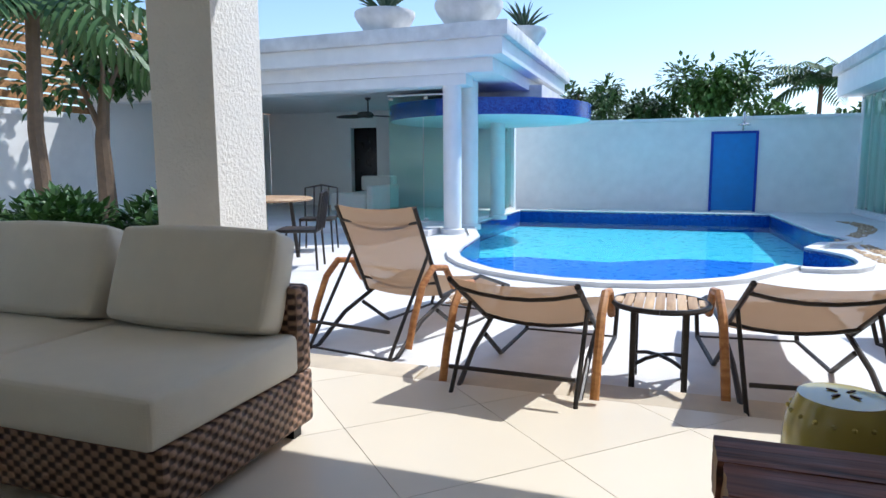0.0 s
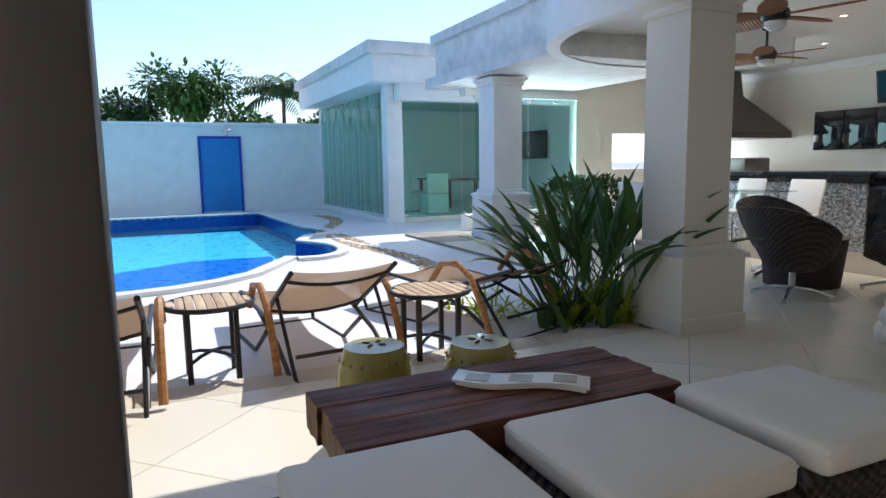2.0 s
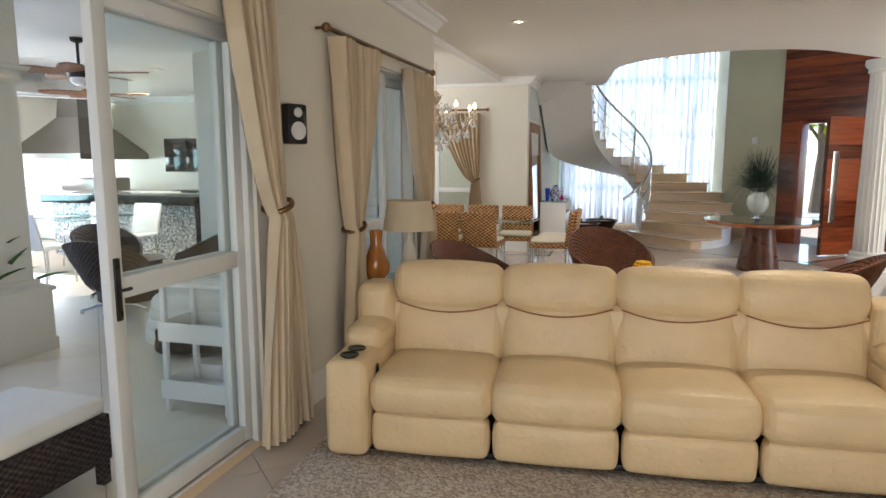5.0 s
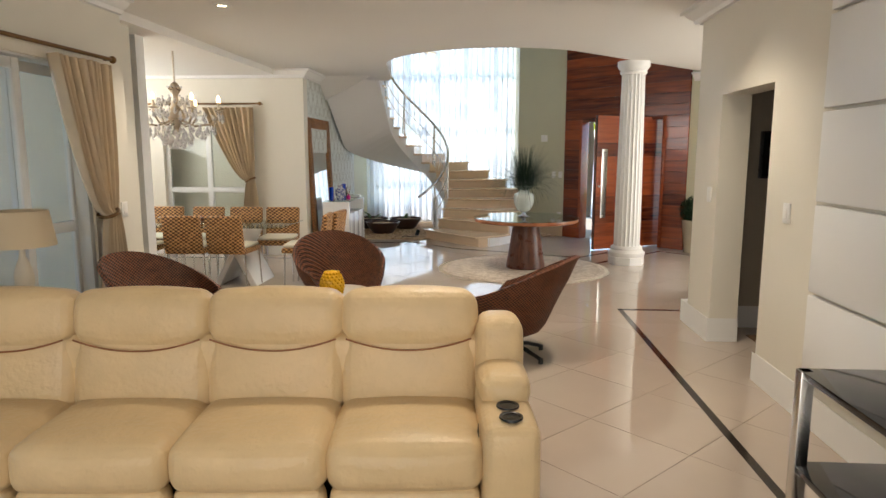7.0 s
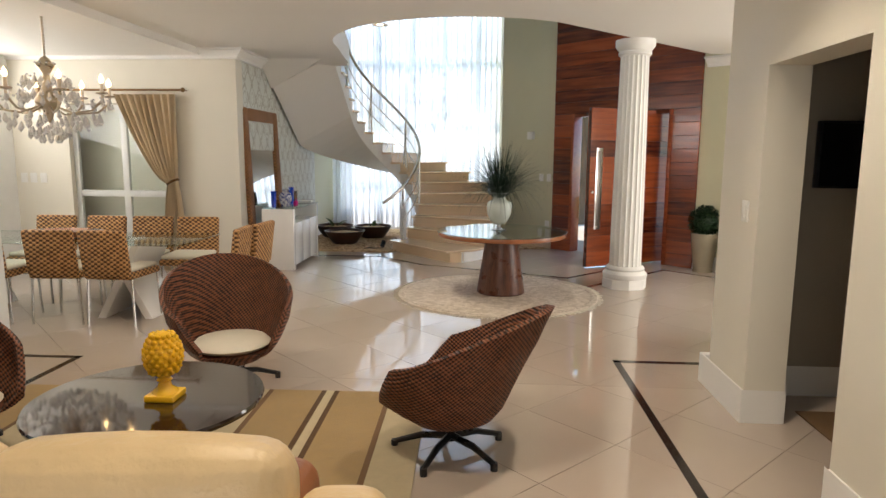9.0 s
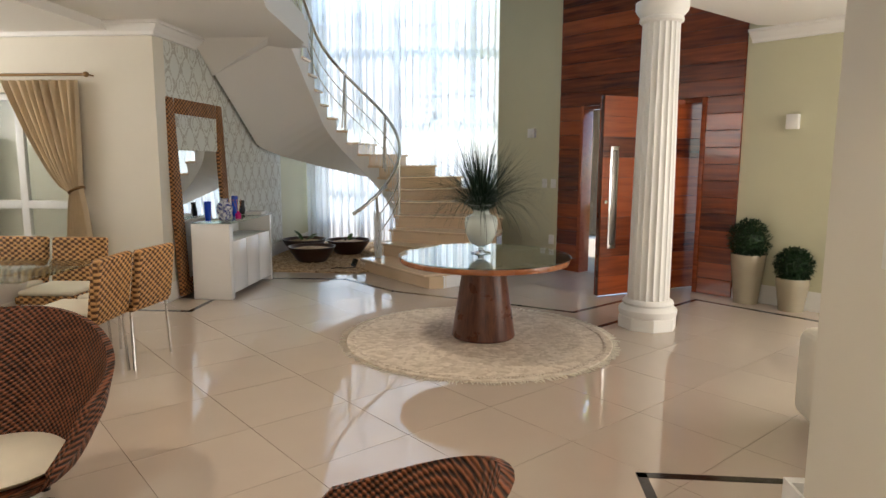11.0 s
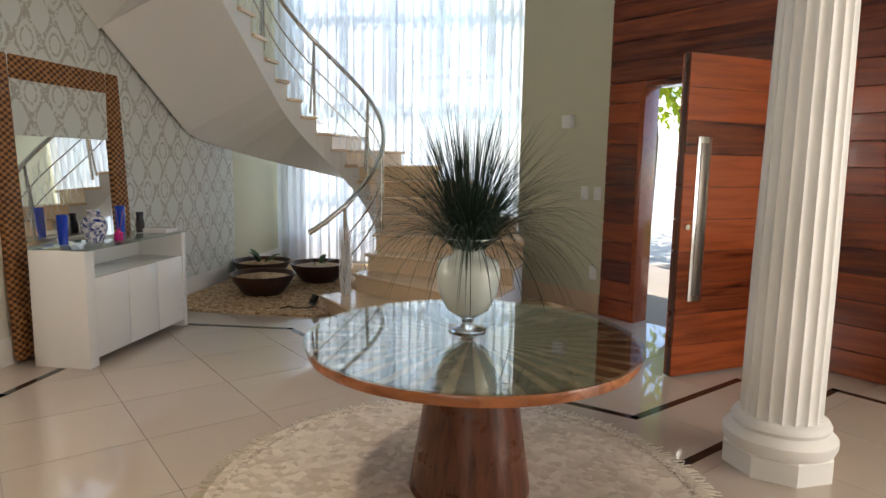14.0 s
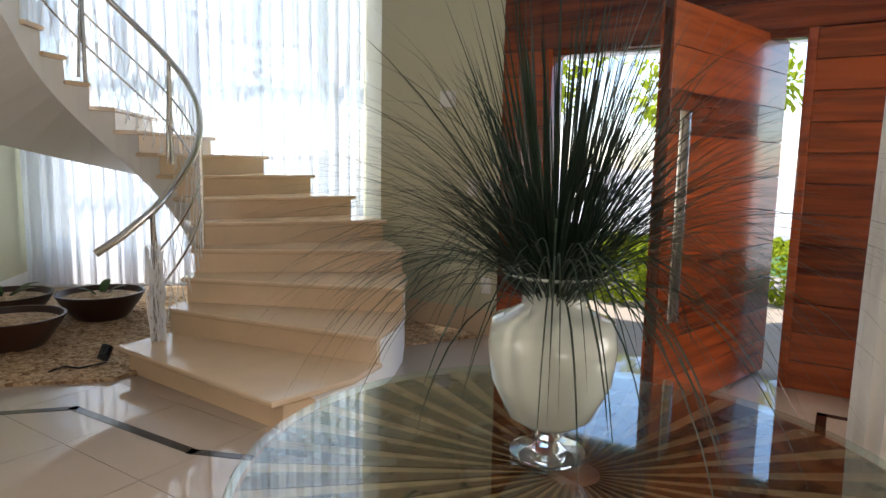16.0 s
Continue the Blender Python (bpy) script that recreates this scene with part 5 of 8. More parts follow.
for x0 in (0.06, 0.70):
    bm = bmesh.new()
    box(bm, x0, x0 + 0.57, 0.02, 0.026, 0.08, 1.99)
    part("pane", bm, "glass", dd).visible_shadow = False


IN_DONE = set(scene.objects)
# ---- drapes ----
def drape(y0, y1, z_top, x, tie_y, tie_z, seed, label, along="y", flare=0.30):
    """A gathered curtain pulled in to a tie-back: folds run from the rod to the knot and fall to the floor."""
    t = thing("curtain", None, label, "curtain", "tied drapes")
    r = random.Random(seed)
    ph = r.uniform(0, 6)
    b_ = bmesh.new()
    cols, rows = 72, 36
    grid = []
    for j in range(rows + 1):
        v = j / rows
        z = z_top * (1 - v) + 0.02 * v
        k = (z - tie_z) / (z_top - tie_z)
        if k >= 0:
            s = 0.10 + 0.90 * min(1, k) ** 0.75
            c0 = tie_y
            a0, a1 = c0 + (y0 - c0) * s - 0.045 * (1 - k), c0 + (y1 - c0) * s + 0.045 * (1 - k)
        else:
            s = (tie_z - z) / tie_z
            half = 0.045 + flare * 0.5 * s ** 0.6
            a0, a1 = tie_y - half, tie_y + half
        line = []
        for i in range(cols + 1):
            u = i / cols
            w = math.sin(u * 9 * 2 * math.pi + ph + 0.5 * math.sin(5 * u + v * 4)) + 0.4 * math.sin(u * 21 * math.pi + ph * 2 + v * 2)
            dep = 0.034 + 0.018 * min(1, (a1 - a0) / 0.5)
            yy, xx = a0 + (a1 - a0) * u, x + dep * w + 0.02 * (1 - abs(k)) * (k < 0)
            line.append(b_.verts.new((xx, yy, z) if along == "y" else (yy, x - dep * w, z)))
        grid.append(line)
    for a, b in zip(grid, grid[1:]):
        for i in range(cols):
            b_.faces.new((a[i], a[i + 1], b[i + 1], b[i]))
    part("cloth", b_, "curtain", t, smooth=180)
    b_ = bmesh.new()
    ring = []
    for i in range(17):
        q = 2 * math.pi * i / 16
        p = (0.075 * math.cos(q), 0.062 * math.sin(q))
        ring.append((x + p[0], tie_y + p[1], tie_z + 0.03 * math.sin(q)) if along == "y" else (tie_y + p[1], x - p[0], tie_z + 0.03 * math.sin(q)))
    tube(b_, ring, 0.014, 8)
    part("tie_back", b_, "bronze", t, "twisted brown cord tie-back")
    return t


drape(2.42, 2.83, 2.58, 0.13, 2.84, 1.22, 1, "cream drape tied back beside the sliding door", flare=0.34)
drape(3.55, 4.25, 2.17, 0.12, 3.78, 1.02, 2, "gold cream drape tied back on a bronze rod", flare=0.28)
drape(4.80, 5.42, 2.15, 0.12, 5.30, 1.05, 3, "gold cream drape tied back on a bronze rod", flare=0.26)
dining_drape = drape(-1.25, -0.52, 2.16, 10.02, -0.60, 1.12, 4, "gold cream drape tied back in the dining room", "x", 0.24)
for pts in (((0.12, 3.45, 2.20), (0.12, 5.50, 2.20)), ((-2.2, 10.02, 2.21), (-0.42, 10.02, 2.21))):
    bm = bmesh.new()
    tube(bm, pts, 0.014, 10)
    for p in pts:
        bmesh.ops.create_uvsphere(bm, u_segments=12, v_segments=8, radius=0.028, matrix=Matrix.Translation(p))
        tube(bm, [p, (p[0] - (0.07 if p[1] < 9 else 0), p[1] + (0.11 if p[1] > 9 else 0), p[2])], 0.008, 6)
    tagged(part("curtain_rod", bm, "bronze"), "dark bronze curtain rod with round ends", "curtain rod")

# ---- wall loudspeaker, switches ----
spk = thing("loudspeaker", pose(0.05, 3.10, 1.64) @ Matrix.Rotation(radians(-22), 4, "Z"), "black slanted wall loudspeaker with two round drivers", "loudspeaker")
bm = bmesh.new()
box(bm, 0.03, 0.09, -0.065, 0.065, -0.11, 0.10, 0.012)
part("cabinet", bm, "black", spk)
for z, r_ in ((-0.04, 0.048), (0.055, 0.026)):
    bm = bmesh.new()
    lathe(bm, [(0.0, -0.006), (r_ * 0.3, -0.004), (r_ * 0.85, 0.004), (r_, 0.004), (r_, 0.0)], 24, Matrix.Translation((0.091, 0, z)) @ Matrix.Rotation(radians(90), 4, "Y"))
    part("driver", bm, "dirty", spk, "grey loudspeaker cone")
bm = bmesh.new()
box(bm, 0.0, 0.03, -0.02, 0.02, -0.05, 0.05)
part("bracket", bm, "black", spk)
for (x, y, z, face) in ((0.05, 3.05, 0.95, "x"), (0.05, 5.62, 1.05, "x"), (-2.56, 10.13, 1.15, "y"), (-2.44, 10.13, 1.15, "y"), (-2.31, 10.13, 1.15, "y"), (4.64, 6.10, 1.17, "w"), (4.64, 4.75, 1.14, "w")):
    m = {"x": pose(x, y, z, 0, 0, 0), "y": pose(x, y, z, 0, 0, -90), "w": pose(x, y, z, 0, 0, 180)}[face]
    t = thing("light_switch", m, "white plastic light switch plate", "switch")
    bm = bmesh.new()
    box(bm, 0.0, 0.011, -0.042, 0.042, -0.06, 0.06, 0.003)
    part("plate", bm, "plastic_white", t)
    bm = bmesh.new()
    box(bm, 0.011, 0.015, -0.02, 0.02, -0.035, 0.035, 0.002)
    part("key", bm, "plastic_white", t)

# ---- reclining sofa ----
sofa = thing("recliner_sofa", pose(0.46, 2.64, 0, 0, 0, 5.5), "long butter-yellow leather recliner sofa with cup holders", "sofa")
SX0, PITCH = 0.21, 0.588
for k in range(4):
    x0, x1 = SX0 + k * PITCH + 0.004, SX0 + (k + 1) * PITCH - 0.004
    bm = bmesh.new()
    soft_box(bm, x0, x1, 0.02, 0.60, 0.235, 0.43, 0.06, 4, 0.025)
    seat = part("seat", bm, "leather", sofa, smooth=180)
    bm = bmesh.new()
    soft_box(bm, x0 + 0.012, x1 - 0.012, 0.04, 0.14, 0.05, 0.245, 0.03, 3, 0.012)
    part("footrest", bm, "leather", sofa, smooth=180)
    back_m = Matrix.Translation((0, 0.47, 0.36)) @ Matrix.Rotation(radians(-12), 4, "X")
    bm = bmesh.new()
    soft_box(bm, x0, x1, 0.0, 0.17, 0.0, 0.40, 0.06, 4, 0.025, back_m)
    part("backrest", bm, "leather", sofa, smooth=180)
    bm = bmesh.new()
    soft_box(bm, x0, x1, -0.03, 0.15, 0.33, 0.55, 0.06, 4, 0.02, back_m)
    for v in bm.verts:
        u = (v.co.x - x0) / (x1 - x0) * 2 - 1
        lp = back_m.inverted() @ v.co
        if lp.z < 0.45:
            v.co.z -= 0.055 * max(0, 1 - u * u) * (0.45 - lp.z) / 0.12
    part("headrest", bm, "leather", sofa, smooth=180)
    bm = bmesh.new()
    pts = []
    for i in range(17):
        u = -1 + i / 8
        p = back_m @ Vector(((x0 + x1) / 2 + u * (x1 - x0) * 0.47, -0.038, 0.335 - 0.05 * (1 - u * u)))
        pts.append(p)
    tube(bm, pts, 0.004, 6)
    part("seam", bm, "brownleather", sofa)
    for u in (0.18, 0.82):
        bm = bmesh.new()
        tube(bm, [back_m @ Vector((x0 + (x1 - x0) * u, 0.178, 0.06 + 0.46 * i / 8)) for i in range(9)], 0.004, 5)
        part("piping", bm, "brownleather", sofa)
for x0, x1 in ((0.0, SX0), (SX0 + 4 * PITCH, 2 * SX0 + 4 * PITCH)):
    bm = bmesh.new()
    soft_box(bm, x0, x1, 0.0, 0.70, 0.03, 0.50, 0.045, 4, 0.012)
    arm = part("armrest", bm, "leather", sofa, smooth=180)
    bm = bmesh.new()
    soft_box(bm, x0 + 0.01, x1 - 0.005, 0.26, 0.68, 0.46, 0.60, 0.055, 4, 0.015)
    part("arm_pad", bm, "leather", arm, smooth=180)
    for y in (0.085, 0.195):
        bm = bmesh.new()
        lathe(bm, [(0.036, -0.03), (0.034, 0.003), (0.044, 0.006), (0.046, 0.0)], 24, Matrix.Translation(((x0 + x1) / 2, y, 0.512)))
        part("cup_holder", bm, "black", arm)
    bm = bmesh.new()
    xs = x1 if x0 == 0 else x0
    lathe(bm, [(0.0, 0.0), (0.030, 0.002), (0.034, 0.0)], 20, Matrix.Translation((xs + (0.012 if x0 == 0 else -0.012), 0.16, 0.41)) @ Matrix.Rotation(radians(90 if x0 == 0 else -90), 4, "Y") @ Matrix.Diagonal((1.4, 0.7, 1, 1)))
    part("recline_handle", bm, "black", arm)
    bm = bmesh.new()
    soft_box(bm, x0 + 0.005, x1 - 0.005, 0.48, 0.70, 0.40, 0.78, 0.06, 4, 0.01)
    part("side_wing", bm, "leather", sofa, smooth=180)
bm = bmesh.new()
box(bm, 0.02, 2 * SX0 + 4 * PITCH - 0.02, 0.12, 0.70, 0.0, 0.05, 0.006)
part("base", bm, "black", sofa)
bm = bmesh.new()
soft_box(bm, 0.04, 2 * SX0 + 4 * PITCH - 0.04, 0.54, 0.72, 0.06, 0.70, 0.05, 3, 0.01)
part("rear_panel", bm, "leather", sofa, smooth=180)

bm = bmesh.new()
box(bm, 0.50, 3.5, 0.9, 2.86, 0.003, 0.022, 0.008, Matrix.Rotation(radians(3), 4, "Z"))
tagged(part("shag_rug", bm, "carpet"), "cream speckled shag rug before the sofa", "rug")

# ---- side table with two lamps ----
st = thing("side_table", pose(0.33, 3.97, 0), "small round glass side table on a chrome stem", "side table")
bm = bmesh.new()
lathe(bm, [(0, 0.64), (0.25, 0.64), (0.255, 0.645), (0.25, 0.65), (0, 0.65)], 40)
part("glass_top", bm, edge, st).visible_shadow = False
bm = bmesh.new()
lathe(bm, [(0.0, 0.0), (0.15, 0.0), (0.15, 0.012), (0.02, 0.02), (0.02, 0.639)], 24)
part("stem", bm, "chrome", st)
lamp = thing("table_lamp", pose(0.42, 4.0, 0.651), "table lamp with a linen drum shade on stacked balls", "lamp")
bm = bmesh.new()
lathe(bm, [(0, 0), (0.07, 0), (0.07, 0.015), (0.02, 0.03)] + [(0.018 + 0.032 * abs(math.sin(math.pi * i / 8)), 0.03 + 0.03 * i) for i in range(0, 9)] + [(0.012, 0.37)], 24)
part("base", bm, "canvas", lamp)
bm = bmesh.new()
lathe(bm, [(0.175, 0.335), (0.145, 0.53), (0.142, 0.53), (0.172, 0.335)], 40, caps=False)
part("shade", bm, "shade", lamp)
vz = ornament("amber_vase", 0.21, 3.93, [(0, 0), (0.05, 0), (0.085, 0.05), (0.09, 0.10), (0.06, 0.18), (0.038, 0.24), (0.045, 0.33), (0.036, 0.33), (0.03, 0.24), (0, 0.2)], "amber", "amber brown ceramic vase on the side table", "vase", z=0.651)

HALL_ITEMS = [o for o in scene.objects if o not in IN_DONE and o.parent is None and o.location.y > 9 or o == dining_drape or o.name.startswith("curtain_rod.")]
WEST += [o for o in scene.objects if o not in IN_DONE and o.parent is None and o not in HALL_ITEMS and not (o.name.startswith("light_switch") and o.matrix_basis.translation.x > 4)]
# ---- striped rug, coffee table, pineapple ----
sr = thing("striped_rug", pose(1.60, 5.10, 0, 0, 0, 1.5), "flat tan rug with darker brown stripes", "rug")
BANDS = [(0.30, "rug_tan"), (0.03, "rug_dark"), (0.22, "rug_pale"), (0.03, "rug_dark"), (0.30, "rug_tan"), (0.03, "rug_line"), (0.05, "rug_pale"), (0.03, "rug_line")]
x0, i = -1.25, 0
while x0 < 1.22:
    w_, m_ = BANDS[i % len(BANDS)]
    bm = bmesh.new()
    box(bm, x0, x0 + w_ - 0.001, -1.08, 1.08, 0.003, 0.011)
    part("stripe", bm, m_, sr)
    x0, i = x0 + w_, i + 1
ct = thing("coffee_table", pose(1.72, 5.04, 0.012), "low round dark polished coffee table", "table")
bm = bmesh.new()
lathe(bm, [(0, 0.355), (0.46, 0.355), (0.485, 0.37), (0.49, 0.385), (0.485, 0.395), (0, 0.395)], 72)
part("top", bm, mat("dark_polished_veneer", (0.022, 0.012, 0.009), 0.08, var=0.3, scale=4, coat=0.6), ct, smooth=40)
bm = bmesh.new()
lathe(bm, [(0.0, 0), (0.34, 0), (0.34, 0.02), (0.10, 0.04), (0.09, 0.33), (0.25, 0.355)], 32)
part("base", bm, "walnut", ct)
pine = thing("pineapple_ornament", pose(1.80, 5.03, 0.408), "yellow ceramic pineapple ornament on a square foot", "ornament")
bm = bmesh.new()
box(bm, -0.065, 0.065, -0.065, 0.065, 0, 0.028, 0.005)
lathe(bm, [(0.055, 0.028), (0.05, 0.04), (0.03, 0.055), (0.024, 0.075), (0.034, 0.085), (0.024, 0.095), (0.045, 0.115)], 28)
part("foot", bm, "yellow", pine)
bm = bmesh.new()
lathe(bm, [(0.02, 0.11), (0.055, 0.125), (0.075, 0.17), (0.076, 0.21), (0.06, 0.26), (0.03, 0.295), (0.0, 0.305)], 40)
for j in range(9):
    z = 0.125 + j * 0.02
    rr = 0.077 * math.sin(math.pi * (0.22 + 0.70 * j / 9)) ** 0.7
    for i in range(13):
        a = 2 * math.pi * (i + 0.5 * (j % 2)) / 13
        bmesh.ops.create_icosphere(bm, subdivisions=1, radius=0.0125, matrix=Matrix.Translation((rr * math.cos(a), rr * math.sin(a), z)))
part("fruit", bm, "yellow", pine, "knobbly yellow pineapple body", smooth=60)


# ---- rattan swivel chairs ----
def tub_shell(b_, r, h_back, h_arm, seat_z, flare, n=40, rows=10, thick=0.03, span=0.80):
    """A scooped shell: high at the back, falling to low arms, open at the front (+x)."""
    outer, inner = [], []
    for j in range(rows + 1):
        v = j / rows
        lo, li = [], []
        for i in range(n + 1):
            u = -1 + 2 * i / n
            a = math.pi + u * math.pi * span
            top = h_arm + (h_back - h_arm) * (0.5 + 0.5 * math.cos(u * math.pi)) ** 1.2
            top *= 1 - 0.35 * max(0, abs(u) - 0.8) / 0.2
            z = seat_z + (top - seat_z) * v
            rr = r * (0.62 + 0.38 * min(1, v * 1.4) ** 0.6) + flare * v * v * (0.5 + 0.5 * math.cos(u * math.pi))
            lo.append(b_.verts.new((rr * math.cos(a), rr * math.sin(a), z)))
            li.append(b_.verts.new(((rr - thick) * math.cos(a), (rr - thick) * math.sin(a), z + 0.004 * (v == 1))))
        outer.append(lo)
        inner.append(li)
    for g, flip in ((outer, 0), (inner, 1)):
        for a, b in zip(g, g[1:]):
            for i in range(n):
                b_.faces.new((a[i], a[i + 1], b[i + 1], b[i]))
    for i in range(n):
        b_.faces.new((outer[-1][i], outer[-1][i + 1], inner[-1][i + 1], inner[-1][i]))
        b_.faces.new((outer[0][i], outer[0][i + 1], inner[0][i + 1], inner[0][i]))
    for i in (0, n):
        for a in range(rows):
            b_.faces.new((outer[a][i], outer[a + 1][i], inner[a + 1][i], inner[a][i]))


def swivel_chair(m, shell_mat, label, group, name="swivel_chair", base="black", cushion="canvas", s=1.0):
    t = thing(name, m, label, "chair", group)
    b_ = bmesh.new()
    low = 0.0 if base == "chrome" else 0.085
    tub_shell(b_, 0.33 * s, 0.80 * s - low, 0.52 * s - low, 0.27 * s - low, 0.13 * s)
    part("shell", b_, shell_mat, t, smooth=60)
    b_ = bmesh.new()
    lathe(b_, [(0, 0.235 * s), (0.16 * s, 0.24 * s), (0.215 * s, 0.28 * s), (0.24 * s, 0.31 * s), (0.0, 0.315 * s)], 32, Matrix.Translation((0.02, 0, -low)))
    part("seat", b_, shell_mat, t, smooth=50)
    b_ = bmesh.new()
    lathe(b_, [(0, 0.318 * s), (0.20 * s, 0.318 * s), (0.225 * s, 0.34 * s), (0.20 * s, 0.365 * s), (0, 0.372 * s)], 32, Matrix.Translation((0.03, 0, -low)))
    part("cushion", b_, cushion, t, smooth=60)
    b_ = bmesh.new()
    tube(b_, [(0, 0, 0.06), (0, 0, 0.25 * s - low)], 0.026, 12)
    part("post", b_, base if base == "chrome" else "black", t)
    for i in range(5 if base != "chrome" else 4):
        a = 2 * math.pi * i / (5 if base != "chrome" else 4) + 0.3
        b_ = bmesh.new()
        tube(b_, [(0, 0, 0.085), (0.15 * math.cos(a), 0.15 * math.sin(a), 0.075), (0.29 * math.cos(a), 0.29 * math.sin(a), 0.03)], 0.020, 8, 0.014)
        tube(b_, [(0.285 * math.cos(a), 0.285 * math.sin(a), 0.0), (0.285 * math.cos(a), 0.285 * math.sin(a), 0.04)], 0.018, 8)
        part("foot", b_, base, t)
    return t


RL = "dark reddish rattan swivel tub chair on a black star base"
swivel_chair(pose(3.03, 5.46, 0, 0, 0, 158), "wicker_red", RL, "rattan swivel chairs", s=1.08)
swivel_chair(pose(1.58, 6.30, 0, 0, 0, -62), "wicker_red", RL, "rattan swivel chairs", s=1.08)
swivel_chair(pose(0.62, 5.15, 0, 0, 0, -12), "wicker_red", RL, "rattan swivel chairs", s=1.08)
ot = thing("leather_pouf", pose(2.42, 4.16, 0), "rounded tan leather pouf behind the sofa", "pouf")
bm = bmesh.new()
soft_box(bm, -0.21, 0.21, -0.36, 0.36, 0.03, 0.44, 0.08, 4, 0.02)
part("cushion", bm, "brownleather", ot, smooth=180)
bm = bmesh.new()
box(bm, -0.18, 0.18, -0.32, 0.32, 0.0, 0.05, 0.01)
part("base", bm, "black", ot)

# ---- dining room ----
dt = thing("dining_table", pose(-0.85, 8.10, -0.04), "glass-topped dining table on white slanted legs", "table")
bm = bmesh.new()
box(bm, -1.45, 1.45, -0.42, 0.42, 0.715, 0.73, 0.003)
part("glass_top", bm, edge, dt, "thick clear glass top").visible_shadow = False
for s in (-1, 1):
    bm = bmesh.new()
    for q in (-1, 1):
        box(bm, -0.04, 0.04, -0.30, 0.30, 0.0, 0.82, 0.006, Matrix.Translation((s * 0.85 + q * 0.22, 0, 0)) @ Matrix.Rotation(radians(-q * 26), 4, "Y"))
    for v in bm.verts:
        v.co.z = min(0.713, max(0.043, v.co.z))
    part("pedestal", bm, "lacquer", dt)


def dining_chair(m):
    t = thing("dining_chair", m, "honey rattan dining chair with thin chrome legs", "chair", "dining chairs")
    b_ = bmesh.new()
    soft_box(b_, -0.215, 0.215, -0.22, 0.23, 0.40, 0.46, 0.018, 2)
    part("seat", b_, "wicker_tan", t)
    b_ = bmesh.new()
    soft_box(b_, -0.20, 0.20, -0.19, 0.21, 0.461, 0.50, 0.016, 2, 0.008)
    part("cushion", b_, "canvas", t, smooth=180)
    b_ = bmesh.new()
    soft_box(b_, -0.21, 0.21, -0.03, 0.03, 0.0, 0.40, 0.02, 2, 0.0, Matrix.Translation((0, -0.21, 0.43)) @ Matrix.Rotation(radians(8), 4, "X"))
    part("backrest", b_, "wicker_tan", t, smooth=60)
    for sx, sy in ((-1, -1), (1, -1), (-1, 1), (1, 1)):
        b_ = bmesh.new()
        tube(b_, [(sx * 0.20, sy * 0.19, 0.41), (sx * 0.215, sy * 0.205, 0.0)], 0.010, 8)
        part("leg", b_, "chrome", t)
    return t


dc = dining_chair(pose(-0.48, 7.78, 0, 0, 0, 4))
for x, y, a in ((0.02, 7.78, -3), (-1.08, 7.74, 2), (-1.62, 7.75, 8), (-0.20, 8.50, 180), (-0.71, 8.50, 176), (0.29, 8.50, 184), (-1.23, 8.5, 180), (0.80, 7.90, 94), (0.84, 8.36, 86)):
    copy_thing(dc, pose(x, y, 0, 0, 0, a))
bm = bmesh.new()
lathe(bm, [(0, 0.0), (0.10, 0.0), (0.22, 0.05), (0.26, 0.075), (0.24, 0.075), (0.12, 0.03), (0, 0.02)], 32, Matrix.Diagonal((1.3, 0.7, 1, 1)))
tagged(part("wooden_bowl", bm, "rim", None, m=pose(-0.62, 8.0, 0.691)), "shallow carved wooden bowl on the dining table", "bowl")

ch = thing("chandelier", pose(-0.64, 7.92, CEIL) @ Matrix.Diagonal((1.50, 1.50, 1.12, 1)), "silvered brass chandelier with candle bulbs and crystal drops", "chandelier")
bm = bmesh.new()
lathe(bm, [(0.0, 0.0), (0.06, -0.002), (0.055, -0.02), (0.015, -0.035), (0.0, -0.035)], 24)
part("canopy", bm, "silvered", ch)
bm = bmesh.new()
for i in range(16):
    z = -0.035 - i * 0.022
    bmesh.ops.create_uvsphere(bm, u_segments=6, v_segments=4, radius=0.009, matrix=Matrix.Translation((0, 0, z)))
tube(bm, [(0, 0, -0.03), (0, 0, -0.4)], 0.004, 5)
part("chain", bm, "silvered", ch)
bm = bmesh.new()
lathe(bm, [(0.0, -0.36), (0.02, -0.38), (0.05, -0.44), (0.02, -0.50), (0.025, -0.60), (0.06, -0.68), (0.07, -0.72), (0.03, -0.78), (0.02, -0.84), (0.0, -0.88)], 20)
part("stem", bm, "silvered", ch)
drops = bmesh.new()
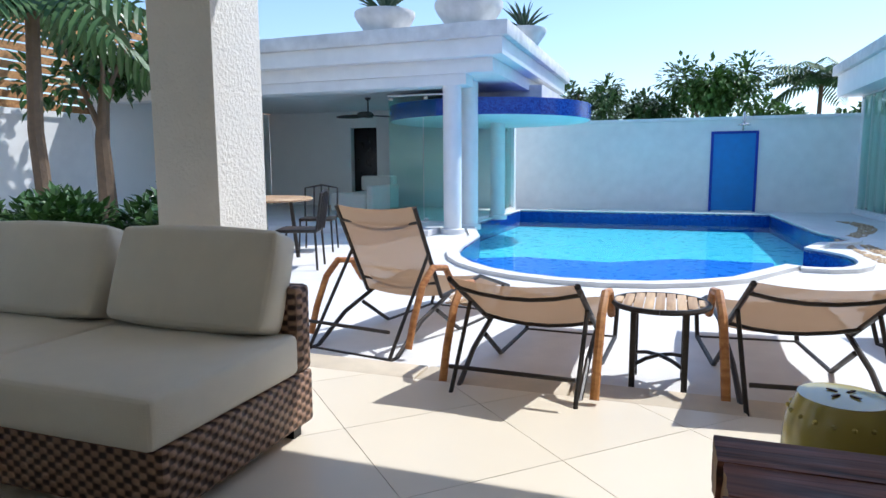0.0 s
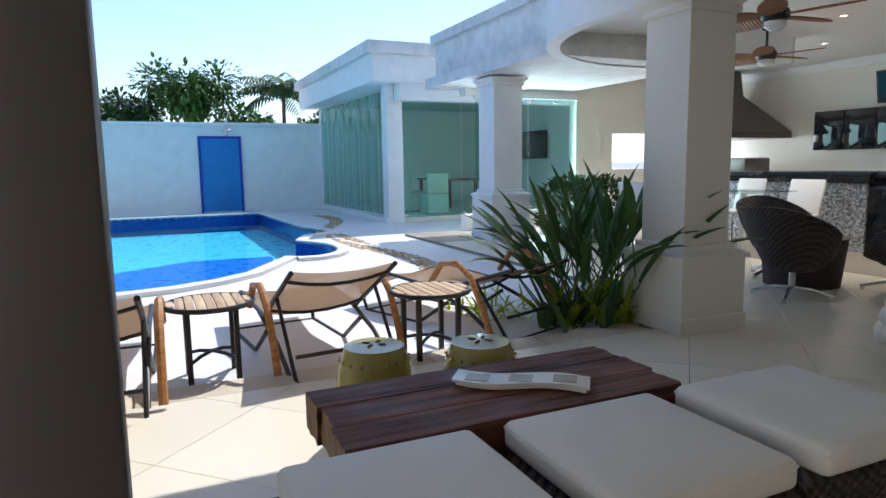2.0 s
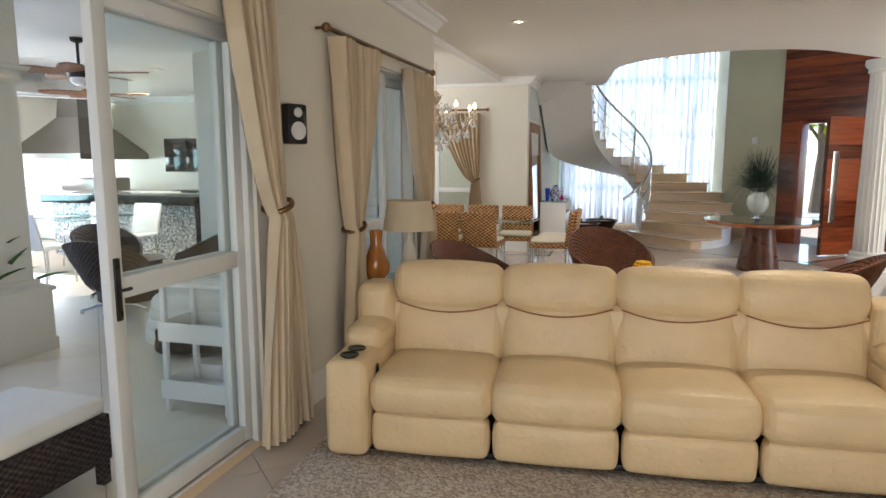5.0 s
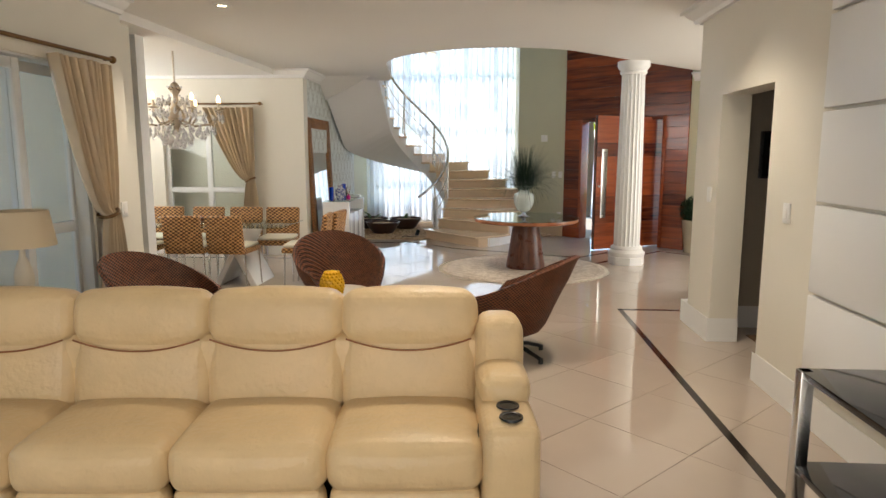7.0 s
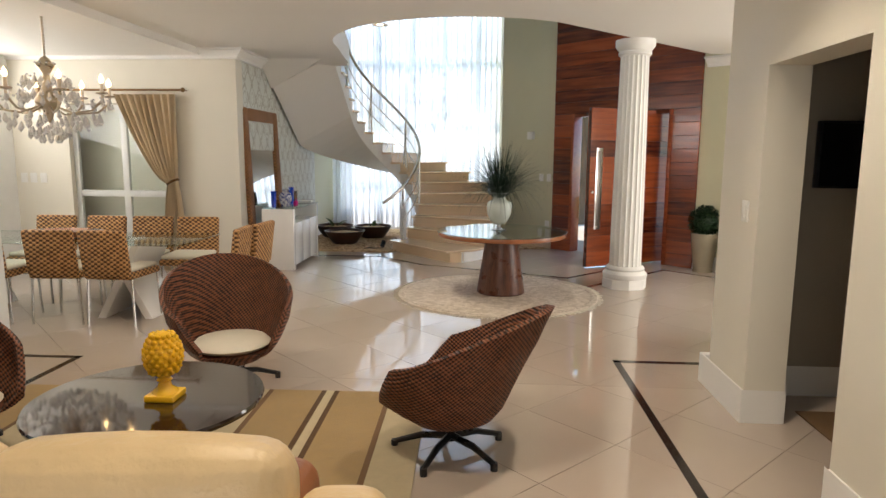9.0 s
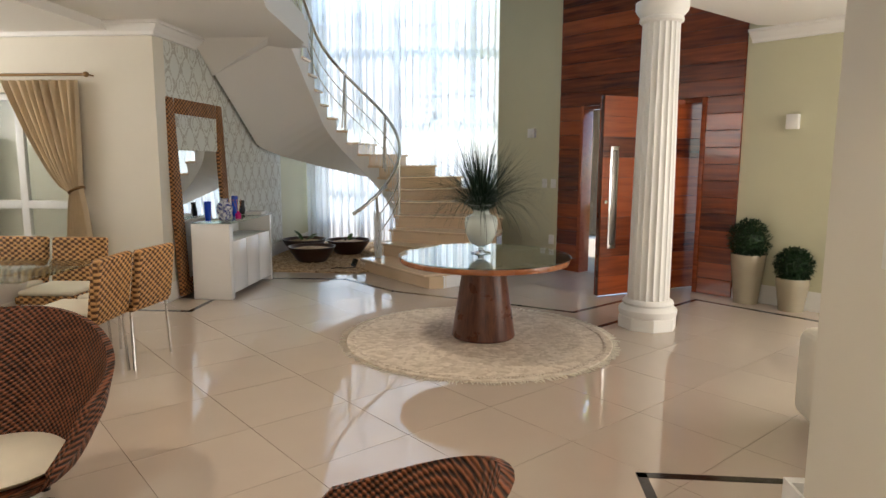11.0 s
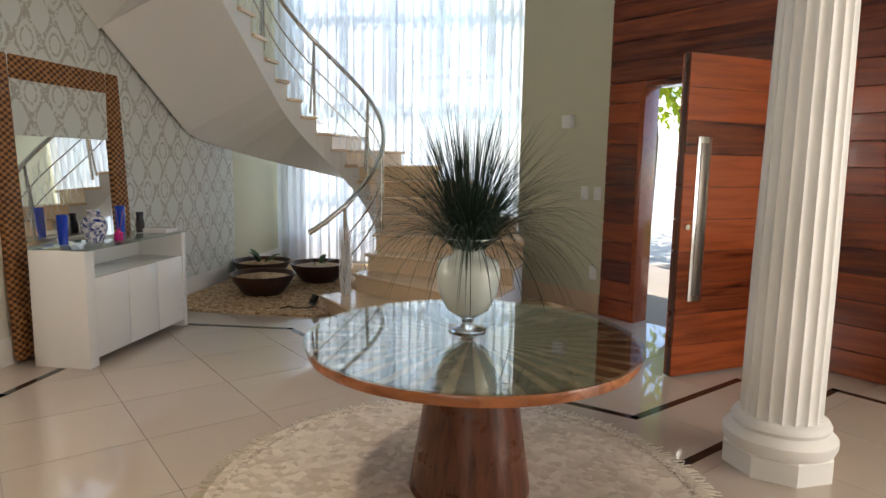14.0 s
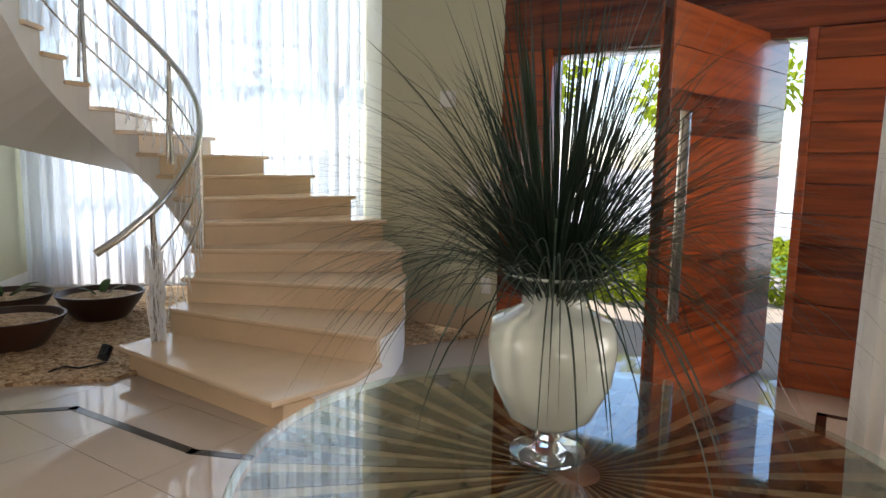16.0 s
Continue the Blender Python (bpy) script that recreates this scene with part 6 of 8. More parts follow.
for i in range(8):
    a = 2 * math.pi * i / 8
    c_, s_ = math.cos(a), math.sin(a)
    bm = bmesh.new()
    tube(bm, [(r_ * c_, r_ * s_, z) for r_, z in ((0.03, -0.74), (0.14, -0.80), (0.26, -0.78), (0.33, -0.70), (0.33, -0.66))], 0.008, 6)
    lathe(bm, [(0.008, -0.66), (0.035, -0.65), (0.03, -0.64), (0.01, -0.64), (0.01, -0.57), (0.0, -0.57)], 12, Matrix.Translation((0.33 * c_, 0.33 * s_, 0)))
    arm = part("arm", bm, "silvered", ch)
    bm = bmesh.new()
    lathe(bm, [(0.006, -0.57), (0.014, -0.55), (0.012, -0.53), (0.0, -0.50)], 10, Matrix.Translation((0.33 * c_, 0.33 * s_, 0)))
    part("bulb", bm, "bulb", arm, "lit candle bulb")
    for r_, z, n_ in ((0.33, -0.67, 4), (0.27, -0.79, 4), (0.20, -0.84, 3), (0.12, -0.52, 3), (0.14, -0.62, 3), (0.10, -0.90, 3), (0.05, -0.96, 1)):
        for q in range(n_):
            b2 = a + 0.25 * (q - n_ / 2)
            zz = z - 0.03 * (q % 2)
            lathe(drops, [(0.0, zz), (0.009, zz - 0.02), (0.016, zz - 0.05), (0.0, zz - 0.075)], 6, Matrix.Translation((r_ * math.cos(b2), r_ * math.sin(b2), 0)))
bm = bmesh.new()
for i in range(8):
    a = 2 * math.pi * i / 8
    for j in range(7):
        u = j / 6
        r_ = 0.05 + 0.27 * u
        z = -0.42 - 0.26 * math.sin(u * math.pi / 2) - 0.05 * math.sin(u * math.pi)
        bmesh.ops.create_icosphere(bm, subdivisions=1, radius=0.009, matrix=Matrix.Translation((r_ * math.cos(a), r_ * math.sin(a), z)))
part("crystal_strand", bm, "crystal", ch, smooth=None)["kind"] = "stuff"
part("crystal_drops", drops, "crystal", ch, "hanging crystal drops", smooth=None)["kind"] = "stuff"

# ---- right-hand side: passage television, rack, lounge sofa ----
tv = thing("television", pose(5.42, 6.37, 1.47), "black flat wall television in the passage", "television")
bm = bmesh.new()
box(bm, -0.31, 0.40, -0.05, 0.0, -0.18, 0.21, 0.008)
part("case", bm, "black", tv)
bm = bmesh.new()
box(bm, -0.295, 0.385, -0.054, -0.0505, -0.165, 0.195)
part("screen", bm, "screen", tv)
bm = bmesh.new()
box(bm, 5.0, 5.9, 5.15, 6.1, 0.004, 0.014, 0.004)
tagged(part("door_mat", bm, "rug_dark"), "dark woven mat in the passage", "mat")
rk = thing("media_rack", pose(4.03, 3.25, 0), "black glass media rack with square steel posts", "rack")
for sx, sy in ((0, 0), (0.5, 0), (0, -1.2), (0.5, -1.2)):
    bm = bmesh.new()
    box(bm, sx, sx + 0.05, sy - 0.05, sy, 0, 0.68, 0.004)
    part("post", bm, "chrome", rk)
for z in (0.28, 0.655):
    bm = bmesh.new()
    box(bm, 0.005, 0.56, -1.24, -0.005 if z < 0.5 else 0.0, z, z + 0.025, 0.003)
    part("shelf", bm, "screen", rk)
lo = thing("lounge_sofa", pose(5.12, 6.95, 0), "white upholstered sofa in the side lounge", "sofa")
for n_, b in (("seat", (0.2, 1.1, 0.0, 0.62, 0.12, 0.42)), ("backrest", (0.0, 0.22, -0.1, 0.75, 0.05, 0.54)), ("armrest", (0.2, 1.1, 0.6, 0.76, 0.05, 0.50))):
    bm = bmesh.new()
    soft_box(bm, *b, 0.06, 4, 0.015)
    part(n_, bm, "canvas", lo, smooth=180)
drape(7.30, 7.72, 2.3, 9.95, 7.45, 1.1, 9, "pale tied curtain in the side lounge", "x", 0.3)

# ---- floor inlay and tiles ----
LINES = [((0.25, -2.5), (0.26, 6.73)), ((0.26, 6.73), (-2.7, 6.70)), ((4.15, -2.5), (4.15, 6.96)), ((4.15, 6.96), (8.2, 6.96)), ((-2.7, 9.76), (0.596, 9.80)), ((0.596, 9.80), (0.59, 10.28)),
         ((0.80, 11.52), (1.66, 11.55)), ((1.66, 11.55), (2.34, 10.92)), ((2.34, 10.92), (3.70, 10.36)), ((3.70, 10.36), (4.20, 10.13)), ((4.20, 10.13), (4.98, 10.91)), ((4.35, 9.61), (5.53, 10.82)), ((5.53, 10.82), (7.1, 9.29))]
bm = bmesh.new()
for a, b in LINES:
    a, b = Vector(a), Vector(b)
    d = (b - a).normalized()
    n_ = Vector((-d.y, d.x)) * 0.024
    a, b = a - d * 0.02, b + d * 0.02
    prism(bm, [tuple(p) for p in (a - n_, b - n_, b + n_, a + n_)], -0.003, 0.0022)
structure("trim_floor_inlay", bm, "line", "dark granite inlay strip in the floor", "inlay")
TERRACE_FROM = set(scene.objects)


# ---- terrace columns ----
def square_column(x, y, w, ped, top, label, material="cream", ped_h=0.46):
    t = thing("terrace_column", pose(x, y, 0), label, "column", "terrace columns")
    h = w / 2
    for n_, prof in (("pedestal", [(ped / 2 + 0.012, 0), (ped / 2 + 0.012, 0.09), (ped / 2, 0.10), (ped / 2, ped_h)]),
                     ("base_moulding", [(ped / 2 + 0.02, ped_h + 0.001), (ped / 2 + 0.02, ped_h + 0.03), (h + 0.03, ped_h + 0.06), (h + 0.03, ped_h + 0.09), (h, ped_h + 0.10)]),
                     ("shaft", [(h, ped_h + 0.101), (h, top - 0.12)]),
                     ("capital", [(h + 0.01, top - 0.119), (h + 0.025, top - 0.10), (h + 0.02, top - 0.07), (h + 0.06, top - 0.03), (h + 0.07, top - 0.001)])):
        b_ = bmesh.new()
        q = math.sqrt(2)
        lathe(b_, [(r_ * q, z) for r_, z in prof], 4)
        bmesh.ops.rotate(b_, verts=list(b_.verts), cent=(0, 0, 0), matrix=Matrix.Rotation(radians(45), 3, "Z"))
        part(n_, b_, material, t, smooth=20)
    return t


square_column(-2.67, 3.49, 0.38, 0.54, 2.12, "cream square column with moulded base and capital")
square_column(-2.65, -1.85, 0.40, 0.54, 2.12, "cream rough-stuccoed square terrace column", "stucco", 0.30)
square_column(-7.75, 4.95, 0.46, 0.62, 2.30, "white square column with moulded base and capital", "ext", 0.62)

# ---- barbecue room: round fascia, parapet block, lintels ----
bm = bmesh.new()
ro, ri = 2.17, 2.03
ring = []
for i in range(37):
    a = radians(120 + i * 5)
    ring.append([bm.verts.new((-4.2 + r_ * math.cos(a), 6.0 + r_ * math.sin(a), z)) for r_, z in ((ri, 2.30), (ro, 2.30), (ro, 2.98), (ri, 2.98))])
for a, b in zip(ring, ring[1:]):
    for k in range(4):
        bm.faces.new((a[k], a[(k + 1) % 4], b[(k + 1) % 4], b[k]))
bm.faces.new(ring[0])
bm.faces.new(ring[-1][::-1])
structure("trim_round_fascia", bm, "ext", "round white concrete roof fascia", "fascia")
bm = bmesh.new()
prism(bm, [(-4.2 + 2.04 * math.cos(radians(120 + i * 5)), 6.0 + 2.04 * math.sin(radians(120 + i * 5))) for i in range(37)], 2.621, 2.74)
structure("ceiling_round", bm, "ceiling", "round white ceiling of the barbecue room", "ceiling")
slab_box("roof_block", "dirty", "weathered white stepped roof block", "parapet", (-9.3, -5.9, 4.62, 7.0, 2.48, 3.02), (-9.35, -5.85, 4.55, 7.05, 3.02, 3.16), (-9.42, -5.8, 4.48, 7.1, 2.32, 2.48))
slab_box("wall_glazing_back", "ext", "white wall behind the glazed link", "wall", (-9.2, -9.0, 5.0, 7.2, 0, 0.25), (-9.2, -9.0, 5.0, 7.2, 2.2, 2.32))


def glass_run(p, q, z0, z1, n, name, label, tint="greenglass"):
    """Frameless glass leaves side by side from p to q, with thin rails and small patch fittings."""
    p, q = Vector((*p, 0)), Vector((*q, 0))
    d = q - p
    m = Matrix.Translation(p) @ Matrix.Rotation(math.atan2(d.y, d.x), 4, "Z")
    t = thing(name, m, label, "glass wall")
    w = d.length / n
    for i in range(n):
        b_ = bmesh.new()
        box(b_, i * w + 0.006, (i + 1) * w - 0.006, -0.005 + 0.02 * (i % 2), 0.005 + 0.02 * (i % 2), z0 + 0.03, z1 - 0.03, 0.002)
        g = part("glass_leaf", b_, tint, t)
        g.visible_shadow = False
        for z in (z0 + 0.06, z1 - 0.06):
            b_ = bmesh.new()
            box(b_, i * w + 0.01, i * w + 0.09, -0.012 + 0.02 * (i % 2), 0.012 + 0.02 * (i % 2), z - 0.025, z + 0.025, 0.002)
            part("fitting", b_, "chrome", g)
    for z in (z0, z1 - 0.03):
        b_ = bmesh.new()
        box(b_, 0, d.length, -0.03, 0.05, z, z + 0.03)
        part("track", b_, "frame", t)
    return t


glass_run((-8.95, 5.15), (-8.95, 7.2), 0.25, 2.2, 4, "glass_screen", "pale green frameless glass screen")

# ---- glazed pavilion ----
gp = thing("glazed_pavilion", None, "white flat-roofed pavilion with green glass walls", "pavilion")
for n_, b, m_ in (("roof", (-17.2, -10.9, 4.05, 9.6, 2.62, 3.12), "ext"), ("roof_edge", (-17.3, -10.8, 3.95, 9.7, 3.12, 3.34), "dirty"), ("back_wall", (-16.6, -11.4, 9.3, 9.5, 0, 2.62), "white"), ("end_wall", (-16.7, -16.5, 4.45, 9.5, 0, 2.62), "white"),
                  ("corner_post", (-11.6, -11.28, 4.45, 4.77, -0.04, 2.62), "ext"), ("lintel", (-11.27, -10.95, 4.60, 9.5, 2.30, 2.62), "ext"), ("plinth", (-16.7, -11.3, 4.40, 4.52, -0.04, 0.05), "ext"), ("room_floor", (-16.6, -11.3, 4.53, 9.3, -0.04, 0.02), "terrace")):
    bm = bmesh.new()
    box(bm, *b, bevel=0.006)
    part(n_, bm, m_, gp)
glass_run((-16.6, 4.46), (-11.62, 4.60), 0.05, 2.60, 8, "glass_wall", "green frameless sliding glass wall of the pavilion")
glass_run((-11.4, 4.80), (-11.4, 7.4), 0.02, 2.58, 4, "glass_wall", "green frameless sliding glass wall of the pavilion")
ptv = thing("pavilion_television", pose(-13.6, 9.25, 1.55), "black flat television inside the glazed pavilion", "television")
bm = bmesh.new()
box(bm, -0.6, 0.6, -0.06, 0.0, -0.35, 0.35, 0.01)
part("case", bm, "screen", ptv)
pt = thing("pavilion_table", pose(-13.2, 6.6, 0.02), "dark wooden table inside the glazed pavilion", "table")
bm = bmesh.new()
box(bm, -0.8, 0.8, -0.45, 0.45, 0.70, 0.75, 0.006)
part("tabletop", bm, "walnut", pt)
for sx in (-0.7, 0.7):
    for sy in (-0.38, 0.38):
        bm = bmesh.new()
        box(bm, sx - 0.03, sx + 0.03, sy - 0.03, sy + 0.03, 0, 0.699)
        part("leg", bm, "walnut", pt)
for x, y, a in ((-12.4, 5.9, 180), (-13.3, 5.8, 90), (-14.0, 6.0, 90)):
    pc = thing("pavilion_chair", pose(x, y, 0.02, 0, 0, a), "pale striped upholstered chair in the pavilion", "chair", "pavilion chairs")
    for n_, b in (("seat", (-0.25, 0.25, -0.25, 0.25, 0.02, 0.44)), ("backrest", (-0.25, -0.15, -0.25, 0.25, 0.445, 0.88))):
        bm = bmesh.new()
        soft_box(bm, *b, 0.03, 2)
        part(n_, bm, "canvas", pc)

# ---- boundary wall: blue shower door ----
bd = thing("blue_door", pose(-16.70, 1.88, -0.04), "azure painted shower panel door with cobalt trim", "door")
bm = bmesh.new()
box(bm, 0.0, 0.03, -0.46, 0.46, 0.03, 1.86, 0.004)
part("panel", bm, "bluedoor", bd)
for b in ((0, 0.045, -0.52, -0.46, 0, 1.92), (0, 0.045, 0.46, 0.52, 0, 1.92), (0, 0.044, -0.46, 0.46, 1.86, 1.92)):
    bm = bmesh.new()
    box(bm, *b, bevel=0.004)
    part("door_trim", bm, "bluetrim", bd)
sh = thing("shower_head", pose(-16.68, 2.05, 1.85), "chrome swan-neck pool shower head", "shower")
bm = bmesh.new()
tube(bm, [(0, 0, 0), (0, 0, 0.35), (0.05, 0, 0.45), (0.2, 0, 0.45), (0.28, 0, 0.35), (0.28, 0, 0.22)], 0.02, 8)
part("pipe", bm, "chrome", sh)
bm = bmesh.new()
lathe(bm, [(0.02, 0.22), (0.14, 0.16), (0.14, 0.14), (0, 0.14)], 20, Matrix.Translation((0.28, 0, 0)))
part("rose", bm, "chrome", sh)

# ---- poolside pavilion on the left ----
pv = thing("pool_pavilion", None, "open white pool pavilion with a flat parapet roof", "pavilion")
# a black box behind the back-wall doorway stands in for its unlit inside
for n_, b, m_ in (("roof", (-15.2, -9.35, -10.0, -1.95, 2.74, 3.0), "ext"), ("roof_edge", (-15.3, -9.25, -10.1, -1.85, 3.0, 3.22), "dirty"), ("soffit", (-15.1, -9.55, -9.9, -2.15, 2.52, 2.74), "ext"), ("beam", (-10.0, -9.6, -9.9, -2.6, 2.35, 2.52), "ext"),
                  ("back_wall", (-15.2, -15.0, -10.0, -7.5, 0, 2.52), "white"), ("back_wall_side", (-15.2, -15.0, -6.75, -3.1, 0, 2.52), "white"), ("back_wall_head", (-15.2, -15.0, -7.5, -6.75, 2.1, 2.52), "white"), ("end_wall", (-15.0, -9.4, -10.2, -10.0, 0, 2.52), "white"), ("dark_room", (-15.9, -15.2, -7.6, -6.6, 0, 2.2), "black"), ("pavilion_floor", (-15.0, -9.2, -10.0, -3.1, -0.04, 0.06), "deck")):
    bm = bmesh.new()
    box(bm, *b, bevel=0.006)
    part(n_, bm, m_, pv)
for x, y in ((-9.75, -2.88), (-10.6, -2.85), (-12.9, -2.95)):
    bm = bmesh.new()
    lathe(bm, [(0.20, -0.04), (0.20, 0.04), (0.15, 0.05), (0.15, 2.52)], 32, Matrix.Translation((x, y, 0)))
    part("round_post", bm, "ext", pv)
glass_run((-10.6, -4.4), (-10.6, -3.05), 0.06, 2.35, 2, "glass_screen", "green glass screen of the pool pavilion")
glass_run((-14.9, -3.15), (-13.1, -3.15), 0.06, 2.35, 3, "glass_screen", "green glass screen of the pool pavilion")
bm = bmesh.new()
lathe(bm, [(0.0, 1.96), (2.0, 1.96), (2.02, 1.97)], 64, Matrix.Translation((-12.6, -3.05, 0)))
structure("ceiling_canopy", bm, "ext", "white underside of the round canopy", "canopy")
bm = bmesh.new()
lathe(bm, [(2.03, 1.965), (2.03, 2.26), (1.9, 2.26), (0, 2.26)], 64, Matrix.Translation((-12.6, -3.05, 0)))
structure("trim_canopy_rim", bm, "blue_tile", "cobalt mosaic rim of the round canopy", "canopy")
slab_box("roof_far_block", "dirty", "lilac-shaded white roof block behind the canopy", "parapet", (-15.2, -12.2, -3.4, -1.9, 2.3, 2.62))


def agave(x, y, z, s, seed, potted=True):
    t = thing("agave_pot" if potted else "agave", pose(x, y, z), "spiky dark agave in a white concrete bowl on the roof", "potted plant", "roof agaves")
    if potted:
        b_ = bmesh.new()
        lathe(b_, [(0, 0), (0.30 * s, 0), (0.46 * s, 0.22 * s), (0.50 * s, 0.30 * s), (0.50 * s, 0.36 * s), (0.45 * s, 0.36 * s), (0, 0.30 * s)], 32)
        part("bowl", b_, "dirty", t)
    r = random.Random(seed)
    for i in range(34):
        a = r.uniform(0, 6.28)
        tl = r.uniform(0.15, 1.6)
        b_ = bmesh.new()
        leaf_blade(b_, (0, 0, 0.32 * s), (math.cos(a) * tl, math.sin(a) * tl, 1), r.uniform(0.5, 0.8) * s, 0.09 * s, 0.25, 5, 0.35)
        part("leaf", b_, "aloe", t)


agave(-9.75, -4.05, 3.22, 1.0, 1)
agave(-9.75, -2.6, 3.22, 1.08, 2)
agave(-11.5, -2.1, 3.22, 0.8, 3)


def fan(x, y, z, drop, n, L, mat_, label, light=True, a0=0.3):
    t = thing("ceiling_fan", pose(x, y, z), label, "ceiling fan")
    b_ = bmesh.new()
    lathe(b_, [(0, 0), (0.065, -0.003), (0.06, -0.035), (0.015, -0.055), (0.014, -drop)], 24)
    part("rod", b_, "iron", t)
    b_ = bmesh.new()
    lathe(b_, [(0.014, -drop), (0.10, -drop - 0.02), (0.12, -drop - 0.06), (0.10, -drop - 0.11), (0, -drop - 0.12)], 24)
    part("motor", b_, "iron", t)
    for i in range(n):
        a = 2 * math.pi * i / n + a0
        b_ = bmesh.new()
        out = []
        for j in range(9):
            u = j / 8
            w = L * 0.20 * math.sin(math.pi * (0.12 + 0.80 * u)) ** 0.8
            out.append((0.10 + L * u, w))
        poly = [(x_, w) for x_, w in out] + [(x_, -w) for x_, w in reversed(out)]
        prism(b_, poly, -0.006, 0.006)
        part("blade", b_, mat_, t, m=Matrix.Translation((0, 0, -drop - 0.07)) @ Matrix.Rotation(a, 4, "Z") @ Matrix.Rotation(radians(9), 4, "X"))
    if light:
        b_ = bmesh.new()
        lathe(b_, [(0.09, -drop - 0.121), (0.085, -drop - 0.16), (0.05, -drop - 0.19), (0, -drop - 0.20)], 24)
        part("light_bowl", b_, "ceramic", t, "white opal light bowl")


fan(-3.39, 5.15, 2.62, 0.26, 5, 0.56, "fanblade", "dark ceiling fan with broad woven cane blades")
fan(-4.9, 6.9, 2.62, 0.26, 5, 0.56, "fanblade", "dark ceiling fan with broad woven cane blades")
fan(-12.2, -5.6, 2.52, 0.30, 3, 0.75, "iron", "dark three-bladed ceiling fan", False)

for x, y in ((-4.2, 7.2), (-5.4, 8.6), (-6.8, 7.4)):
    t = thing("downlight", pose(x, y, 2.62), "small round recessed ceiling downlight, lit", "downlight", "barbecue downlights")
    bm = bmesh.new()
    lathe(bm, [(0.035, -0.001), (0.055, -0.012), (0.075, -0.010), (0.078, -0.0005)], 24, caps=False)
    part("ring", bm, "white", t)
    bm = bmesh.new()
    lathe(bm, [(0.0, -0.006), (0.036, -0.004)], 16, caps=False)
    part("lamp", bm, "spot", t)
    d = bpy.data.lights.new("downlight_beam", "SPOT")
    d.energy, d.color, d.spot_size, d.spot_blend, d.shadow_soft_size = 105, (1.0, 0.88, 0.72), radians(130), 0.8, 0.05
    ob = new("downlight_beam", d)
    ob.matrix_world = look((x, y, 2.60), (x, y + 0.001, 0))
# ---- barbecue room furniture ----
bar = thing("bar_counter", None, "black granite bar counter with a mosaic front", "bar counter")
for n_, b, m_ in (("front_panel", (-6.7, -4.15, 7.72, 8.25, 0.0, 0.80), "mosaic"), ("worktop", (-6.8, -4.05, 7.60, 8.4, 0.801, 0.93), "granite"), ("end_unit", (-4.14, -3.3, 7.74, 8.3, 0.0, 0.86), "granite"), ("end_top", (-4.04, -3.25, 7.66, 8.4, 0.861, 0.93), "granite")):
    bm = bmesh.new()
    box(bm, *b, bevel=0.005)
    part(n_, bm, m_, bar)
hood = thing("range_hood", pose(-8.0, 9.6, 1.45), "dark pyramid range hood over the grill", "range hood")
bm = bmesh.new()
lathe(bm, [(1.15, 0), (1.15, 0.10), (0.35, 0.75), (0.30, 1.16)], 4)
bmesh.ops.rotate(bm, verts=list(bm.verts), cent=(0, 0, 0), matrix=Matrix.Rotation(radians(45), 3, "Z"))
part("canopy", bm, "steel", hood, smooth=20)
gl = thing("grill_lid", pose(-7.6, 9.4, 0.0), "dark covered grill on a white counter", "grill")
for n_, b, m_ in (("counter", (-1.2, 1.6, -0.3, 0.8, 0, 0.88), "lacquer"), ("lid", (-0.5, 0.5, -0.2, 0.4, 0.881, 1.12), "steel")):
    bm = bmesh.new()
    box(bm, *b, bevel=0.03)
    part(n_, bm, m_, gl)
wc = thing("wall_cabinet", None, "dark glossy wall cabinet over the rear counter", "cabinet")
for i in range(4):
    bm = bmesh.new()
    box(bm, -6.55 + i * 0.49, -6.07 + i * 0.49, 10.08, 10.395, 1.22, 1.83, 0.004)
    part("door", bm, "screen", wc)
tv2 = thing("wall_television", pose(-5.35, 10.3, 2.14) @ Matrix.Rotation(radians(10), 4, "X"), "small wall television above the dark cabinets", "television")
bm = bmesh.new()
box(bm, -0.36, 0.36, -0.05, 0.05, -0.24, 0.24, 0.01)
part("case", bm, "black", tv2)
bm = bmesh.new()
box(bm, -0.32, 0.32, -0.055, -0.0505, -0.19, 0.21)
part("screen", bm, "screen", tv2)
bm = bmesh.new()
box(bm, -0.02, 0.02, 0.05, 0.10, -0.1, 0.1)
part("bracket", bm, "black", tv2)
rc = thing("rear_counter", None, "dark rear counter along the barbecue wall", "counter")
bm = bmesh.new()
box(bm, -6.2, -2.9, 9.8, 10.395, 0, 0.90, 0.006)
part("body", bm, "granite", rc)
CROWN_T = [(u, v - 0.002) for u, v in CROWN]
bm = bmesh.new()
sweep(bm, CROWN_T, [(-2.75, 10.4, 2.62), (-9.0, 10.4, 2.62)])
structure("trim_crown_barbecue", bm, "white", "white plaster crown moulding", "moulding", smooth=25)
DL = "espresso wicker tub chair on a chrome swivel base"
swivel_chair(pose(-2.85, 4.82, 0, 0, 0, 100), "wicker_dark", DL, "dark wicker chairs", "wicker_chair", "chrome", "wicker_dark", 0.92)
swivel_chair(pose(-2.55, 5.75, 0, 0, 0, 190), "wicker_dark", DL, "dark wicker chairs", "wicker_chair", "chrome", "wicker_dark", 0.92)
swivel_chair(pose(-3.55, 5.55, 0, 0, 0, -20), "wicker_dark", DL, "dark wicker chairs", "wicker_chair", "chrome", "wicker_dark", 0.92)
rt = thing("round_wicker_table", pose(-3.2, 5.4, 0), "low dark wicker table among the chairs", "table")
bm = bmesh.new()
lathe(bm, [(0.0, 0), (0.30, 0), (0.34, 0.40), (0.36, 0.42), (0, 0.43)], 32)
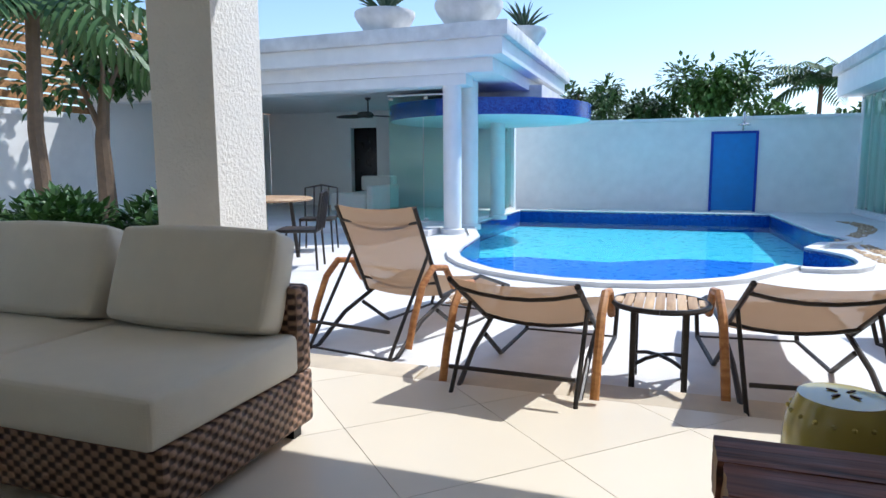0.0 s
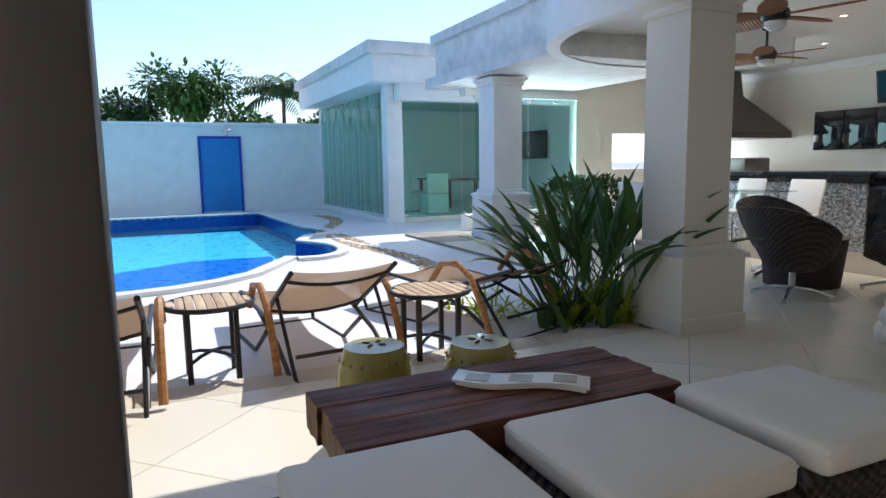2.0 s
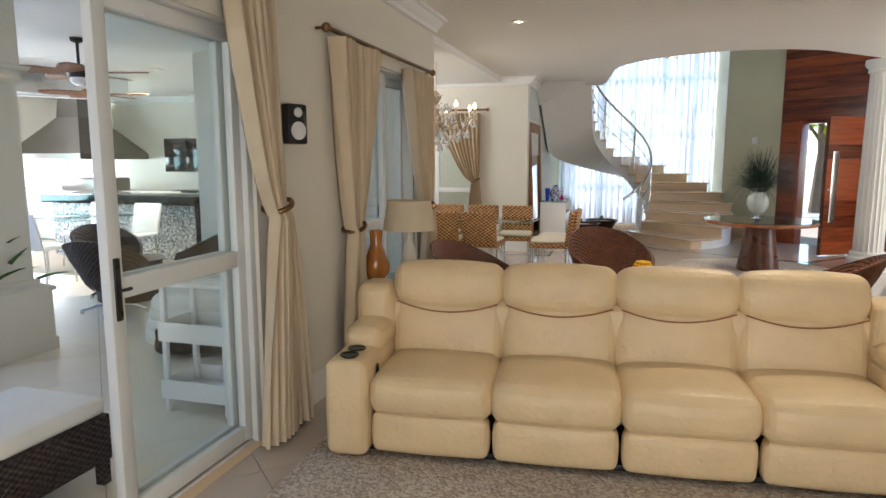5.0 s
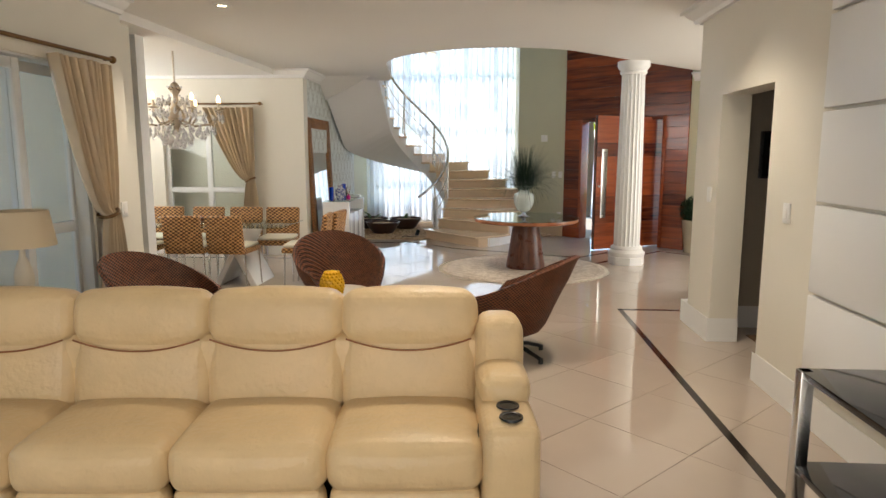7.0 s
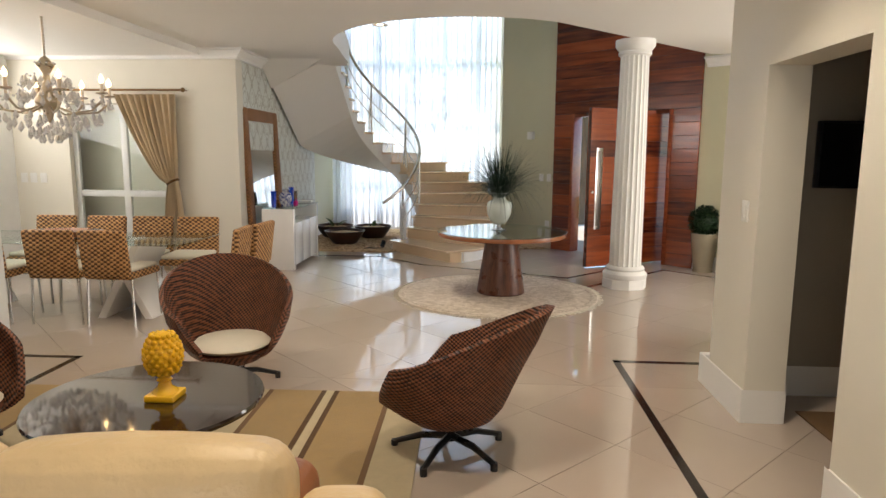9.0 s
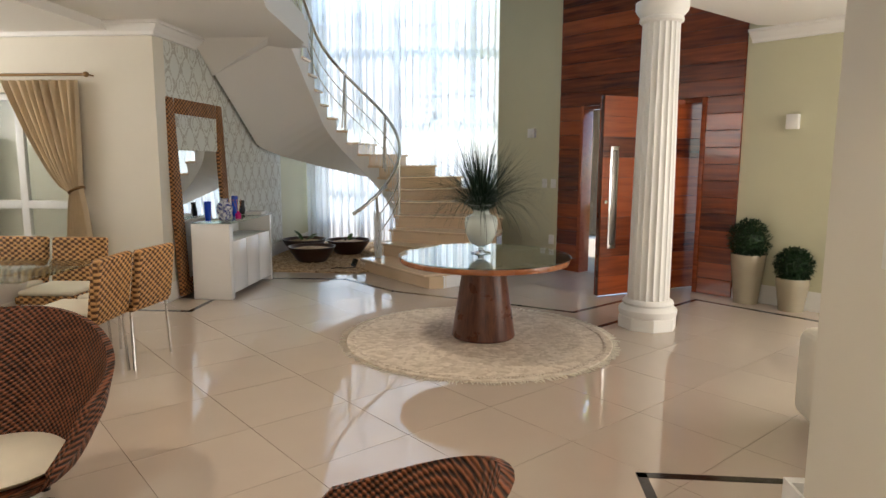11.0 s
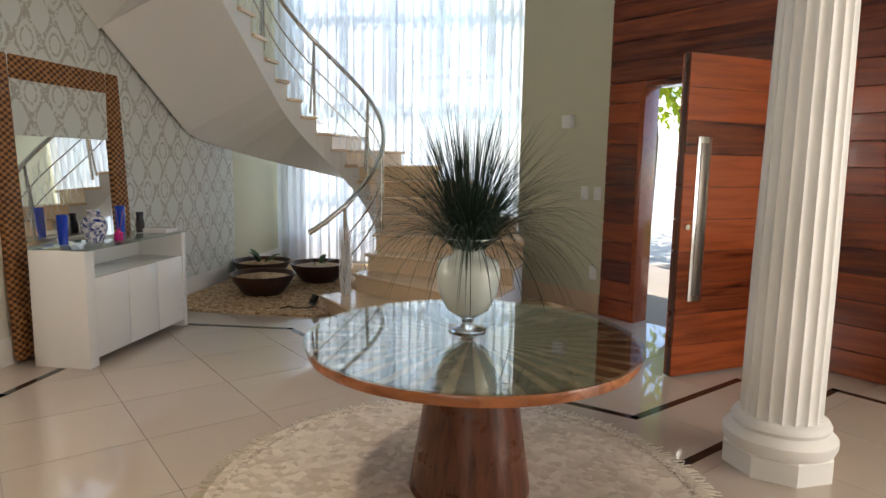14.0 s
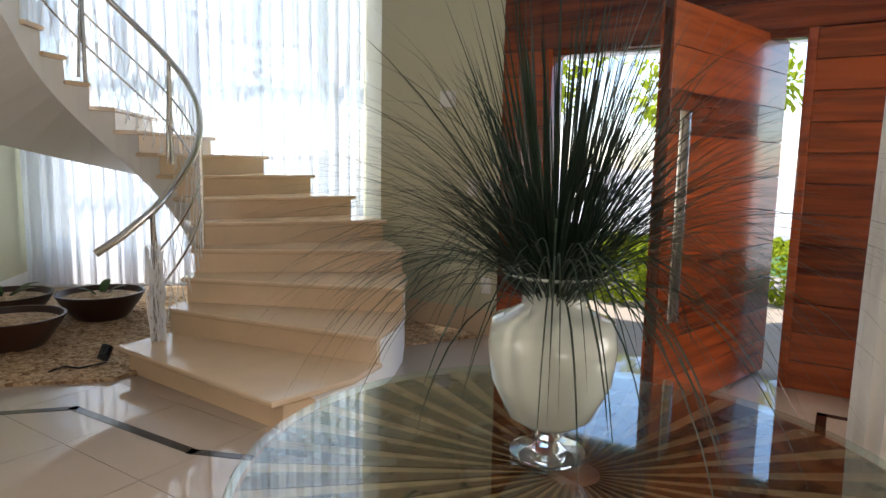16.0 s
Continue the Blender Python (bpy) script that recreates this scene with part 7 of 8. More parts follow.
part("body", bm, "wicker_dark", rt)
dt2 = thing("patio_table", pose(-5.3, 6.4, 0), "glass patio dining table on white legs", "table")
bm = bmesh.new()
box(bm, -0.9, 0.9, -0.5, 0.5, 0.72, 0.735, 0.003)
part("glass_top", bm, edge, dt2)
for sx in (-0.6, 0.6):
    bm = bmesh.new()
    tube(bm, [(sx, 0, 0), (sx, 0, 0.719)], 0.04, 12)
    part("leg", bm, "lacquer", dt2)
for x, y, a in ((-4.7, 5.75, 0), (-5.5, 5.75, 5), (-4.6, 7.05, 180), (-5.4, 7.05, 175)):
    wcx = thing("white_chair", pose(x, y, 0, 0, 0, a), "white moulded patio chair", "chair", "white patio chairs")
    bm = bmesh.new()
    soft_box(bm, -0.23, 0.23, -0.2, 0.24, 0.42, 0.46, 0.02, 2)
    part("seat", bm, "lacquer", wcx)
    bm = bmesh.new()
    soft_box(bm, -0.22, 0.22, -0.02, 0.02, 0, 0.42, 0.018, 2, 0, Matrix.Translation((0, -0.2, 0.44)) @ Matrix.Rotation(radians(14), 4, "X"))
    part("backrest", bm, "lacquer", wcx)
    for sx in (-0.19, 0.19):
        for sy in (-0.17, 0.2):
            bm = bmesh.new()
            tube(bm, [(sx, sy, 0.42), (sx * 1.1, sy * 1.1, 0)], 0.012, 6)
            part("leg", bm, "chrome", wcx)
lg = thing("wicker_lounger", pose(-1.25, 4.15, 0, 0, 0, 20), "dark wicker lounger with white bolster cushions", "lounger")
bm = bmesh.new()
soft_box(bm, -0.35, 0.5, -0.35, 0.35, 0.03, 0.26, 0.06, 3)
part("body", bm, "wicker_dark", lg)
for i in range(4):
    bm = bmesh.new()
    soft_box(bm, -0.42 + 0.02 * i, -0.22 + i * 0.22, -0.33, 0.33, 0.10 + 0.08 * i, 0.24 + 0.08 * i, 0.06, 3, 0.01)
    part("bolster", bm, "seatwhite", lg, smooth=180)
tr = thing("trolley", pose(-0.72, 2.95, 0), "white wooden serving trolley with two trays", "trolley")
for sx in (0.0, 0.40):
    for sy in (0.0, 0.26):
        bm = bmesh.new()
        box(bm, sx, sx + 0.03, sy, sy + 0.03, 0.0, 0.74, 0.003)
        part("post", bm, "lacquer", tr)
for z in (0.08, 0.42):
    for b in ((0, 0.43, 0, 0.29, z, z + 0.015), (0, 0.43, -0.012, 0.0, z, z + 0.11), (0, 0.43, 0.29, 0.302, z, z + 0.11), (-0.012, 0, -0.012, 0.302, z, z + 0.11), (0.43, 0.442, -0.012, 0.302, z, z + 0.11)):
        bm = bmesh.new()
        box(bm, *b)
        part("tray_board", bm, "lacquer", tr)
bm = bmesh.new()
box(bm, -0.01, 0.44, -0.01, 0.30, 0.74, 0.76, 0.003)
part("top", bm, "lacquer", tr)

# ---- terrace lounge: wicker sofa, ottomans, table, stools ----
ws = thing("wicker_sofa", pose(-1.88, -0.78, 0), "brown wicker sofa with off-white cushions", "sofa")
bm = bmesh.new()
soft_box(bm, 0.0, 0.80, -2.5, 0.0, 0.05, 0.26, 0.012, 2)
part("base", bm, "wicker_sofa", ws)
bm = bmesh.new()
t_ = bmesh.new()
soft_box(t_, 0.0, 0.10, -2.5, 0.0, 0.261, 0.60, 0.02, 2)
merge(bm, t_)
part("back_panel", bm, "wicker_sofa", ws)
for k in range(3):
    bm = bmesh.new()
    soft_box(bm, 0.09, 0.84, -0.82 - k * 0.84, 0.0 - k * 0.84, 0.262, 0.42, 0.025, 3, 0.012)
    part("seat_cushion", bm, "canvas", ws, smooth=180)
    bm = bmesh.new()
    soft_box(bm, 0.0, 0.15, -0.76, -0.02, 0.0, 0.38, 0.028, 3, 0.022, Matrix.Translation((0.11, -0.04 - k * 0.82, 0.41)) @ Matrix.Rotation(radians(-20), 4, "Y"))
    part("back_cushion", bm, "canvas", ws, smooth=180)
for x in (0.05, 0.72):
    for y in (-0.08, -2.42):
        bm = bmesh.new()
        box(bm, x, x + 0.05, y, y + 0.05, 0, 0.051)
        part("foot", bm, "black", ws)

for k in range(3):
    y0 = 1.62 - k * 0.60
    o = thing("ottoman", pose(-0.90, y0, 0), "dark wicker ottoman with a thick white cushion", "ottoman", "terrace ottomans")
    bm = bmesh.new()
    soft_box(bm, 0.0, 0.53, 0.0, 0.575, 0.11, 0.325, 0.012, 2)
    part("body", bm, "wicker_dark", o)
    bm = bmesh.new()
    soft_box(bm, 0.015, 0.52, 0.06, 0.565, 0.326, 0.405, 0.022, 3, 0.006)
    cu = part("cushion", bm, "seatwhite", o, smooth=180)
    bm = bmesh.new()
    tube(bm, [(0.02, 0.065, 0.385), (0.515, 0.065, 0.385), (0.515, 0.56, 0.385), (0.02, 0.56, 0.385), (0.02, 0.065, 0.385)], 0.004, 5)
    part("piping", bm, "seatwhite", cu)
    for sx in (0.01, 0.475):
        for sy in (0.01, 0.52):
            bm = bmesh.new()
            box(bm, sx, sx + 0.045, sy, sy + 0.045, 0, 0.109, 0.003)
            part("foot", bm, "wicker_dark", o)

wt = thing("rustic_table", pose(-1.345, 0.65, 0), "low rustic table of thick dark reclaimed planks", "table")
rng = random.Random(21)
for k in range(3):
    bm = bmesh.new()
    x0 = k * 0.148
    box(bm, x0 + 0.001, x0 + 0.147, 0.012 * (k % 2), 1.10 - 0.015 * ((k + 1) % 2), 0.29, 0.403 - 0.002 * k)
    bmesh.ops.subdivide_edges(bm, edges=list(bm.edges), cuts=7, use_grid_fill=True)
    for v in bm.verts:
        n_ = noise.noise(Vector((v.co.x * 25 + k * 9, v.co.y * 3, v.co.z * 20)))
        v.co += Vector((n_ * 0.003, n_ * 0.004, n_ * 0.004))
    ob = part("plank", bm, "rustic", wt, smooth=50)
    ob.data.materials.append(M["rustic_end"])
    for p_ in ob.data.polygons:
        if abs(p_.normal.y) > 0.8:
            p_.material_index = 1
for y in (0.15, 0.85):
    bm = bmesh.new()
    box(bm, 0.03, 0.41, y, y + 0.12, 0.0, 0.288, 0.006)
    part("trestle", bm, "rustic", wt)
tray = thing("snack_tray", pose(-1.10, 1.27, 0.406, 0, 0, 52), "wavy white ceramic tray with three square hollows", "tray")
bm = bmesh.new()
outer, holes = [], []
for i in range(25):
    u = -0.5 + i / 24
    outer.append((u * 0.42, 0.052 + 0.022 * math.sin(u * 6.3)))
low = [(x_, y_ - 0.104) for x_, y_ in outer]
prism(bm, outer[::-1] + low, 0.012, 0.020)
inn = [(x_ * 0.95, y_ - 0.008) for x_, y_ in outer][::-1] + [(x_ * 0.95, y_ + 0.008) for x_, y_ in low]
prism(bm, inn, 0.0, 0.012)
dish = part("dish", bm, "ceramic", tray)
# flat taupe plates paint the shade of the three recesses
for u in (-0.32, 0.0, 0.32):
    bm = bmesh.new()
    yy = 0.022 * math.sin(u * 6.3)
    for s0, s1, z in ((0.036, 0.031, 0.0212),):
        box(bm, u * 0.42 - 0.036, u * 0.42 + 0.036, yy - 0.033, yy + 0.033, 0.0201, 0.0215)
    part("hollow", bm, "planter", dish, "taupe plate for the shade inside a square recess")


def garden_stool(x, y):
    t = thing("garden_stool", pose(x, y, 0), "olive glazed ceramic garden stool with studs", "stool", "garden stools")
    b_ = bmesh.new()
    lathe(b_, [(0.0, 0), (0.115, 0), (0.12, 0.02), (0.148, 0.10), (0.155, 0.20), (0.145, 0.31), (0.122, 0.37), (0.118, 0.385), (0.0, 0.392)], 40)
    part("drum", b_, "stoolgreen", t, smooth=50)
    for z, r_ in ((0.045, 0.134), (0.335, 0.138)):
        for i in range(18):
            a = 2 * math.pi * i / 18
            b_ = bmesh.new()
            bmesh.ops.create_icosphere(b_, subdivisions=1, radius=0.008, matrix=Matrix.Translation((r_ * math.cos(a), r_ * math.sin(a), z)))
            part("stud", b_, "stoolgreen", t)
    b_ = bmesh.new()
    for i in range(4):
        a = math.pi / 4 + i * math.pi / 2
        box(b_, -0.015, 0.015, -0.004, 0.004, 0.391, 0.3945, 0, Matrix.Rotation(a, 4, "Z") @ Matrix.Translation((0.035, 0, 0)))
    part("pierced_coin", b_, "soil", t, "dark pierced coin pattern")
    return t


garden_stool(-1.80, 1.02)
garden_stool(-1.66, 1.42)


# ---- loungers and side tables on the deck ----
def lounger(m, back_deg, label):
    """Sling lounger: x runs from the head to the foot."""
    t = thing("sun_lounger", m, label, "lounger", "sun loungers")
    W, hx, hz, L = 0.29, 0.62, 0.27, 0.66
    a = radians(back_deg)
    top = (hx - L * math.cos(a), hz + L * math.sin(a))
    for s in (-1, 1):
        y = s * W
        b_ = bmesh.new()
        tube(b_, [(top[0], y, top[1]), (hx, y, hz), (hx + 0.55, y, hz + 0.05), (hx + 1.05, y, hz - 0.10)], 0.014, 8)
        part("side_rail", b_, "iron", t)
        b_ = bmesh.new()
        tube(b_, [(0.0, y, 0.0), (0.10, y, 0.0), (hx * 0.6, y, 0.16), (hx + 0.1, y, hz)], 0.014, 8)
        tube(b_, [(0.02, y, 0.0), (top[0] * 0.5 + hx * 0.5, y, (top[1] + hz) / 2)], 0.011, 8)
        part("rear_leg", b_, "iron", t)
        b_ = bmesh.new()
        tube(b_, [(hx + 0.95, y, hz - 0.07), (hx + 0.85, y, 0.0), (hx + 0.25, y, 0.0), (hx - 0.05, y, hz * 0.7)], 0.014, 8)
        part("front_leg", b_, "iron", t)
        b_ = bmesh.new()
        ya = y + s * 0.07
        tube(b_, [(0.12, ya, 0.06), (0.18, ya, 0.22), (0.28, ya, 0.40), (0.40, ya, 0.49), (0.55, ya, 0.47), (0.66, ya, 0.33)], 0.021, 8)
        part("arm", b_, "teak", t, "curved honey-coloured wooden arm")
    for x, z, bow in ((0.05, 0.0, 0.0), (0.03, 0.17, 0.0), (hx + 0.85, 0.0, 0.0)):
        b_ = bmesh.new()
        tube(b_, [(x, -W, z), (x, 0, z + bow), (x, W, z)], 0.011, 8)
        part("cross_bar", b_, "iron", t)
    for f_, dip in ((0.18, 0.05), (0.86, 0.05)):
        px, pz = hx - L * f_ * math.cos(a), hz + L * f_ * math.sin(a)
        b_ = bmesh.new()
        tube(b_, [(px + dip * math.sin(a) * (1 - u * u), u * W, pz - dip * math.cos(a) * (1 - u * u) - 0.01) for u in (-1, -0.6, -0.2, 0.2, 0.6, 1)], 0.010, 8)
        part("back_bar", b_, "iron", t)
    b_ = bmesh.new()
    rows = []
    pts = [(top[0] + (hx - top[0]) * i / 6, top[1] + (hz - top[1]) * i / 6) for i in range(7)] + [(hx + 0.55 * i / 4, hz + 0.05 * i / 4) for i in range(1, 5)] + [(hx + 0.55 + 0.5 * i / 3, hz + 0.05 - 0.15 * i / 3) for i in range(1, 4)]
    for i, (x, z) in enumerate(pts):
        rows.append([b_.verts.new((x, u * (W - 0.005), z + 0.006 - 0.025 * (1 - u * u))) for u in (-1, -0.6, -0.2, 0.2, 0.6, 1)])
    for p, q in zip(rows, rows[1:]):
        for i in range(5):
            b_.faces.new((p[i], p[i + 1], q[i + 1], q[i]))
    bmesh.ops.solidify(b_, geom=list(b_.faces), thickness=0.004)
    part("sling", b_, sling_mat, t, "beige see-through mesh sling", smooth=60)


sling_mat = sheer("beige_mesh_sling", (0.50, 0.36, 0.24), 0.12, 0.35)
DZ = DECK_Z
lounger(pose(-2.42, -0.12, DZ, 0, 0, 178), 28, "sling sun lounger with curved wooden arms, half reclined")
lounger(pose(-2.62, 1.16, DZ, 0, 0, 186), 30, "sling sun lounger with curved wooden arms, half reclined")
lounger(pose(-2.92, 2.52, DZ, 0, 0, 200), 18, "sling sun lounger with curved wooden arms, lowered")
lounger(pose(-2.95, -1.22, DZ, 0, 0, 170), 62, "sling sun lounger with curved wooden arms, set upright")


def deck_table(x, y):
    t = thing("deck_table", pose(x, y, DZ), "round slatted teak side table on dark iron legs", "side table", "deck tables")
    R, H = 0.225, 0.425
    for i in range(9):
        yy = -R + 0.05 * i
        c = math.sqrt(max(0.0004, (R - 0.012) ** 2 - (yy + 0.024 - 0.0) ** 2)) if abs(yy + 0.024) < R - 0.012 else 0
        if c < 0.03:
            continue
        b_ = bmesh.new()
        box(b_, -c, c, yy + 0.002, yy + 0.046, H - 0.018, H, 0.003)
        part("slat", b_, "slat", t)
    b_ = bmesh.new()
    tube(b_, [(R * math.cos(a), R * math.sin(a), H - 0.012) for a in [2 * math.pi * i / 32 for i in range(33)]], 0.014, 6)
    part("rim", b_, "iron", t)
    for i in range(4):
        a = math.pi / 4 + i * math.pi / 2
        b_ = bmesh.new()
        box(b_, -0.014, 0.014, -0.014, 0.014, 0, H - 0.02, 0.003, Matrix.Translation((0.17 * math.cos(a), 0.17 * math.sin(a), 0)))
        part("leg", b_, "iron", t)
    for a in (math.pi / 4, 3 * math.pi / 4):
        b_ = bmesh.new()
        tube(b_, [(0.17 * math.cos(a) * u, 0.17 * math.sin(a) * u, 0.12 + 0.03 * (1 - u * u)) for u in (-1, -0.5, 0, 0.5, 1)], 0.010, 6)
        part("stretcher", b_, "iron", t)


deck_table(-3.03, 0.50)
deck_table(-2.78, 1.68)
pd = thing("poolside_table", pose(-6.3, -4.15, DZ), "round pale table with dark chairs beyond the column", "table")
bm = bmesh.new()
lathe(bm, [(0, 0.70), (0.60, 0.70), (0.62, 0.72), (0.60, 0.74), (0, 0.74)], 40)
part("tabletop", bm, "slat", pd)
for i in range(4):
    a = i * math.pi / 2 + 0.5
    bm = bmesh.new()
    tube(bm, [(0.35 * math.cos(a), 0.35 * math.sin(a), 0.70), (0.42 * math.cos(a), 0.42 * math.sin(a), 0)], 0.025, 8)
    part("leg", bm, "iron", pd)
for x, y, a in ((-5.8, -3.3, 200), (-7.2, -3.9, 290), (-5.5, -4.7, 120)):
    c = thing("iron_chair", pose(x, y, DZ, 0, 0, a), "dark metal garden chair at the round table", "chair", "iron garden chairs")
    bm = bmesh.new()
    soft_box(bm, -0.22, 0.22, -0.22, 0.22, 0.40, 0.44, 0.015, 2)
    part("seat", bm, "iron", c)
    bm = bmesh.new()
    tube(bm, [(-0.22, -0.22, 0.42), (-0.22, -0.28, 0.82), (0, -0.30, 0.86), (0.22, -0.28, 0.82), (0.22, -0.22, 0.42)], 0.014, 8)
    for u in (-0.1, 0, 0.1):
        tube(bm, [(u, -0.22, 0.42), (u, -0.29, 0.85)], 0.010, 6)
    part("backrest", bm, "iron", c)
    for sx in (-0.2, 0.2):
        for sy in (-0.2, 0.2):
            bm = bmesh.new()
            tube(bm, [(sx, sy, 0.41), (sx * 1.1, sy * 1.1, 0)], 0.013, 6)
            part("leg", bm, "iron", c)
ps = thing("pavilion_sofa", pose(-13.6, -6.4, 0.06), "white upholstered sofa inside the pool pavilion", "sofa")
for n_, b in (("seat", (-0.9, 0.9, -0.45, 0.45, 0.02, 0.42)), ("backrest", (-0.9, -0.65, -0.45, 0.45, 0.43, 0.80)), ("armrest", (-0.6, 0.9, 0.46, 0.62, 0.02, 0.60))):
    bm = bmesh.new()
    soft_box(bm, *b, 0.05, 3)
    part(n_, bm, "seatwhite", ps)

# ---- planting by the column ----
pl = thing("strelitzia", pose(-3.15, 3.10, DZ), "large bushy bird-of-paradise plant with long dark leaves", "plant")
rng = random.Random(31)
for i in range(95):
    a = rng.uniform(0, 6.28)
    tl = rng.uniform(0.15, 1.15)
    bx, by = rng.uniform(-0.25, 0.25), rng.uniform(-0.3, 0.3)
    bm = bmesh.new()
    d = Vector((math.cos(a) * tl, math.sin(a) * tl, 1.0)).normalized()
    st_l = rng.uniform(0.35, 0.75)
    tip = Vector((bx, by, 0)) + d * st_l
    tube(bm, [(bx, by, 0), tip], 0.008, 4, 0.005, cap=False)
    leaf_blade(bm, tip, d, rng.uniform(0.35, 0.62), rng.uniform(0.05, 0.085), rng.uniform(0.2, 0.9), 7, 0.3)
    part("leaf", bm, "leaf", pl, smooth=60)
br = thing("bromeliad", pose(-2.95, 2.92, DZ), "yellow-green bromeliad rosette at the column's foot", "plant")
for i in range(40):
    a = rng.uniform(0, 6.28)
    tl = rng.uniform(0.1, 0.9)
    bm = bmesh.new()
    leaf_blade(bm, (rng.uniform(-0.3, 0.2), rng.uniform(-0.3, 0.3), 0), (math.cos(a) * tl, math.sin(a) * tl, 1), rng.uniform(0.25, 0.42), rng.uniform(0.06, 0.09), 0.4, 6, 0.3)
    part("leaf", bm, "leaf2" if i % 3 else "leaf", br, smooth=60)
sb = thing("low_shrub", pose(-3.6, 2.6, DZ), "low yellow-green shrub by the pebbles", "plant")
for i in range(60):
    a = rng.uniform(0, 6.28)
    tl = rng.uniform(0.3, 1.6)
    bm = bmesh.new()
    leaf_blade(bm, (rng.uniform(-0.3, 0.3), rng.uniform(-0.3, 0.3), 0), (math.cos(a) * tl, math.sin(a) * tl, 1), rng.uniform(0.15, 0.30), 0.02, 0.8, 4, 0.2)
    part("leaf", bm, "leaf2", sb)
for x, y in ((-7.0, 5.6), (-6.4, 5.8), (-7.4, 6.1)):
    q = thing("bush", pose(x, y, 0), "rounded green bush with tan flower heads", "bush", "column bushes")
    bm = bmesh.new()
    shrub_ball(bm, (0, 0, 0.45), 0.42, 900, int(-x * 10), 0.09)
    part("foliage", bm, "leaf", q, smooth=None)
# pebble band across the deck
bm = bmesh.new()
for i in range(1400):
    u = rng.random()
    x = -4.6 - 9.5 * u
    y = 2.55 + 1.0 * u + 0.35 * math.sin(u * 9)
    y += rng.uniform(-0.13, 0.13)
    if x > -9.9 and y < 2.75 and x < -6.5:
        y += 0.35
    bmesh.ops.create_icosphere(bm, subdivisions=1, radius=rng.uniform(0.02, 0.045), matrix=Matrix.Translation((x, y, DZ)) @ Matrix.Diagonal((1, 0.8, 0.4, 1)))
for i in range(500):
    u = rng.random()
    x, y = -4.5 - 1.6 * u, -1.0 - 1.6 * u * u + rng.uniform(-0.15, 0.15)
    bmesh.ops.create_icosphere(bm, subdivisions=1, radius=rng.uniform(0.02, 0.045), matrix=Matrix.Translation((x, y, DZ)) @ Matrix.Diagonal((1, 0.8, 0.4, 1)))
tagged(part("deck_pebbles", bm, "pebble"), "winding band of tan pebbles in the deck", "pebbles", kind="stuff")


# ---- garden side, trees ----
def tree(x, y, h, r, n, seed, leaf="treeleaf", size=0.24, z=-0.05, label="leafy broad-crowned tree beyond the wall"):
    t = thing("tree", pose(x, y, z), label, "tree", "background trees")
    q = random.Random(seed)
    b_ = bmesh.new()
    tube(b_, [(0, 0, 0), (0.1, 0.05, h * 0.4), (0.0, 0.1, h * 0.7)], 0.16, 8, 0.07)
    for i in range(6):
        a = q.uniform(0, 6.28)
        tube(b_, [(0.05, 0.05, h * q.uniform(0.4, 0.6)), (r * 0.6 * math.cos(a), r * 0.6 * math.sin(a), h * q.uniform(0.7, 0.9))], 0.06, 6, 0.02)
    part("trunk", b_, "bark", t)
    b_ = bmesh.new()
    clumps = [(Vector((q.uniform(-r, r) * 0.75, q.uniform(-r, r) * 0.75, h * q.uniform(0.62, 0.95))), r * q.uniform(0.28, 0.5)) for _ in range(12)]
    for i in range(n * 2):
        c, cr = q.choice(clumps)
        v = Vector((q.gauss(0, 1), q.gauss(0, 1), q.gauss(0, 0.8))).normalized() * cr * q.uniform(0.45, 1.05)
        leaf_blade(b_, c + v, (v.x + q.uniform(-0.3, 0.3), v.y, v.z + q.uniform(-0.4, 0.3)), size * q.uniform(0.7, 1.4), size * 0.7, 0.5, 2, 0.2)
    part("crown", b_, leaf, t, smooth=None)


def palm(x, y, h, n, L, seed, z=-0.05, label="tall feathery palm tree"):
    t = thing("palm_tree", pose(x, y, z), label, "palm", "palms")
    q = random.Random(seed)
    b_ = bmesh.new()
    tube(b_, [(0, 0, 0), (0.1, 0.0, h * 0.5), (0.05, 0.05, h)], 0.11, 8, 0.08)
    part("trunk", b_, "bark", t)
    for i in range(n):
        a = 2 * math.pi * i / n + q.uniform(-0.2, 0.2)
        el = q.uniform(0.1, 1.2)
        b_ = bmesh.new()
        p, d = Vector((0.05, 0.05, h)), Vector((math.cos(a), math.sin(a), el)).normalized()
        for j in range(13):
            side = d.cross(Vector((0, 0, 1))).normalized()
            for s in (-1, 1):
                leaf_blade(b_, p, (d * 0.6 + side * s + Vector((0, 0, -0.25))), L * 0.38 * math.sin(math.pi * (0.15 + 0.8 * j / 13)), L * 0.05, 0.7, 3, 0.2)
            p = p + d * L / 13
            d = (d + Vector((0, 0, -0.11))).normalized()
        part("frond", b_, "palmleaf", t, smooth=None)


tree(-30, 1.8, 5.2, 2.1, 1500, 3)
tree(-31, -0.4, 4.2, 1.5, 900, 4, "palmleaf")
tree(-29, -3.6, 4.7, 1.9, 1300, 5, "palmleaf")
tree(-28, 4.3, 3.4, 1.4, 800, 6)
tree(-30, 7.8, 3.3, 1.6, 800, 7)
palm(-30, 6.0, 4.5, 24, 2.3, 8)
palm(-32, -1.6, 3.9, 12, 1.4, 9)
palm(-6.1, -7.4, 3.2, 14, 2.0, 10, label="drooping garden palm by the white wall")
tree(-8.2, -8.6, 3.9, 1.0, 380, 12, "leaf", 0.2, label="small garden tree by the white wall")
fence = thing("timber_fence", pose(-18.9, -10.3, 2.1), "slatted timber fence on the garden wall", "fence")
tme = bmesh.new()
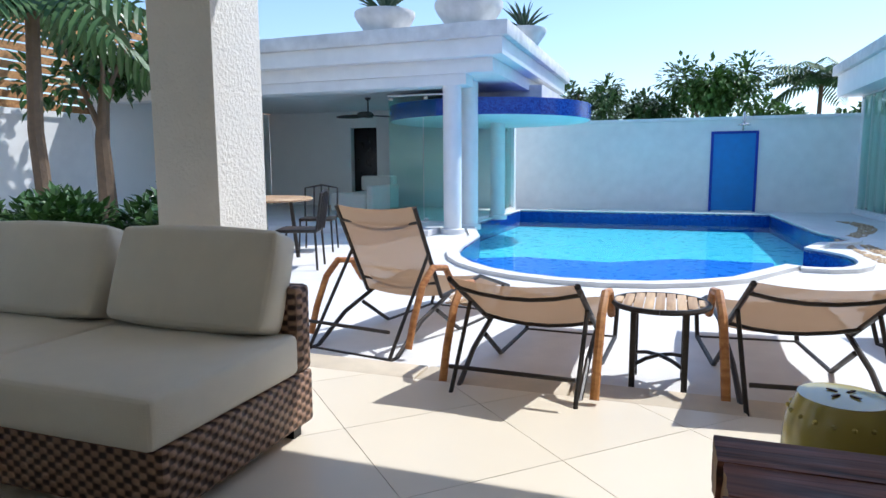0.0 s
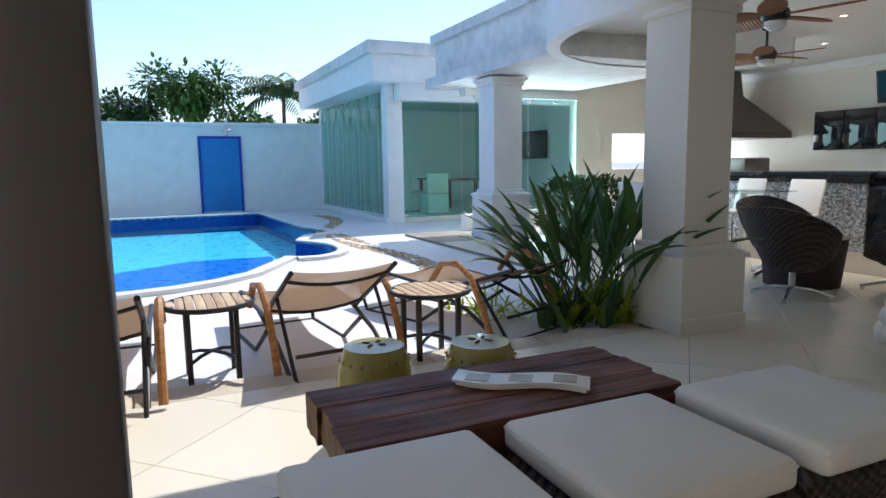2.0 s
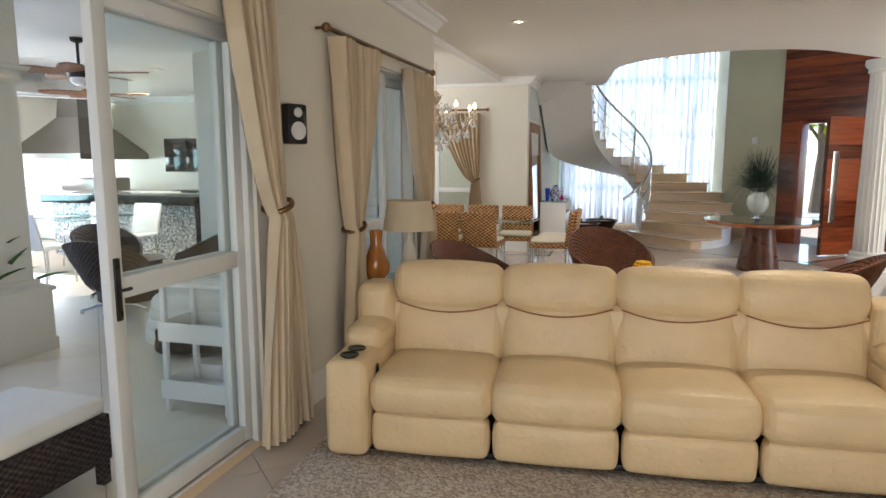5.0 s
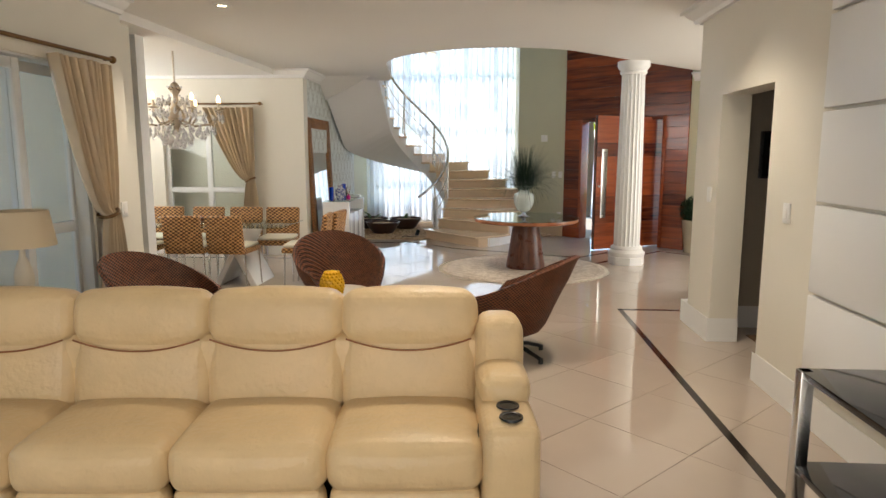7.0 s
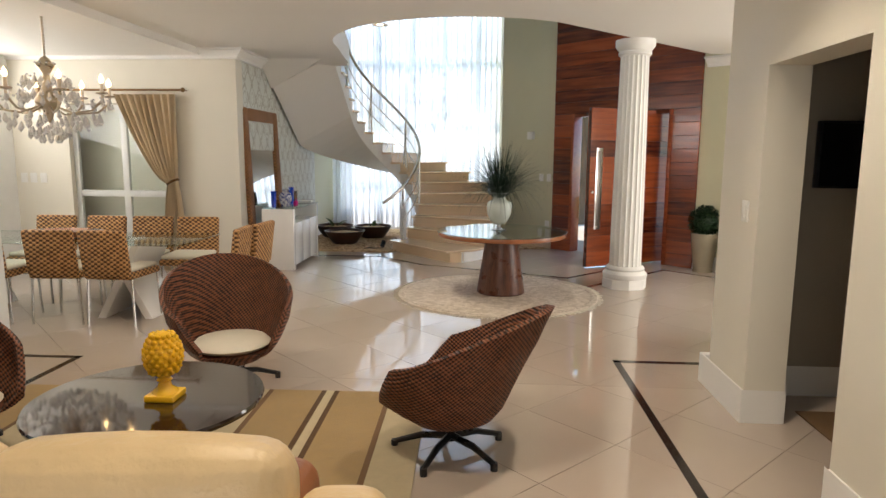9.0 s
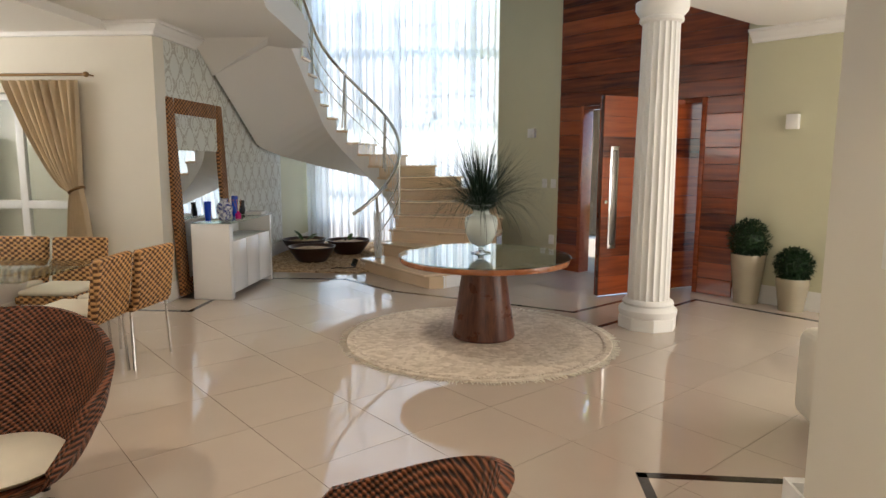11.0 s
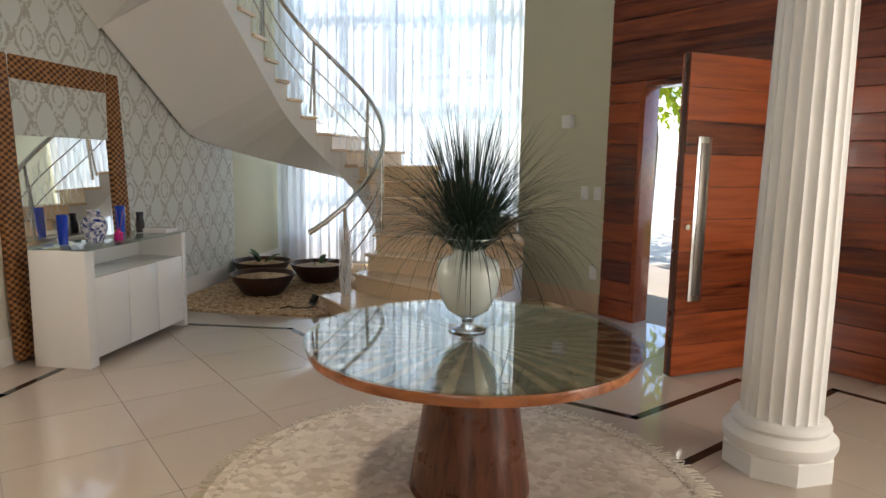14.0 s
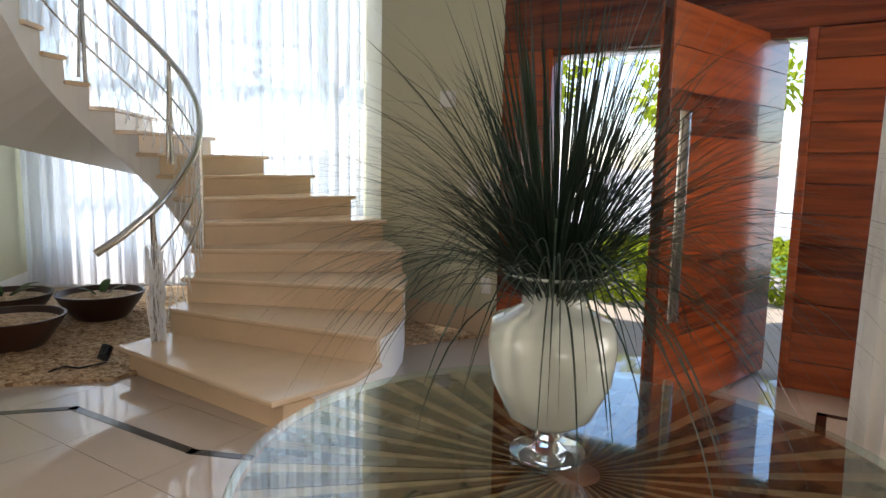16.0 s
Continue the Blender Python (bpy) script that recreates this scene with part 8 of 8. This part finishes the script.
box(tme, 0, 18.9, -0.02, 0.02, 0, 0.13, 0.004)
slat_me = mesh_of("slat", tme, "fence")
for i in range(13):
    ob = new("slat", slat_me)
    ob.parent = fence
    ob.location = (0, 0, 0.02 + i * 0.165)
for i in range(9):
    bm = bmesh.new()
    box(bm, i * 2.3, i * 2.3 + 0.1, -0.09, -0.03, 0, 2.2)
    part("post", bm, "bark", fence)
for k in range(5):
    hg = thing("hedge_shrub", pose(-4.2 - 0.45 * (k % 2), -3.3 - 0.75 * k, DZ), "dense glossy green hedge shrub", "shrub", "terrace hedge")
    bm = bmesh.new()
    shrub_ball(bm, (0, 0, 0.38), 0.46, 900, 40 + k, 0.12)
    shrub_ball(bm, (0, 0, 0.35), 0.30, 300, 60 + k, 0.14)
    part("foliage", bm, "leaf", hg, smooth=None)
WEST += [o for o in scene.objects if o not in TERRACE_FROM and o.parent is None]

# ---- garden outside the entrance and the stair window ----
for k, (x, y, h, r, lf) in enumerate(((6.9, 20.5, 4.2, 1.5, "leaf2"), (5.3, 17.0, 4.6, 1.1, "leaf2"), (10.8, 19.5, 4.0, 1.5, "leaf2"), (1.0, 19.5, 4.6, 2.0, "leaf"), (3.4, 20.5, 5.4, 2.0, "leaf2"), (-1.5, 20.0, 4.6, 2.0, "leaf"))):
    tree(x, y, h, r, 550, 70 + k, lf, 0.18, label="sunlit yellow-green garden tree")
for k, (x, y) in enumerate(((5.9, 13.9), (6.7, 14.3), (7.4, 13.6))):
    hg = thing("garden_shrub", pose(x, y, -0.06), "bright green clipped garden shrub", "shrub", "entrance shrubs")
    bm = bmesh.new()
    shrub_ball(bm, (0, 0, 0.30), 0.36, 800, 90 + k, 0.09)
    part("foliage", bm, "leaf2", hg, smooth=None)
bm = bmesh.new()
prism(bm, [(5.4, 14.0), (9.5, 10.6), (14, 16), (9, 20)], -0.058, -0.045)
structure("ground_lawn", bm, "lawn", "green lawn beyond the entrance", "lawn")
slab_box("pavement_entrance", "deck", "pale sunlit paving outside the entrance", "paving", (4.3, 9.5, 11.2, 13.5, -0.3, -0.052))
# ---- floor tiles, laid on the diagonal ----
def lay(parent, name, material, planes, cx, cy, size, reach, holes=(), top=0.0):
    shared = None
    half = size / 2 - 0.0016
    for i in range(-reach, reach + 1):
        for j in range(-reach, reach + 1):
            c = ((i - j) * size * math.sqrt(0.5) + cx, (i + j) * size * math.sqrt(0.5) + cy)
            k = half * math.sqrt(2)
            poly = [(c[0] + k, c[1]), (c[0], c[1] + k), (c[0] - k, c[1]), (c[0], c[1] - k)]
            cut = clip(poly, planes)
            if len(cut) < 3:
                continue
            area = abs(sum(cut[a][0] * cut[(a + 1) % len(cut)][1] - cut[(a + 1) % len(cut)][0] * cut[a][1] for a in range(len(cut)))) / 2
            if area < 0.01:
                continue
            whole = area > (2 * half) ** 2 * 0.999
            if whole and shared is not None:
                me = shared
            else:
                b_ = bmesh.new()
                prism(b_, [(p[0] - c[0], p[1] - c[1]) for p in cut], -0.004, top)
                me = mesh_of(name, b_, material)
                if whole:
                    shared = me
            ob = new(name, me)
            ob.parent = parent
            ob.location = (c[0], c[1], 0)


hall_floor = bpy.data.objects["floor"]
lay(hall_floor, "tile", "tile", rect_planes(-2.8, 8.3, 6.45, 14.9) + [(-DIAG.y, DIAG.x, (-DIAG.y * DIAG_A.x + DIAG.x * DIAG_A.y) + 0.1)], 2.6, 7.29, 0.60, 16)
wl = WEST_FRAME @ Vector((X_IN + 0.02, 0, 0))
wd = WEST_FRAME.to_3x3() @ Vector((-1, 0, 0))
lay(hall_floor, "tile", "tile", rect_planes(-0.9, 8.3, -1.2, 6.447) + [(wd.x, wd.y, wd.x * wl.x + wd.y * wl.y)], 2.6, 7.29, 0.60, 16)
terr = bpy.data.objects["terrace_floor"]
lay(terr, "tile", "terrace", rect_planes(-2.60, -0.15, -3.2, 3.9), -1.5, 0.2, 0.62, 9)
lay(terr, "tile", "terrace", rect_planes(-7.6, -0.15, 3.903, 6.3), -1.5, 0.2, 0.62, 14)
for ob in WEST:
    ob.matrix_basis = WEST_FRAME @ ob.matrix_basis
